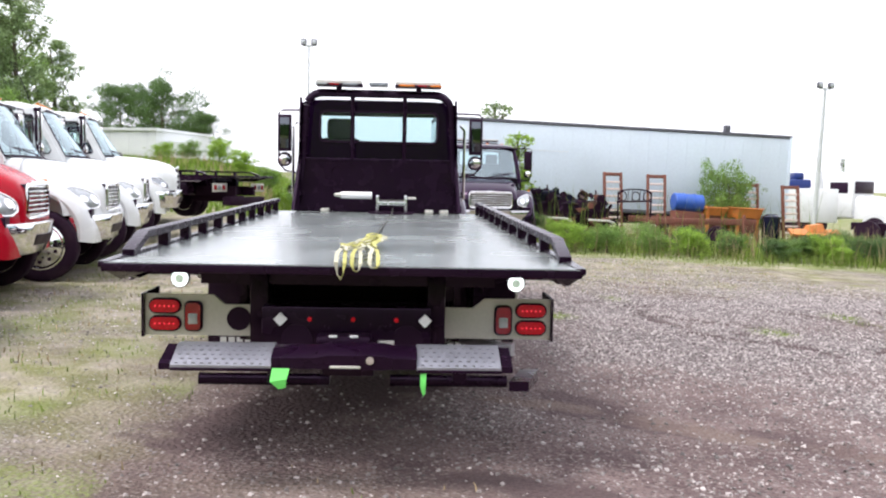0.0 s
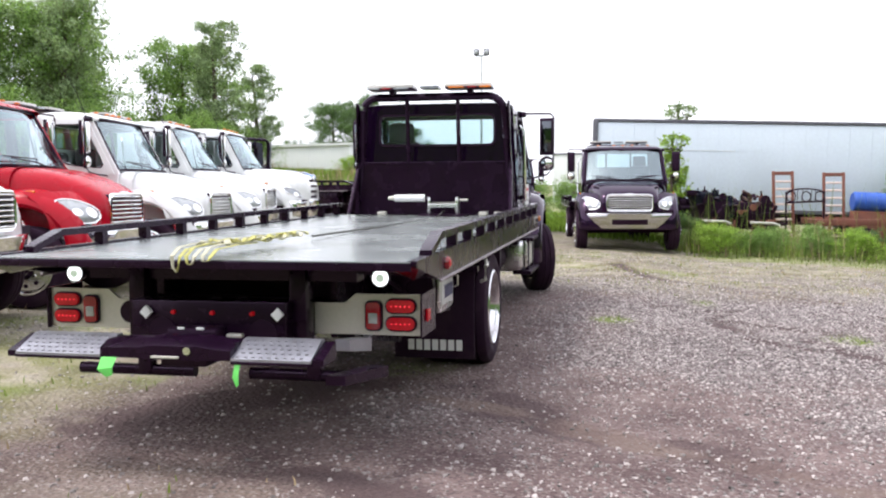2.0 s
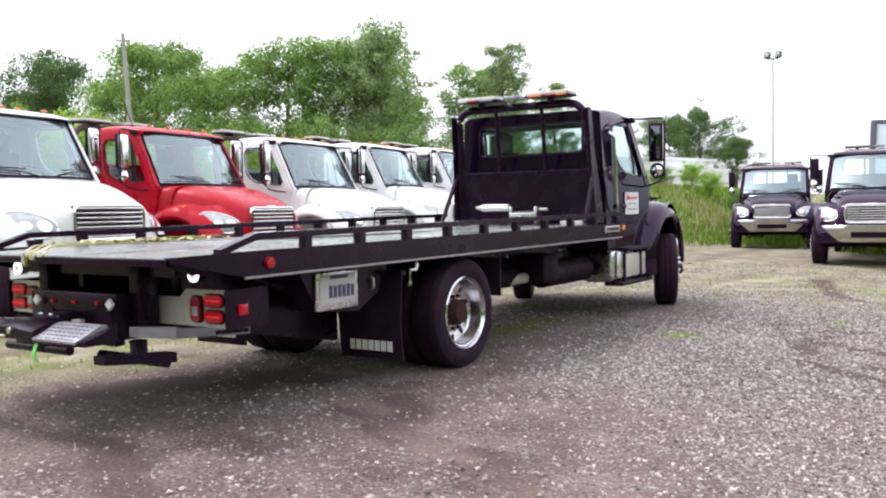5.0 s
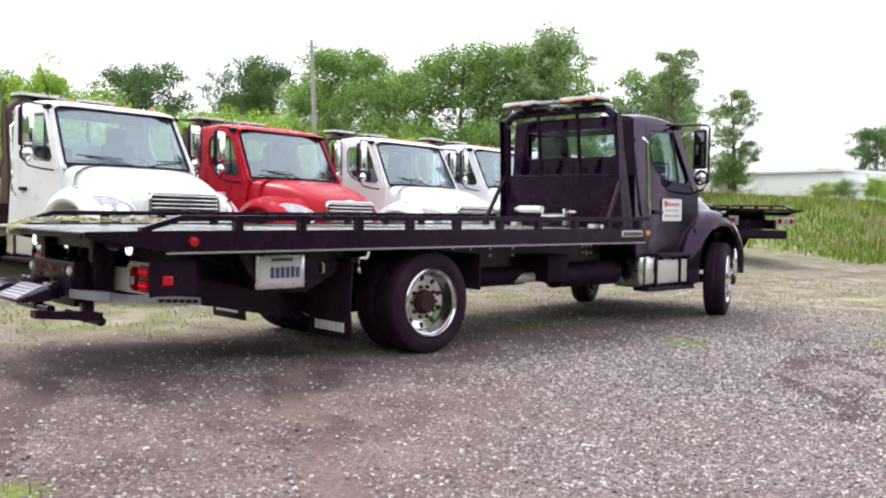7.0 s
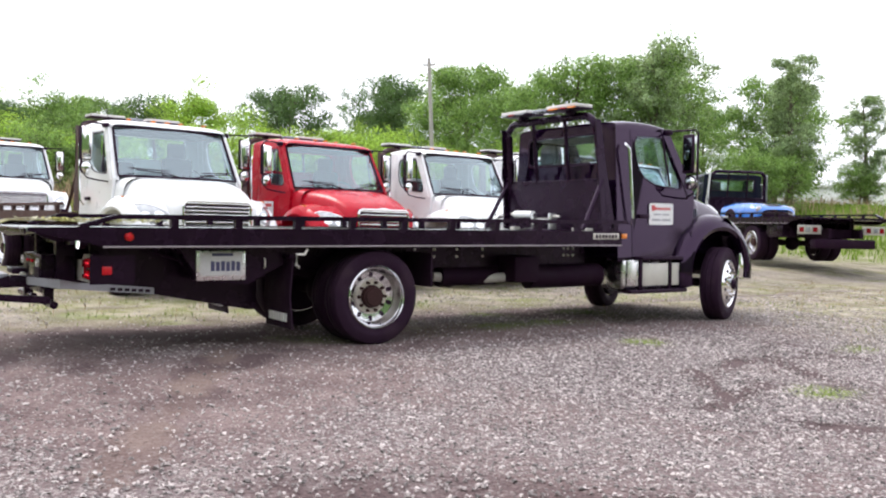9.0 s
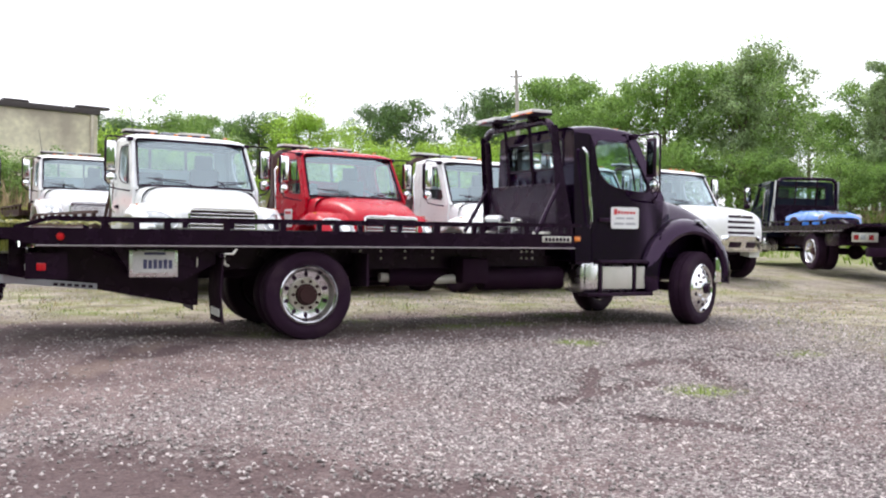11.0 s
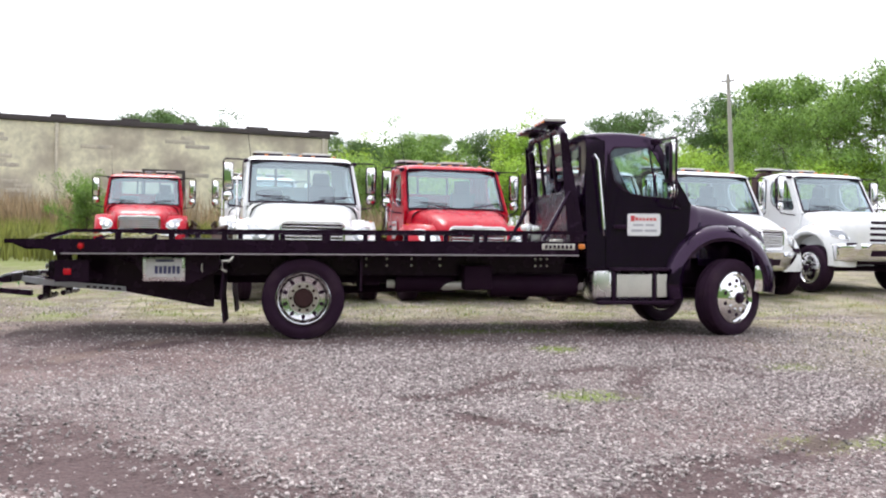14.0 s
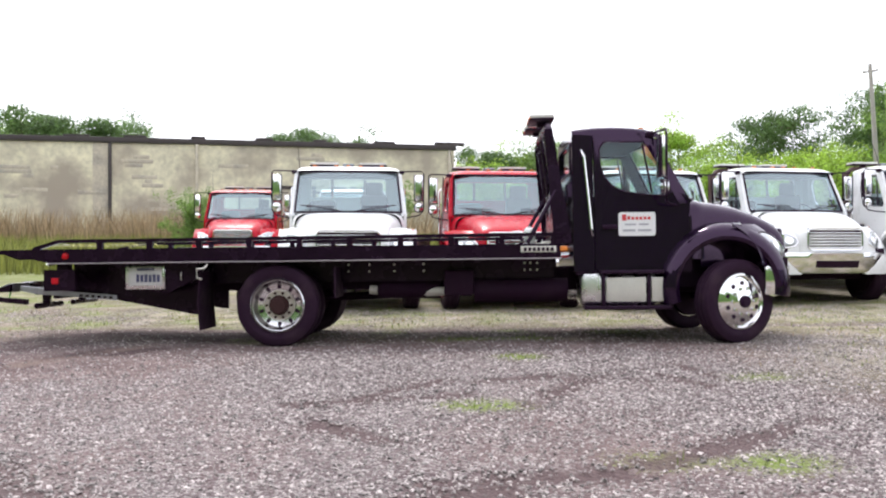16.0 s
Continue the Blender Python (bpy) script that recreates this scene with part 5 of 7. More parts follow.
# strap and wire rope lying on the deck
rope = T([(0.22, 2.9, 1.22), (0.2, 2.4, 1.14), (0.14, 1.0, 1.137), (0.09, -0.4, 1.137), (0.06, -1.5, 1.14)], 0.009, seg=6)
tagged(mesh_object("wire_rope", rope, CABLE), "thin steel winch rope lying along the deck", "rope")
strap = new("tow_strap")
tagged(strap, "yellow and pale webbing strap bunched over the deck's tail", "strap")
def ribbon(name, pts, w, m):
    bm = bmesh.new()
    rows = []
    for i, p in enumerate(pts):
        p = Vector(p)
        d = (Vector(pts[min(i + 1, len(pts) - 1)]) - Vector(pts[max(i - 1, 0)])).normalized()
        side = Vector((0, 0, 1)).cross(d)
        side = side.normalized() if side.length > 0.2 else Vector((1, 0, 0))
        nrm = d.cross(side).normalized() * 0.004
        rows.append([p - side * w / 2, p + side * w / 2, p + side * w / 2 + nrm, p - side * w / 2 + nrm])
    loft(bm, rows, True, True)
    part(name, bm, m, strap, sharp=60)
rs = random.Random(4)
for k in range(12):
    pts, ph, ln = [], rs.uniform(0, 6), rs.uniform(0.25, 0.5)
    y0 = -2.65 + 0.75 * k / 11
    x0 = 0.02 + 0.09 * (y0 + 2.5) + rs.uniform(-0.035, 0.035)
    for i in range(12):
        u = i / 11
        pts.append((x0 + 0.045 * math.sin(ph + 10 * u), y0 + (u - 0.5) * ln, 1.146 + 0.008 * (k % 3) + 0.03 * abs(math.sin(ph + 8 * u))))
    ribbon("webbing", pts, 0.024, (STRAP, STRAP2, STRAP)[k % 3])
for x, drop, a, m in ((-0.10, 0.06, 0.0, STRAP2), (-0.02, 0.02, 0.03, STRAP), (0.07, 0.0, 0.06, STRAP2)):
    ribbon("loop_end", [(a, -2.5, 1.16), (x * 0.9, -2.85, 1.165), (x, -3.05, 1.175), (x - 0.01, -3.2, 1.165), (x - 0.012, -3.285, 1.125), (x - 0.005, -3.295, 1.10 - drop * 0.6), (x + 0.012, -3.285, 1.10 - drop)], 0.022, m)
    ribbon("loop_return", [(x + 0.012, -3.285, 1.10 - drop), (x + 0.026, -3.29, 1.10 - drop * 0.6), (x + 0.032, -3.285, 1.12), (x + 0.03, -3.2, 1.155), (x + 0.02, -2.9, 1.162), (a, -2.55, 1.152)], 0.020, STRAP if m == STRAP2 else STRAP2)
for k in range(5):
    a0, cx, cy, rr = rs.uniform(0, 6), -0.02 + rs.uniform(-0.08, 0.08), -2.95 + rs.uniform(-0.2, 0.2), rs.uniform(0.05, 0.10)
    ribbon("tangle", [(cx + rr * math.cos(a0 + 0.7 * i), cy + 1.3 * rr * math.sin(a0 + 0.7 * i), 1.155 + 0.035 * abs(math.sin(a0 + 1.3 * i))) for i in range(7)], 0.020, (STRAP, STRAP2)[k % 2])
for x, w_, h in ((-0.36, 0.085, 0.10), (0.335, 0.03, 0.13)):
    rb = L([[(x - w_ / 2, -3.50, 0.625), (x + w_ / 2, -3.50, 0.6255), (x + w_ / 2, -3.495, 0.63), (x - w_ / 2, -3.495, 0.625)],
            [(x - w_ * 0.6, -3.53, 0.625 - h * 0.6), (x + w_ * 0.35, -3.525, 0.625 - h * 0.5), (x + w_ * 0.35, -3.52, 0.625 - h * 0.5), (x - w_ * 0.6, -3.525, 0.625 - h * 0.6)],
            [(x - w_ * 0.1, -3.52, 0.625 - h), (x + w_ * 0.3, -3.52, 0.625 - h * 0.9), (x + w_ * 0.3, -3.515, 0.625 - h * 0.9), (x - w_ * 0.1, -3.515, 0.625 - h)]], True, True)
    tagged(mesh_object("ribbon_tag", rb, GTAG), "bright green ribbon tied to the wheel lift", "ribbon", "green ribbons")


# ---- parked trucks ----
def stand(x, y, yaw):
    return pose(x, y, lift(x, y), 0, 0, yaw)


first = parked_truck("parked_truck", stand(-4.52, 0.08, -90 + 7) @ Matrix.Scale(1.04, 4), WHITE, "white bonneted recovery truck with a brown bed, parked")
for nm, x, y, yaw, paint, label in (
        ("parked_truck", -4.62, 2.92, -90 + 8, RED, "red bonneted recovery truck, parked in a row"),
        ("parked_truck", -4.56, 5.66, -90 + 7, WHITE, "white bonneted recovery truck between others in the row"),
        ("parked_truck", -4.72, 8.24, -90 + 11, WHITE, "white bonneted recovery truck near the row's end"),
        ("parked_truck", -13.6, -0.95, -90 + 6, WHITE, "white bonneted truck in the second row"),
        ("parked_truck", -13.7, -4.15, -90 + 4, RED, "red bonneted truck parked on the grass"),
        ("parked_truck", 2.49, 13.9, 180 + 5, BLACK, "black bonneted truck parked facing the yard"),
        ("parked_truck", -1.15, 21.0, 180 + 10, BLACK, "black bonneted truck parked further back on grass")):
    c = copy_thing(first, stand(x, y, yaw) @ Matrix.Scale((0.975 if paint == BLACK else 0.98 if y == 8.24 else 1.005) / 1.04, 4))
    tagged(c, label, "truck", "parked recovery trucks")
    if paint == RED and x > -10:
        sg = part("door_sign", slab(rounded(-1.30, -0.98, 1.10, 1.42, 0.02), lambda u, v, d: (1.022 + d, u, v), 0.006), WSIGN, c, "white door sign")
        part("sign_mark", B(1.027, 1.032, -1.26, -1.03, 1.33, 1.38), RSIGN, sg)
        part("sign_mark", B(1.027, 1.032, -1.25, -1.05, 1.17, 1.20), GSIGN, sg)
    for o in c.children_recursive:
        if paint != WHITE and o.type == "MESH" and o.data.materials[0] == WHITE:
            o.material_slots[0].link = "OBJECT"
            o.material_slots[0].material = paint
        if paint == BLACK and o.type == "MESH" and o.data.materials[0] == BROWN:
            o.material_slots[0].link = "OBJECT"
            o.material_slots[0].material = BEDBLK
        if paint == BLACK and o.name.split(".")[0] in ("bumper", "bumper_end"):
            o.material_slots[0].link = "OBJECT"
            o.material_slots[0].material = DULLCHROME
        if paint == BLACK and o.name.split(".")[0] == "head":
            o.material_slots[0].link = "OBJECT"
            o.material_slots[0].material = PLASTIC
parked_truck("parked_truck", stand(-4.88, 10.84, -80) @ Matrix.Scale(0.95, 4), WHITE, "white truck with a broad nose and dark grille slots", nose="broad")

# dark rollback beyond the row, seen from behind, with a blue car front on its deck
dk = parked_truck("parked_truck", stand(-9.93, 18.06, 65.75) @ Matrix.Scale(0.953, 4), NAVY, "dark recovery truck with blue wings and a low black deck", beds=BEDBLK, deckmat=BEDBLK, bar=False, tail=-7.7)
for o in dk.children_recursive:
    if o.type == "MESH" and o.name.split(".")[0] in ("hood", "wing", "wing_front"):
        o.material_slots[0].link = "OBJECT"
        o.material_slots[0].material = BLUE
    if o.type == "MESH" and o.name.split(".")[0] in ("pylon_plate",):
        o.material_slots[0].link = "OBJECT"
        o.material_slots[0].material = STEELP
for s in (1, -1):
    pan = part("lamp_panel", B(*sorted((s * 0.55, s * 1.18)), -7.42, -7.40, 0.72, 0.94, bevel=0.01), GALV, dk, "pale tail lamp panel")
    for x in (0.72, 0.92, 1.08):
        part("tail_lamp", B(s * x - 0.06, s * x + 0.06, -7.44, -7.42, 0.77, 0.89, bevel=0.012), REDLENS if x != 0.92 else CLEAR, pan, "red tail lamp")
part("lift_bar", B(-0.9, 0.7, -7.75, -7.5, 0.38, 0.60, bevel=0.03), FRAME, dk, "dark folded wheel lift")
part("lift_boom", B(-0.12, 0.12, -7.5, -6.0, 0.45, 0.62, bevel=0.02), FRAME, dk)
part("side_box", B(-1.1, -0.7, -6.6, -5.8, 0.62, 0.98, bevel=0.03), BEDBLK, dk)
blue = thing("blue_car_front", pose(-6.75, 16.5, lift(-9.93, 18.06) + 1.075, 0, 0, 252) @ Matrix.Scale(0.92, 4), "bright blue car nose panel lying on the dark deck", "car part")
part("bonnet", L([hood_ring(-0.95, 0.72, 0.0, 0.40, 0.45), hood_ring(-0.4, 0.78, 0.0, 0.46, 0.45), hood_ring(0.1, 0.77, 0.0, 0.46, 0.45), hood_ring(0.5, 0.72, 0.0, 0.41, 0.45), hood_ring(0.75, 0.62, 0.03, 0.33, 0.45), hood_ring(0.83, 0.5, 0.08, 0.25, 0.45)]), BLUE, blue)
part("bonnet_stripe", L([hood_ring(y, w, z - 0.1, z + 0.006, 0.3) for y, w, z in ((-0.95, 0.30, 0.40), (-0.4, 0.33, 0.46), (0.1, 0.33, 0.46), (0.5, 0.30, 0.41), (0.72, 0.26, 0.345))]), NAVY, blue, "dark bonnet stripe")
part("mouth", B(-0.42, 0.42, 0.72, 0.85, 0.02, 0.20, bevel=0.03), PLASTIC, blue, "dark open grille")
for s in (1, -1):
    bm = bmesh.new()
    bmesh.ops.create_uvsphere(bm, u_segments=12, v_segments=8, radius=1, matrix=Matrix.Translation((s * 0.54, 0.70, 0.24)) @ Matrix.Diagonal((0.11, 0.07, 0.11, 1)))
    part("headlight", bm, CLEAR, blue)
    part("wheel_opening", R((s * 0.70, -0.35, 0.0), (s * 0.79, -0.35, 0.0), 0.27, seg=18), PLASTIC, blue)


# ---- box trailer, far sheds, old wall ----
def box_trailer():
    t = thing("box_trailer", pose(1.55, 19.7, 0.02, 0, 1.75, 1.5), "long weathered white box trailer behind tall weeds", "trailer")
    ln = 11.0
    part("body", B(0, ln, 0, 2.5, 0.95, 3.40, bevel=0.02), TRAILW, t)
    part("top_rail", B(-0.02, ln + 0.02, -0.02, 2.52, 3.40, 3.50, bevel=0.01), ROOFT, t, "dark roof rail")
    part("corner_post", B(-0.05, 0.10, -0.04, 0.12, 0.95, 3.46, bevel=0.015), ROOFT, t, "dark corner post")
    part("corner_post", B(ln - 0.06, ln + 0.03, -0.03, 0.1, 0.95, 3.44, bevel=0.015), TRAILW, t)
    part("bottom_rail", B(0, ln, -0.025, 2.52, 0.88, 0.99, bevel=0.01), ROOFT, t)
    for k in range(18):
        x = 0.55 + k * 0.595
        part("panel_rib", B(x - 0.008, x + 0.008, -0.004, 0.0, 1.0, 3.38), TRAILW, t)
    part("patch_strip", B(1.6, 4.0, -0.012, -0.004, 2.62, 2.635), FARW, t)
    part("roof_vent", B(ln - 2.1, ln - 1.92, 0.1, 0.3, 3.50, 3.72, bevel=0.03), ROOFT, t, "small dark roof vent")
    part("undercarriage", B(0.6, ln - 0.6, 0.3, 2.2, 0.55, 0.90), FRAME, t)
    for x in (ln - 2.6, ln - 1.4):
        for s, y in ((-1, 0.2), (1, 2.3)):
            part("tyre", R((x, y - 0.14, 0.45), (x, y + 0.14, 0.45), 0.5, seg=24), RUBBER, t)
    for y in (0.4, 2.1):
        part("landing_leg", B(2.5, 2.62, y - 0.06, y + 0.06, 0.0, 0.95), FRAME, t)
    return t


box_trailer()


def light_pole(x, y, z0, top, twin=0.2, girth=1.0, lean=0.0):
    t = thing("light_pole", pose(x, y, z0, 0, lean, 0), "tall slim steel pole with two floodlights", "light pole", "yard light poles")
    h = top - z0
    part("shaft", R((0, 0, 0), (0, 0, h), 0.06 * girth, 0.035 * girth, seg=12), STEELP, t)
    part("cross_arm", B(-twin, twin, -0.03, 0.03, h - 0.06, h + 0.0), STEELP, t)
    for s in (1, -1):
        f = part("floodlight", B(s * twin - 0.11, s * twin + 0.11, -0.12, 0.12, h - 0.02, h + 0.24, bevel=0.05), ROOFT, t, "dark floodlight")
        part("lens", B(s * twin - 0.08, s * twin + 0.08, -0.135, -0.115, h + 0.02, h + 0.20, bevel=0.01), CLEAR, f)


light_pole(-2.95, 28.7, -0.2, 6.75)
light_pole(18.24, 30.0, -0.7, 5.8, 0.24, 1.9, 2.0)

up = thing("utility_pole", pose(-27.4, 19.7, 0.8, 0, -3.2, 60), "weathered grey wooden utility pole with a cross-arm", "utility pole")
part("shaft", R((0, 0, 0), (0, 0, 8.3), 0.13, 0.08, seg=12), WOODP, up)
part("cross_arm", B(-0.3, 0.3, -0.04, 0.04, 7.95, 8.03, bevel=0.01), WOODP, up)
for x in (-0.26, 0.26):
    part("insulator", R((x, 0, 8.03), (x, 0, 8.15), 0.035, 0.025, seg=8), FARW, up)
# old rendered wall of a long building
wy = math.degrees(math.atan2(-17.3, 4.2))
wall = thing("old_building", pose(-38.2, 1.6, 0.6, 0, 0, wy), "long derelict building with stained cream render and a dark cap", "building")
part("wall", B(0, 46, -9, 0.0, -0.5, 6.1), CONC, wall)
part("cap", B(-0.1, 46.1, -9.1, 0.12, 6.1, 6.38, bevel=0.03), DARKTOP, wall, "dark broken wall cap")
rw = random.Random(9)
for k in range(26):
    x, z = rw.uniform(1, 44), rw.uniform(2.4, 5.6)
    for r_ in range(rw.randint(1, 3)):
        a = x + rw.uniform(-0.5, 0.5)
        part("bare_block_course", B(a, a + rw.uniform(0.3, 1.6), 0.0, 0.015, z + r_ * 0.21, z + r_ * 0.21 + 0.19, bevel=0.008), CONC2, wall)
for x in (0.2, 13.4, 17.6, 27.0, 36.0):
    part("down_pipe", B(x, x + 0.16, 0.0, 0.14, 0.0, 6.1, bevel=0.03), DARKTOP if x == 17.6 else CONC2, wall)
part("blocked_door", B(7.6, 9.4, 0.0, 0.05, 0.3, 3.9, bevel=0.01), CONC2, wall)
part("door_frame", slab([(7.45, 0.3), (9.55, 0.3), (9.55, 4.05), (7.45, 4.05)], lambda u, v, d: (u, 0.055 + d, v), 0.05, [(7.62, 0.32), (9.38, 0.32), (9.38, 3.88), (7.62, 3.88)]), DARKTOP, wall)
part("stain_strip", B(17.7, 18.5, 0.0, 0.012, 1.5, 6.1), CONC2, wall)
for k in range(14):
    x = k * 3.2 + rw.uniform(-0.6, 0.6)
    part("loose_coping", B(x, x + rw.uniform(0.6, 1.6), -0.35, 0.10, 6.38, 6.42 + rw.uniform(0.02, 0.12), bevel=0.02), DARKTOP, wall)

shed = thing("far_shed", pose(-11.2, 38.5, 0.6, 0, 0, -14), "long low white metal shed behind the tree line", "shed", "far sheds")
part("wall", B(-26, 0, 0, 6, 0, 3.15, bevel=0.02), FARW, shed)
part("roof", B(-26.1, 0.1, -0.1, 6.1, 3.15, 3.28), FARW, shed)
part("low_wing", B(0, 1.9, 0.6, 4.5, 0, 2.65), FARW, shed)
for k in range(26):
    part("wall_rib", B(-25.5 + k, -25.44 + k, -0.012, 0.0, 0.1, 3.12), FARW, shed)
cont = thing("far_container", pose(1.2, 62, 0.0), "pale green container in the distance", "container")
part("box", B(-3.4, 3.4, 0, 2.5, 0.4, 4.0, bevel=0.02), FARW, cont)
part("roof_edge", B(-3.45, 3.45, -0.05, 2.55, 4.0, 4.12), ROOFT, cont)


# ---- machinery among the weeds ----
def rack_ramp(x, y, yaw, h=1.75, w=0.5):
    t = thing("loading_ramp", pose(x, y, ground_z(x, y) + 0.25, -8, 0, yaw), "upright faded loading ramp with rungs", "ramp", "upright loading ramps")
    for s in (1, -1):
        part("stile", B(s * w / 2 - 0.035, s * w / 2 + 0.035, -0.05, 0.05, 0, h, bevel=0.01), RUST, t)
    for k in range(9):
        z = 0.12 + (h - 0.2) * k / 8
        part("rung", B(-w / 2, w / 2, -0.03, 0.04, z - 0.025, z + 0.03 + 0.04 * (k == 8), bevel=0.01), PALEPINK if k < 8 else RUST, t)
    return t


rack_ramp(6.75, 18.4, 4, 1.85)
rack_ramp(8.05, 18.5, -3, 1.85)
rack_ramp(12.35, 19.0, 6, 1.75)
rack_ramp(10.95, 18.9, -4, 1.75, 0.6)
flat = thing("equipment_trailer", pose(8.6, 17.6, ground_z(8.6, 17.6)), "rusty low equipment trailer overgrown by weeds", "trailer")
part("frame_beam", B(-1.4, 1.7, -0.9, -0.78, 0.74, 0.90, bevel=0.01), RUST, flat)
part("frame_beam", B(-1.4, 1.7, 0.78, 0.9, 0.74, 0.90, bevel=0.01), RUST, flat)
for k in range(5):
    part("cross_bar", B(-1.3 + k * 0.7, -1.22 + k * 0.7, -0.8, 0.8, 0.76, 0.86), RUST, flat)
for x in (-0.3, 0.6):
    for s in (1, -1):
        part("tyre", R((x, s * 1.0 - 0.1, 0.35), (x, s * 1.0 + 0.1, 0.35), 0.36, seg=20), RUBBER, flat)
for x in (-1.1, 0.15, 1.3):
    part("stake", B(x, x + 0.07, -0.95, -0.88, 0.2, 1.02, bevel=0.01), RUST, flat)
# wrought guard with round loops between the ramps
guard = thing("scroll_guard", pose(7.1, 17.5, ground_z(7.1, 17.5)), "small black iron guard frame with round loops", "metal frame")
top = [(-0.46 + 0.92 * k / 12, 0.0, 1.56 + 0.06 * math.sin(math.pi * k / 12) - 0.05 * (k in (0, 12))) for k in range(13)]
part("top_bar", T(top, 0.022, seg=6), FRAME, guard)
part("lower_bar", T([(-0.5, 0, 1.26), (0.5, 0, 1.30)], 0.028, seg=6), FRAME, guard)
for x in (-0.46, 0.46):
    part("post", T([(x, 0, 0), (x * 1.02, 0, 1.55)], 0.025, seg=6), FRAME, guard)
for cx in (-0.34, 0.03, 0.36):
    part("loop", T([(cx + 0.11 * math.cos(a), 0.01, 1.42 + 0.13 * math.sin(a)) for a in (2 * math.pi * k / 16 for k in range(17))], 0.016, seg=5), FRAME, guard)
for x in (-0.2, -0.08, 0.14, 0.24):
    part("rod", T([(x, 0, 1.27), (x + 0.02, 0, 1.59)], 0.010, seg=5), FRAME, guard)
rj = random.Random(21)
for nm, cx, cy, n, lab, mats, z0, z1 in (("scrap_machine", 4.55, 17.3, 120, "heap of dark engine and axle parts", (FRAME, NAVY, BEDBLK, FRAME, PLASTIC, NAVY, GALV), 0.85, 1.48),
                                         ("scrap_axles", 5.75, 17.4, 80, "pile of dark rusty axles and brackets", (FRAME, RUST, PLASTIC, FRAME, BROWN), 0.75, 1.42)):
    t = thing(nm, pose(cx, cy, ground_z(cx, cy)), lab, "scrap heap")
    w = 0.68 if nm == "scrap_machine" else 0.5
    for k in range(n):
        a, b = rj.uniform(-w, w), rj.uniform(-0.45, 0.45)
        z = rj.uniform(z0, z1) - 0.25 * abs(a / w) ** 3
        bm = bmesh.new()
        kind = rj.random()
        mt = mats[k % len(mats)]
        if kind < 0.5:
            rod(bm, (a, b, z), (a + rj.uniform(-0.35, 0.35), b + rj.uniform(-0.2, 0.2), z + rj.uniform(-0.12, 0.16)), rj.uniform(0.012, 0.05), seg=8)
        elif kind < 0.6:
            rod(bm, (a, b, z - 0.2), (a + rj.uniform(-0.03, 0.03), b, z + rj.uniform(0.1, 0.3)), rj.uniform(0.012, 0.025), seg=6)
        elif kind < 0.82:
            sx, sz = rj.uniform(0.04, 0.15), rj.uniform(0.03, 0.11)
            box(bm, a - sx, a + sx, b - sx, b + sx, z - sz, z + sz, bevel=0.015)
        else:
            rod(bm, (a, b - 0.05, z), (a, b + 0.05, z), rj.uniform(0.05, 0.14), seg=14)
        if mt == GALV and kind > 0.5:
            mt = NAVY
        part("scrap_piece", bm, mt, t)
    for k in range(26):
        a, z = rj.uniform(-w, w), rj.uniform(0.35, 0.85)
        bm = R((a, rj.uniform(-0.4, 0.1), z), (a + rj.uniform(-0.5, 0.5), rj.uniform(-0.4, 0.3), z + rj.uniform(-0.1, 0.1)), rj.uniform(0.02, 0.05), seg=8)
        part("scrap_piece", bm, RUST if k % 3 else BROWN, t)
    part("core_block", B(-w * 0.9, w * 0.9, -0.3, 0.4, 0.55, 1.25, bevel=0.06), FRAME, t)
    part("pale_beam", T([(-0.1, -0.62, 0.74), (0.45, -0.6, 0.72), (0.62, -0.6, 0.66)], 0.035, seg=6), GALV, t, "pale bent beam")
    for x in (-w, w * 0.3):
        part("prop", B(x, x + 0.06, -0.45, -0.38, 0, 0.8), RUST, t)
drum = thing("blue_drum", pose(8.88, 18.3, ground_z(8.72, 18.3) + 1.31, 0, 3, 4), "blue plastic drum lying on its side on a frame", "drum")
part("barrel", lathe([(-0.44, 0.0), (-0.44, 0.23), (-0.41, 0.26), (-0.18, 0.26), (-0.17, 0.275), (-0.15, 0.275), (-0.14, 0.26), (0.14, 0.26), (0.15, 0.275), (0.17, 0.275), (0.18, 0.26), (0.41, 0.26), (0.44, 0.23), (0.44, 0.0)], 28, False), BARREL, drum)
part("cradle", B(-0.42, 0.42, -0.22, 0.22, -1.34, -0.24, bevel=0.02), RUST, drum)
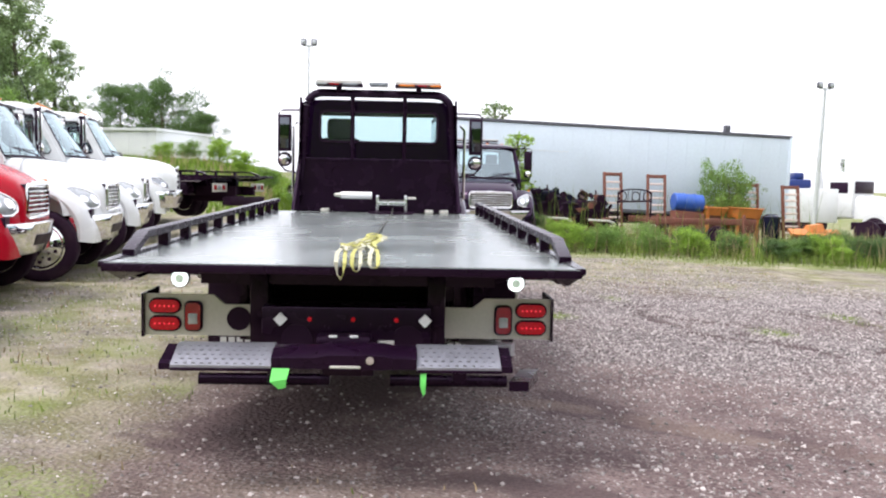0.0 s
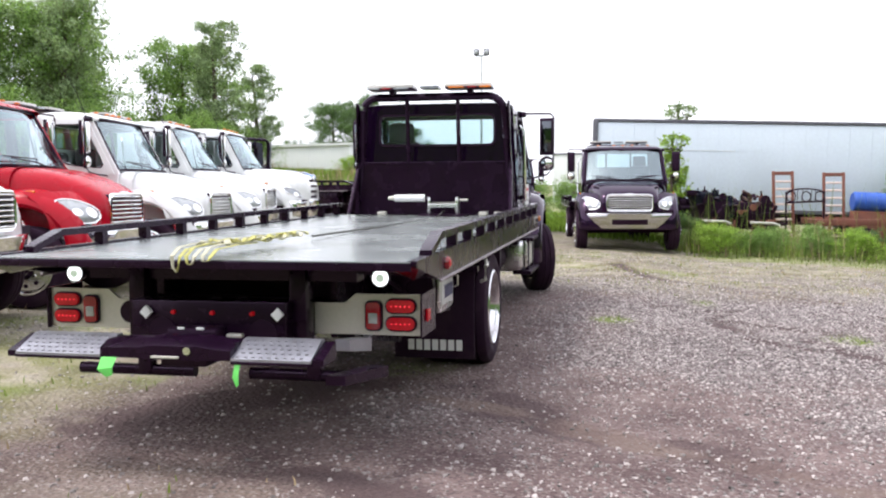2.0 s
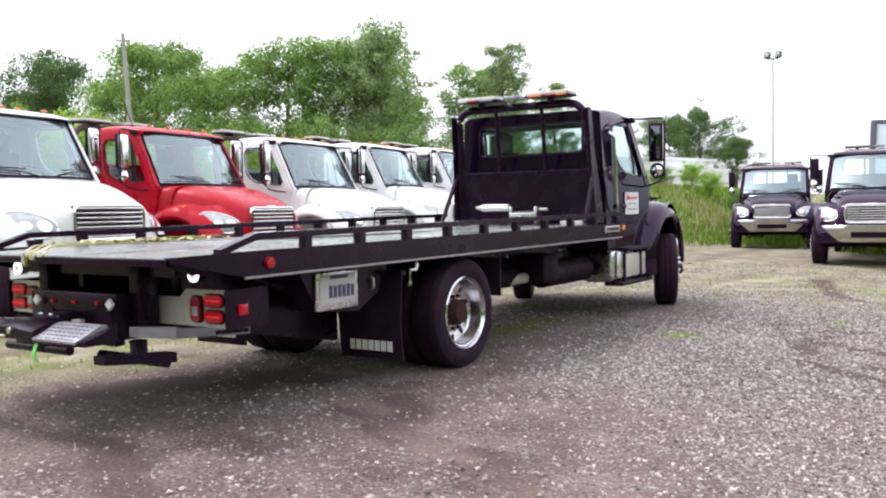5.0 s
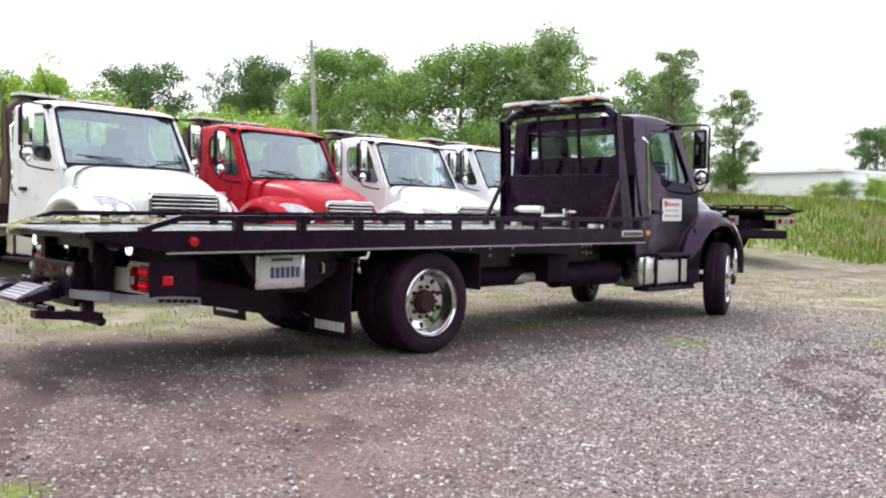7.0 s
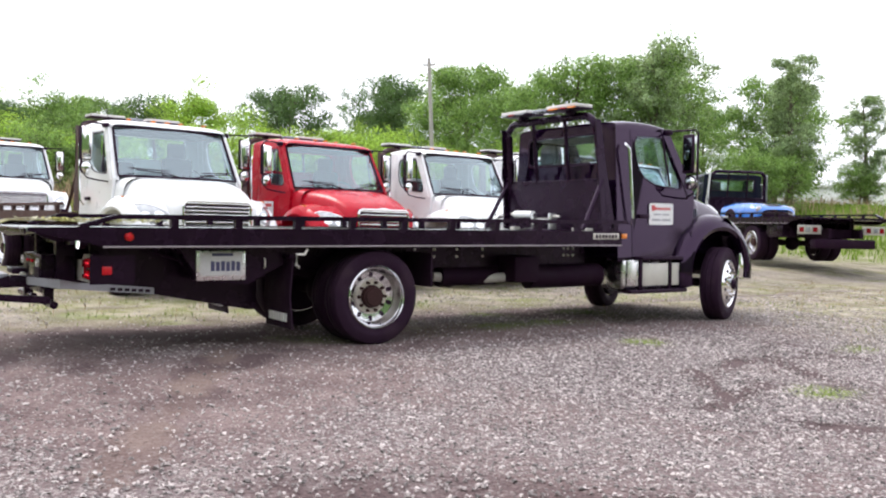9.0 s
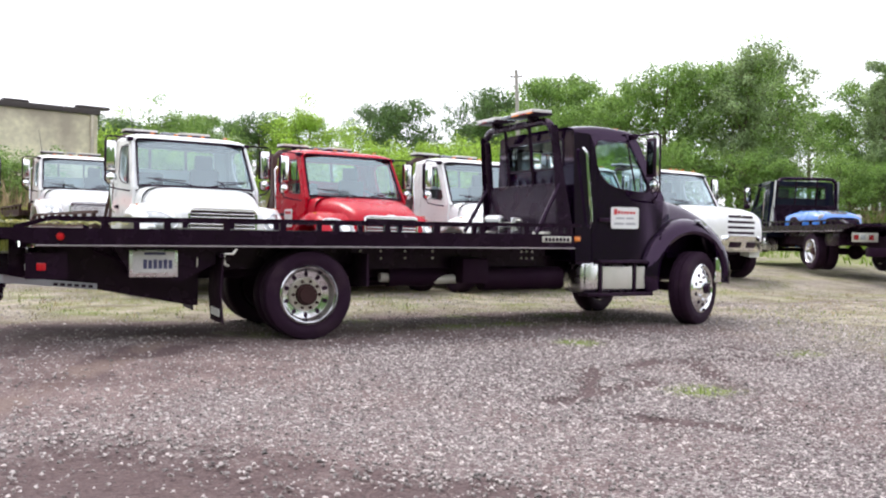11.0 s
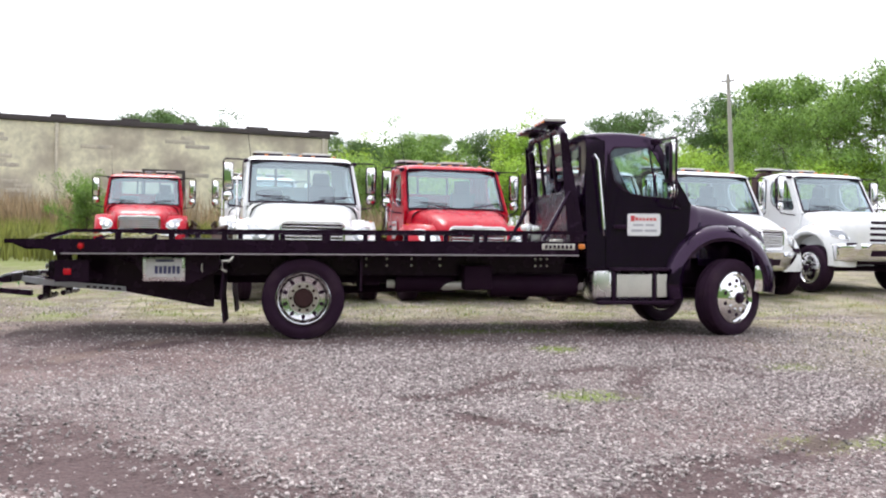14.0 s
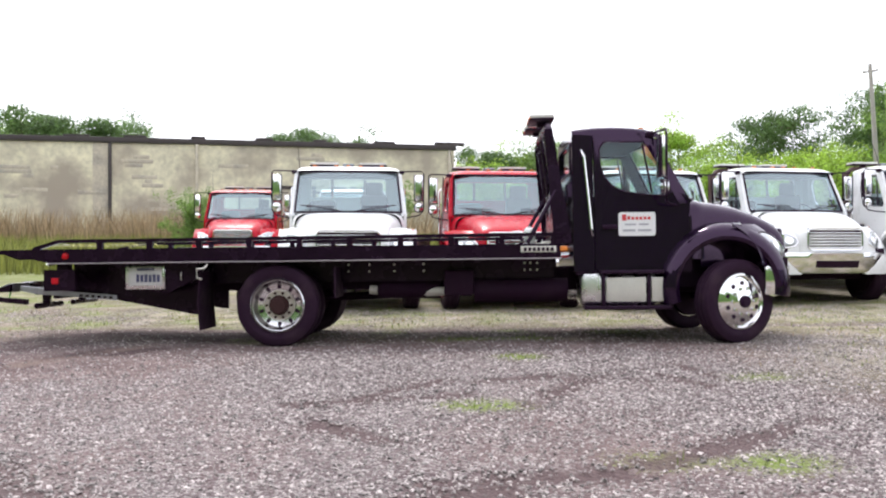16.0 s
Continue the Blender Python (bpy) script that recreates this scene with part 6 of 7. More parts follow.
for x, y, w, h, z in ((9.55, 18.3, 0.27, 0.22, 1.0), (10.44, 18.1, 0.36, 0.28, 0.97)):
    o = thing("orange_hopper", pose(x, y, ground_z(x, y), 0, 2, 5), "worn orange machine hopper in the weeds", "machine", "orange machines")
    part("hopper", L([[(-w * 0.9, -0.35, z), (w * 0.9, -0.35, z), (w * 0.9, 0.35, z), (-w * 0.9, 0.35, z)], [(-w, -0.42, z + h * 0.7), (w, -0.42, z + h * 0.7), (w, 0.42, z + h * 0.7), (-w, 0.42, z + h * 0.7)], [(-w * 1.04, -0.45, z + h), (w * 1.04, -0.45, z + h), (w * 1.04, 0.45, z + h), (-w * 1.04, 0.45, z + h)]], True, True), ORANGE, o)
    part("hopper_rim", T([(-w * 1.05, -0.46, z + h), (w * 1.05, -0.46, z + h), (w * 1.05, 0.46, z + h), (-w * 1.05, 0.46, z + h), (-w * 1.05, -0.46, z + h)], 0.025, seg=6), ORANGE, o)
    part("under_body", B(-w * 0.7, w * 0.8, -0.3, 0.3, 0.55, z, bevel=0.05), RUST if w < 0.4 else FRAME, o, "dark worn machine body")
    part("gear_wheel", R((w * 0.2, -0.36, 0.72), (w * 0.2, -0.30, 0.72), 0.14, seg=16), RUST, o)
    for a in (-w * 0.8, w * 0.8):
        part("leg", B(a - 0.04, a + 0.04, -0.3, -0.22, 0, z), ORANGE, o)
        part("leg", B(a - 0.04, a + 0.04, 0.22, 0.3, 0, z), ORANGE, o)
low = thing("orange_plough", pose(12.2, 17.3, ground_z(12.2, 17.3)), "worn orange implement on short legs in grass", "machine", "orange machines")
part("blade", L([[(-0.7, -0.2 + 0.1 * k, 0.62 + 0.05 * k), (0.75, -0.2 + 0.1 * k, 0.60 + 0.05 * k), (0.75, -0.15 + 0.1 * k, 0.56 + 0.05 * k), (-0.7, -0.15 + 0.1 * k, 0.57 + 0.05 * k)] for k in range(4)], True, True), ORANGE, low)
part("housing", L([[(-0.22, -0.1, 0.66), (0.34, -0.1, 0.66), (0.34, 0.3, 0.66), (-0.22, 0.3, 0.66)], [(-0.12, -0.05, 0.86), (0.22, -0.05, 0.92), (0.22, 0.25, 0.92), (-0.12, 0.25, 0.86)]], True, True), ORANGE, low)
part("arm", B(-0.15, 0.25, 0.05, 0.9, 0.42, 0.60, bevel=0.04), RUST, low)
for a in (-0.6, 0.6):
    part("leg", B(a - 0.03, a + 0.03, -0.05, 0.02, 0, 0.62), RUST, low)
tk = thing("blue_tank", pose(11.05, 17.5, ground_z(11.05, 17.5)), "dark blue steel tank standing in weeds", "tank")
part("shell", R((0, 0, 0), (0, 0, 1.05), 0.25, seg=20), NAVY, tk)
part("lid", R((0, 0, 1.05), (0, 0, 1.13), 0.25, 0.12, seg=20), NAVY, tk)


# ---- white highway tractors far to one side ----
def tractor(x, y, yaw, label):
    t = thing("highway_tractor", pose(x, y, lift(x, y), 0, 0, yaw), label, "truck", "far highway tractors")
    part("hood", L([hood_ring(-0.6, 0.9, 0.9, 2.0, 0.35), hood_ring(0.4, 0.8, 0.9, 1.9, 0.35), hood_ring(1.0, 0.65, 0.9, 1.75, 0.35), hood_ring(1.05, 0.6, 0.9, 1.6, 0.35)], False), WHITE, t)
    part("cab", B(-1.05, 1.05, -2.0, -0.5, 0.9, 2.85, bevel=0.1, seg=3), WHITE, t)
    part("windscreen", B(-0.92, 0.92, -0.52, -0.47, 2.05, 2.6, bevel=0.02), PLASTIC, t, "dark windscreen")
    for s in (1, -1):
        part("side_window", B(*sorted((s * 1.04, s * 1.06)), -1.6, -0.75, 2.05, 2.55, bevel=0.008), PLASTIC, t)
        part("exhaust_pipe", R((s * 1.15, -2.15, 0.8), (s * 1.15, -2.15, 3.7), 0.12, seg=12), ALU, t, "tall exhaust pipe")
        part("wing", R((s * 0.95, 0.5, 0.6), (s * 0.65, 0.5, 0.6), 0.62, seg=20), WHITE, t)
        for y2 in (0.5, -3.2, -4.5):
            part("wheel", R((s * 1.05, y2, 0.5), (s * 0.7, y2, 0.5), 0.5, seg=22), RUBBER, t)
    part("sleeper", B(-1.15, 1.15, -3.4, -2.0, 0.9, 3.1, bevel=0.12, seg=3), WHITE, t)
    part("grille", B(-0.45, 0.45, 1.04, 1.09, 0.95, 1.55, bevel=0.01), CHROME, t)
    part("bumper", B(-1.1, 1.1, 1.0, 1.15, 0.45, 0.8, bevel=0.03), CHROME, t)
    part("chassis", B(-0.45, 0.45, -5.2, -3.2, 0.6, 0.9), FRAME, t)
    return t


tractor(22.4, 32.8, -143, "white highway tractor with tall exhaust pipes")
tractor(24.2, 27.0, -125, "white highway tractor parked beside another")
sp = thing("crane_unit", pose(18.6, 32.5, lift(18, 32)), "blue and white equipment body behind the trailer", "machine")
part("white_body", B(-1.6, 1.5, -0.9, 0.9, 0.6, 2.1, bevel=0.05), WHITE, sp)
part("blue_gear", B(-0.7, 0.4, -0.6, 0.6, 2.1, 2.5, bevel=0.1), DEEPBLUE, sp)
part("blue_gear", B(-0.3, 0.1, -0.5, 0.5, 2.45, 2.8, bevel=0.1), DEEPBLUE, sp)
part("blue_drum", R((-1.2, -0.4, 2.6), (-1.2, 0.4, 2.6), 0.36, seg=16), DEEPBLUE, sp)


# ---- trees ----
def tree_meshes(seed, h, spread, leaf, count, shape):
    """Trunk-and-limb mesh and leaf-crown mesh of one kind of tree."""
    r = random.Random(seed)
    wood, tips = bmesh.new(), []
    lean = (r.uniform(-0.05, 0.05) * h, r.uniform(-0.05, 0.05) * h)
    trunk = [(lean[0] * t * t, lean[1] * t * t, h * 0.92 * t) for t in (0, 0.15, 0.35, 0.6, 0.8, 1.0)]
    tube(wood, trunk, [0.024 * h * (1 - 0.9 * t) + 0.01 for t in (0, 0.15, 0.35, 0.6, 0.8, 1.0)], 8)
    n = 30
    for k in range(n):
        t = (0.05 if shape == "tall" else 0.12) + (0.91 if shape == "tall" else 0.84) * (k + r.random() * 0.6) / n
        base = Vector((lean[0] * t * t, lean[1] * t * t, h * 0.92 * t))
        a = k * 2.4 + r.uniform(-0.6, 0.6)
        bulk = math.sin(math.pi * min(1, 0.18 + t * 0.78)) ** 0.7
        reach = spread * (0.25 + 0.85 * bulk) * r.uniform(0.5, 1.2)
        rise = r.uniform(0.6, 1.3) if shape == "tall" else r.uniform(0.1, 0.8)
        d = Vector((math.cos(a), math.sin(a), rise)).normalized()
        p1 = base + d * reach * 0.55 + Vector((0, 0, r.uniform(-0.1, 0.2)))
        p2 = base + d * reach + Vector((r.uniform(-0.2, 0.2), r.uniform(-0.2, 0.2), 0.1 * reach))
        tube(wood, [base, p1, p2], [0.007 * h * (1 - t) + 0.012, 0.012, 0.005], 5)
        full = r.choice((0.4, 1.0, 1.0, 1.3))
        for q, w in ((p1, 0.8 * full), (p1.lerp(p2, 0.5), full), (p2, full)):
            tips.append((q, w, reach))
        for j in range(5):
            q = p1.lerp(p2, r.uniform(0.0, 1.0)) + Vector((r.uniform(-1, 1), r.uniform(-1, 1), r.uniform(-0.5, 0.8))) * reach * 0.42
            tube(wood, [p1, q], [0.009, 0.004], 4)
            tips.append((q, full, reach))
    tips.append((Vector(trunk[-1]), 0.8, spread * 0.5))
    g = np.random.default_rng(seed)
    wgt = np.array([w for _, w, _ in tips])
    idx = g.choice(len(tips), count, p=wgt / wgt.sum())
    cen = np.array([tuple(tips[i][0]) for i in idx])
    ball = g.normal(0, 1, (count, 3))
    ball /= np.linalg.norm(ball, axis=1)[:, None]
    rad = (0.24 if shape == "tall" else 0.245) * spread * g.random((count, 1)) ** 0.45 * g.uniform(0.7, 1.25, (len(tips), 1))[idx]
    c = cen + ball * rad * np.array([1, 1, 0.75])
    c[:, 2] = np.maximum(c[:, 2], 0.05 * h)
    size = leaf * g.uniform(0.6, 1.4, (count, 1))
    face = ball * 0.9 + np.array([0, 0, 0.45]) + 0.45 * g.normal(0, 1, (count, 3))
    face /= np.linalg.norm(face, axis=1)[:, None]
    u = np.cross(face, g.normal(0, 1, (count, 3)))
    u /= np.linalg.norm(u, axis=1)[:, None]
    v = np.cross(face, u)
    verts = np.stack([c - u * size, c + v * size * 0.55, c + u * size, c - v * size * 0.55], 1).reshape(-1, 3)
    crown = bpy.data.meshes.new("crown")
    crown.from_pydata(verts.tolist(), [], (np.arange(count * 4).reshape(-1, 4)).tolist())
    wm = bpy.data.meshes.new("trunk")
    wood.to_mesh(wm)
    wood.free()
    wm.materials.append(BARK)
    return wm, crown


KINDS = {"poplar": tree_meshes(1, 8.0, 1.75, 0.062, 17000, "tall"), "poplar2": tree_meshes(2, 8.0, 2.1, 0.062, 19000, "tall"), "broad": tree_meshes(3, 8.0, 3.0, 0.072, 26000, "broad"),
         "broad2": tree_meshes(4, 8.0, 3.3, 0.072, 28000, "broad"), "bush": tree_meshes(5, 3.0, 1.7, 0.052, 12000, "broad"), "sapling": tree_meshes(6, 3.4, 0.55, 0.045, 2800, "tall")}


def tree(kind, x, y, height, turn, tint, label, z=None, name="tree", slim=1.0):
    wm, crown = KINDS[kind]
    base = {"bush": 3.0, "sapling": 3.4}.get(kind, 8.0)
    t = new(name)
    s = height / base
    t.matrix_basis = Matrix.Translation((x, y, (ground_z(x, y) if z is None else z) - 0.05)) @ Euler((0, 0, radians(turn))).to_matrix().to_4x4() @ Matrix.Diagonal((s * slim, s * slim, s, 1))
    tagged(t, label, name, "background trees" if name == "tree" else "bushes")
    a, b = new("trunk", wm), new("crown", crown)
    a.parent = b.parent = t
    if not crown.materials:
        crown.materials.append(LEAVES[0])
    b.material_slots[0].link = "OBJECT"
    b.material_slots[0].material = LEAVES[tint]
    return t


TREES = [("poplar", -13.5, 27.3, 6.2, 10, 3), ("poplar", -14.6, 34.5, 5.4, 70, 3), ("poplar2", -19.1, 25.4, 7.3, 40, 3), ("broad", -16.3, 30.2, 5.8, 80, 0), ("broad2", -20.6, 26.2, 6.8, 120, 0),
         ("broad", -23.2, 24.6, 7.2, 200, 0), ("poplar2", -22.0, 30.0, 7.8, 260, 3), ("broad2", -27.0, 24.0, 6.2, 310, 0), ("broad", -31.5, 24.4, 8.0, 20, 0), ("broad2", -36.0, 26.0, 6.2, 70, 0),
         ("broad", -45.7, 28.0, 8.7, 170, 1), ("broad2", -50.0, 29.5, 6.6, 220, 0), ("broad", -55.8, 25.0, 9.5, 270, 1), ("broad2", -52.0, 17.0, 8.5, 95, 2), ("broad", -50.0, 3.6, 7.5, 140, 1), ("broad2", -51.0, 8.7, 7.9, 40, 0), ("broad2", -52.0, 6.0, 6.4, 10, 0),
         ("broad2", -58.0, 7.0, 7.8, 60, 2), ("broad", -77.0, -12.0, 11.4, 240, 1), ("broad2", -74.0, -4.5, 8.3, 30, 0), ("broad2", -67.0, -29.0, 10.8, 290, 0), ("broad", -61.0, -33.0, 11.4, 340, 0),
         ("broad", -64.0, 12.0, 7.6, 15, 0), ("broad", -22.3, 72.0, 6.9, 5, 1), ("broad2", -18.3, 69.5, 7.0, 50, 1), ("broad", -14.6, 67.0, 4.6, 110, 1),
         ("broad", -55.0, -9.6, 9.7, 33, 1), ("broad2", -55.0, -5.2, 8.4, 133, 1), ("broad", -57.0, 14.5, 9.0, 233, 1), ("broad2", -56.0, 9.6, 7.4, 83, 1), ("broad", -56.0, -29.5, 11.2, 183, 1), ("broad2", -56.0, -24.4, 10.2, 283, 1), ("broad", -26.0, 37.0, 6.0, 66, 0), ("broad2", -42.0, 22.0, 5.4, 210, 2), ("broad2", -39.0, 17.0, 5.0, 250, 2)]
for k, x, y, h, a, c in TREES:
    tree(k, x, y, h, a, c, ("slender poplar-like tree with grey-green leaves" if "pop" in k else "dense broadleaf tree in full summer leaf") + " in the tree line")
BUSHES = [("bush", -22.5, 21.5, 3.2, 0, 2), ("bush", -25.5, 20.0, 3.0, 50, 2), ("bush", -19.5, 23.5, 3.0, 100, 0), ("bush", -29, 18, 3.6, 150, 2), ("bush", -33, 15, 3.8, 200, 2), ("bush", -36, 11, 3.9, 250, 2),
          ("bush", -38.5, 7, 3.9, 300, 2), ("bush", -40, 4.5, 4.0, 20, 2), ("bush", -16.5, 24.3, 2.6, 60, 0), ("bush", -13.0, 24.8, 2.2, 100, 0), ("bush", -31, 20.5, 4.0, 100, 2), ("bush", -44, 3.5, 5.0, 80, 2),
          ("bush", -33.0, -2.2, 3.0, 10, 0), ("bush", -33.0, 4.0, 3.6, 130, 0),
          ("bush", -3.6, 31.5, 0.88, 0, 2), ("bush", -4.7, 31, 0.92, 70, 0), ("bush", -5.8, 30.5, 0.95, 140, 2), ("bush", -6.9, 31.5, 1.02, 170, 2), ("bush", -8.1, 31, 0.88, 220, 0), ("bush", -9.4, 32, 0.82, 250, 2), ("bush", -1.4, 33, 1.6, 210, 0), ("bush", 0.6, 30, 1.7, 280, 0), ("bush", 2.2, 40, 2.2, 20, 0),
          ("bush", -12, 40, 1.2, 110, 2), ("bush", 4.1, 16.3, 0.8, 30, 1), ("bush", -3.0, 29.5, 1.3, 45, 0), ("bush", -13.2, 26.8, 2.0, 15, 0), ("bush", -14.6, 34.0, 1.8, 75, 0), ("bush", -17.6, 25.4, 2.2, 135, 1), ("bush", -15.4, 28.6, 2.4, 195, 1)]
for k, x, y, h, a, c in BUSHES:
    tree(k, x, y, h, a, c, "leafy wild bush growing at the yard's edge", name="bush")
tree("sapling", 3.68, 17.2, 3.15, 20, 2, "slim young tree growing beside the black truck")
tree("bush", 10.35, 18.9, 2.2, 60, 0, "rounded green shrub growing among the machinery", name="bush", slim=0.62)
tree("bush", -17.0, -6.25, 2.2, 80, 0, "leafy tall shrub standing before the old wall", name="bush", slim=0.6)
rw = random.Random(77)
for k in range(26):
    x = 3.6 + 0.44 * k + rw.uniform(-0.15, 0.15)
    tree("bush", x, rw.uniform(14.2, 16.6), rw.uniform(0.38, 0.72), rw.uniform(0, 360), rw.choice((0, 2, 0, 1)), "low leafy weed bush growing along the yard's edge", name="bush", slim=1.25)
tree("sapling", 4.9, 33.5, 5.6, 20, 3, "slim tree showing above the box trailer")
tree("sapling", 4.0, 17.4, 2.3, 120, 2, "slim young tree growing beside the black truck")


# unseen tall backdrop on the open side, added so glossy paint reflects dark
wv, wf = [], []
for k in range(121):
    a = radians(-128 + 169 * k / 120)
    for j, (dr, dz) in enumerate(((0, -0.3), (-1.2, 0.35), (-0.4, 0.75), (1.5, 1.0), (4.0, 0.9))):
        r = 46 + 3 * noise.noise((k * 0.21, j * 0.5, 3.0)) + dr
        h = 15.0 + 4.0 * noise.noise((k * 0.13, 0.0, 8.0)) + 1.2 * noise.noise((k * 0.7, j * 0.9, 1.0))
        wv.append((2 + r * math.cos(a), r * math.sin(a), h * dz))
    if k:
        for j in range(4):
            b = (k - 1) * 5 + j
            wf.append((b, b + 5, b + 6, b + 1))
wm = bpy.data.meshes.new("backdrop")
wm.from_pydata(wv, [], wf)
wm.materials.append(LEAVES[1])
tagged(new("backdrop", wm), "unseen dark green backdrop added to darken reflections on the open side", "woods", kind="structure")


# ---- grass, weeds and gravel ----
def blades(name, label, material, spots, rng, hmin, hmax, width, per=1):
    """One mesh of tapering bent blades at the given (x, y) spots."""
    n = len(spots)
    xy = np.array(spots)
    z = np.array([ground_z(x, y) for x, y in spots])
    h = rng.uniform(hmin, hmax, n)
    a = rng.uniform(0, 2 * math.pi, n)
    bend = h * rng.uniform(0.05, 0.45, n)
    dx, dy = np.cos(a), np.sin(a)
    b2 = rng.uniform(0, 2 * math.pi, n)
    w = width * rng.uniform(0.6, 1.4, n)
    p0 = np.stack([xy[:, 0] - dx * w, xy[:, 1] - dy * w, z - 0.01], 1)
    p1 = np.stack([xy[:, 0] + dx * w, xy[:, 1] + dy * w, z - 0.01], 1)
    mx, my = xy[:, 0] + np.cos(b2) * bend * 0.35, xy[:, 1] + np.sin(b2) * bend * 0.35
    p2 = np.stack([mx + dx * w * 0.7, my + dy * w * 0.7, z + h * 0.6], 1)
    p3 = np.stack([mx - dx * w * 0.7, my - dy * w * 0.7, z + h * 0.6], 1)
    p4 = np.stack([xy[:, 0] + np.cos(b2) * bend, xy[:, 1] + np.sin(b2) * bend, z + h], 1)
    v = np.stack([p0, p1, p2, p3, p4], 1).reshape(-1, 3)
    i = np.arange(n) * 5
    faces = np.stack([i, i + 1, i + 2, i + 3], 1).tolist() + np.stack([i + 3, i + 2, i + 4], 1).tolist()
    me = bpy.data.meshes.new(name)
    me.from_pydata(v.tolist(), [], faces)
    me.materials.append(material)
    return tagged(new(name, me), label, "grass", kind="stuff")


rng = np.random.default_rng(11)


def scatter(n, x0, x1, y0, y1, ok):
    out = []
    pts = rng.uniform((x0, y0), (x1, y1), (n, 2))
    for x, y in pts:
        if rng.random() < ok(x, y):
            out.append((x, y))
    return out


blades("short_grass", "short green turf in patches", GRASS, scatter(60000, -6, 9, -7, 14, lambda x, y: max(0, green_at(x, y) - 0.42) * 1.2), rng, 0.02, 0.07, 0.004)
def clump(x, y, f=0.9, seed=3.0):
    return max(0.0, min(1.0, 0.45 + 1.6 * noise.noise((x * f, y * f, seed))))


def verge(x, y):
    return min(1, max(0, (y - 13.0 + 0.25 * max(0, x - 6) + 0.6 * noise.noise((x * 0.8, y * 0.8, 12.0))) * 0.45))


blades("tall_weeds", "low green weeds along the yard's edge", WEED, scatter(30000, 3.4, 22, 12.4, 20.5, lambda x, y: verge(x, y) * (0.35 + 0.65 * clump(x, y))), rng, 0.10, 0.38, 0.0065)
blades("weed_clumps", "taller weed clumps around the scrap", LEAVES[2], scatter(7000, 3.4, 20, 14.6, 20.0, lambda x, y: clump(x, y, 1.1, 8.0) ** 1.5), rng, 0.25, 0.75, 0.007)
blades("seed_stalks", "tall dry seed stalks standing among weeds", STRAW, scatter(2400, 3.6, 18, 13.8, 19.0, lambda x, y: 0.15 + clump(x, y, 0.8, 21.0)), rng, 0.35, 1.05, 0.006)
blades("seed_heads", "thin green seed stems reaching above the scrap", WEED, scatter(420, 3.8, 12, 15.2, 18.2, lambda x, y: clump(x, y, 0.7, 31.0)), rng, 1.1, 2.0, 0.008)
blades("meadow_grass", "rough green meadow grass behind the parked trucks", MEADOW, scatter(120000, -24, 3.5, 15, 46, lambda x, y: (min(1, max(0, y - 19.6) * 0.4) if x < -3 else min(1, max(0, y - (21.6 if x < 1.2 else 17.2)) * 0.4)) * (24 / (10 + y))), rng, 0.08, 0.30, 0.022)
blades("wall_weeds", "overgrown olive weeds before the old wall", OLIVE, scatter(48000, -33, -15, -26, 12, lambda x, y: 1.0 if x < -17 else 0.4), rng, 0.35, 1.2, 0.026)
blades("dry_weeds", "dry reddish weeds before the old wall", STRAW, scatter(26000, -37.5, -26.0, -26, 8, lambda x, y: max(0, 0.75 + noise.noise((x * 0.2, y * 0.2, 2.0))) if y < -8 else 0.25), rng, 0.9, 2.4, 0.026)
blades("field_weeds", "pinkish dry grass beyond the dark truck", STRAW, scatter(16000, -24, -4, 21.5, 32, lambda x, y: max(0, 0.2 + noise.noise((x * 0.25, y * 0.25, 6.0)))), rng, 0.25, 0.6, 0.012)


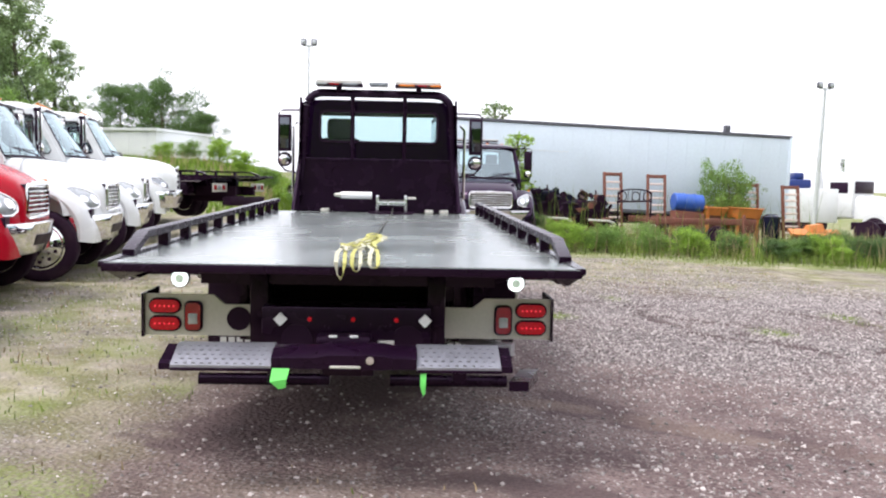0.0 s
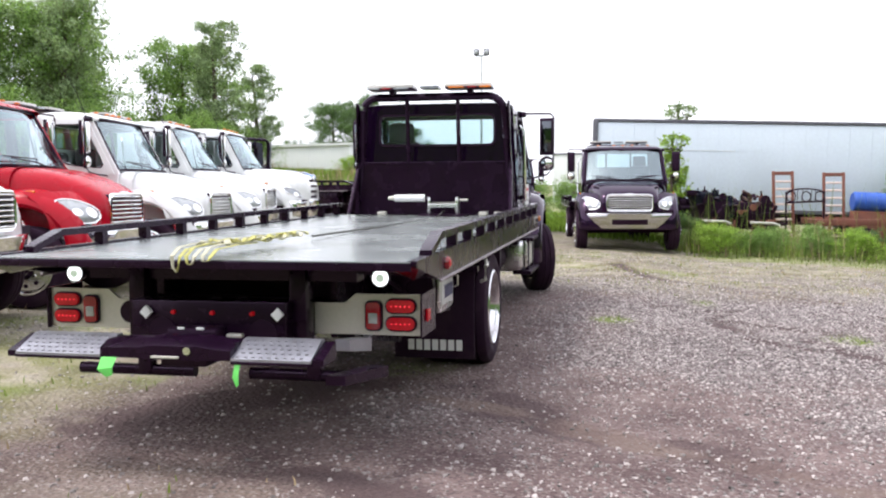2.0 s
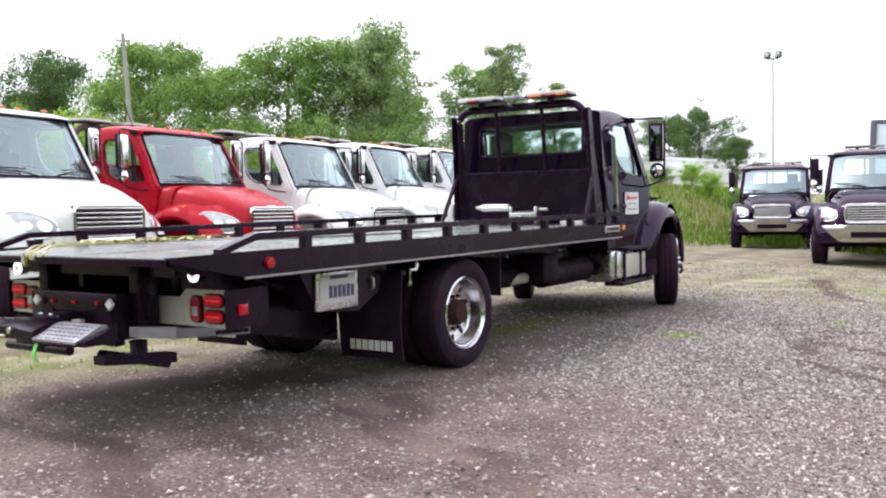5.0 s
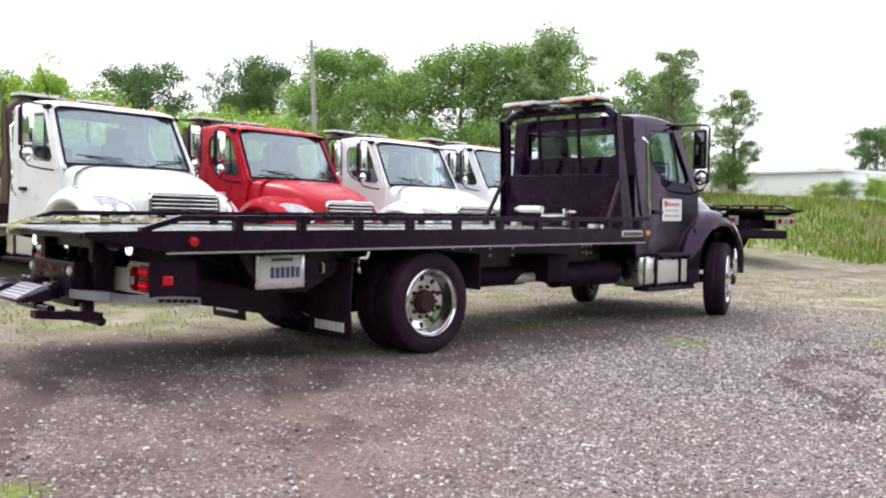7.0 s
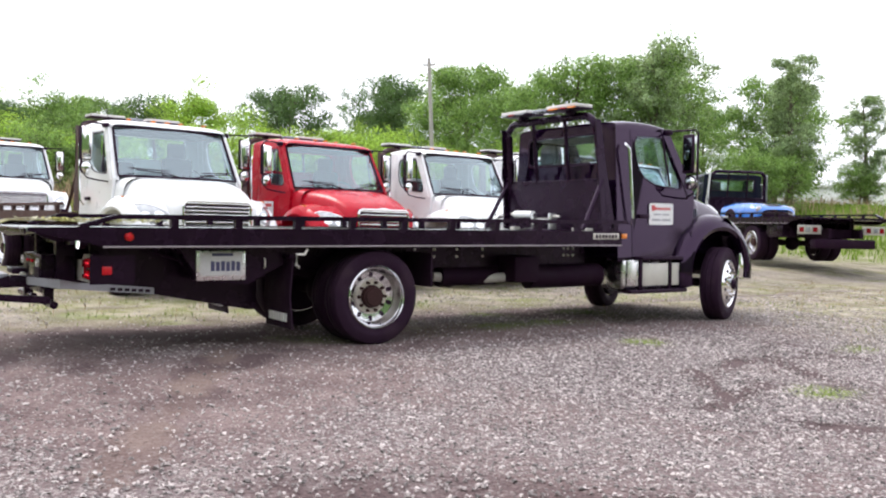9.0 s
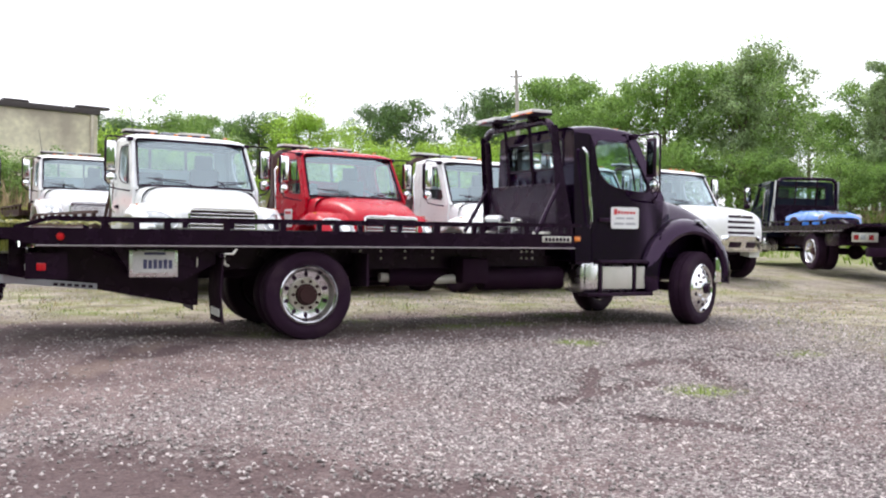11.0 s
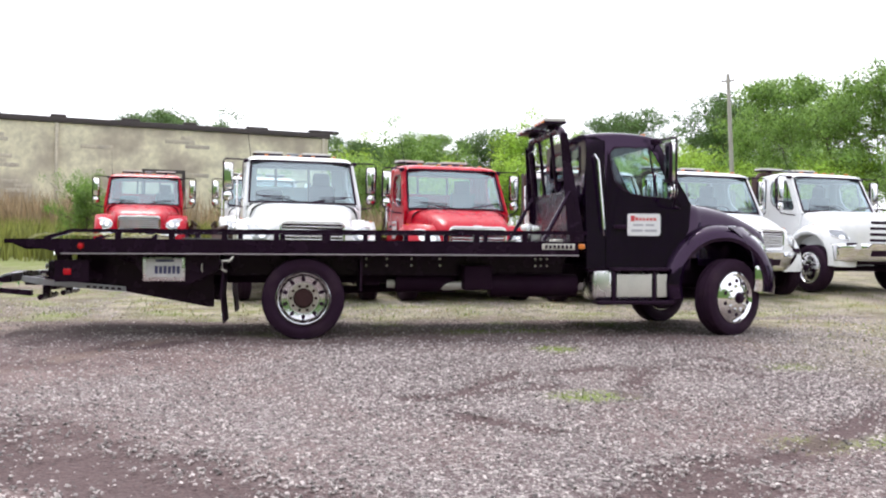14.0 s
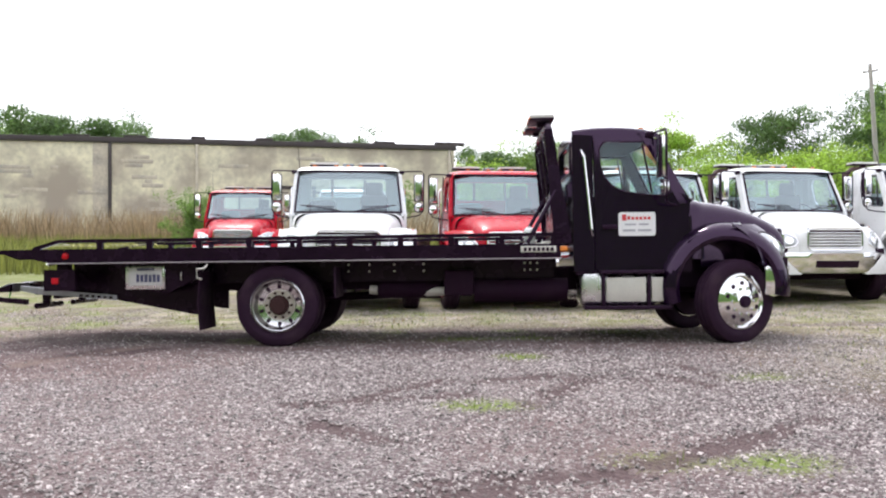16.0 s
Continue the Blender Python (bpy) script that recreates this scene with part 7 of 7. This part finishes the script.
def pebbles(n, seed, low=(-4.2, -8.0), high=(9.8, 8.5), size=0.0055, name="gravel"):
    """One mesh of small irregular stones, strewn over the yard."""
    g = np.random.default_rng(seed)
    xy = g.uniform(low, high, (n, 2))
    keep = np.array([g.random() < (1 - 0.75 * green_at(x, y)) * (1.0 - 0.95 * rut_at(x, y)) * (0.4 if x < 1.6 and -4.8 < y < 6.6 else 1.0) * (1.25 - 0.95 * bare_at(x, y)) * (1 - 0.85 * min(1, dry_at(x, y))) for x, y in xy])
    xy = xy[keep]
    n = len(xy)
    z = np.array([ground_z(x, y) for x, y in xy])
    s = size + 0.011 * g.random(n) ** 2.3
    base = np.array([(1, 0, 0), (-0.5, 0.87, 0), (-0.5, -0.87, 0), (0.35, 0.5, 0.75), (-0.6, 0.1, 0.7), (0.3, -0.5, 0.8)])
    tri = np.array([(0, 1, 3), (1, 4, 3), (1, 2, 4), (2, 5, 4), (2, 0, 5), (0, 3, 5), (3, 4, 5)])
    p = base[None] + g.uniform(-0.25, 0.25, (n, 6, 3))
    a = g.uniform(0, 2 * math.pi, n)
    ca, sa = np.cos(a)[:, None], np.sin(a)[:, None]
    st = g.uniform(0.65, 1.3, (n, 1))
    px, py = p[:, :, 0] * st, p[:, :, 1]
    q = np.stack([ca * px - sa * py, sa * px + ca * py, p[:, :, 2] * 0.85 - 0.1], 2) * s[:, None, None] * 1.25
    q += np.stack([xy[:, 0], xy[:, 1], z], 1)[:, None, :]
    f = (np.arange(n)[:, None, None] * 6 + tri[None]).reshape(-1, 3)
    me = bpy.data.meshes.new(name)
    me.from_pydata(q.reshape(-1, 3).tolist(), [], f.tolist())
    me.materials.append(STONE)
    return tagged(new(name, me), "loose grey and brown gravel stones on the yard", "gravel", kind="stuff")


pebbles(250000, 5)
pebbles(9000, 6, (-1.0, 8.5), (8.0, 13.0), 0.008, "coarse_gravel")
blades("dry_tufts", "short yellowed grass on worn ground", STRAW, scatter(13000, -5.5, 8, -8, 13, lambda x, y: dry_at(x, y) * clump(x, y, 1.2, 40.0)), rng, 0.02, 0.07, 0.005)
blades("thin_turf", "thin green grass on worn ground", GRASS, scatter(14000, -5.5, 8, -8, 13, lambda x, y: dry_at(x, y) * clump(x, y, 1.0, 44.0)), rng, 0.02, 0.06, 0.005)
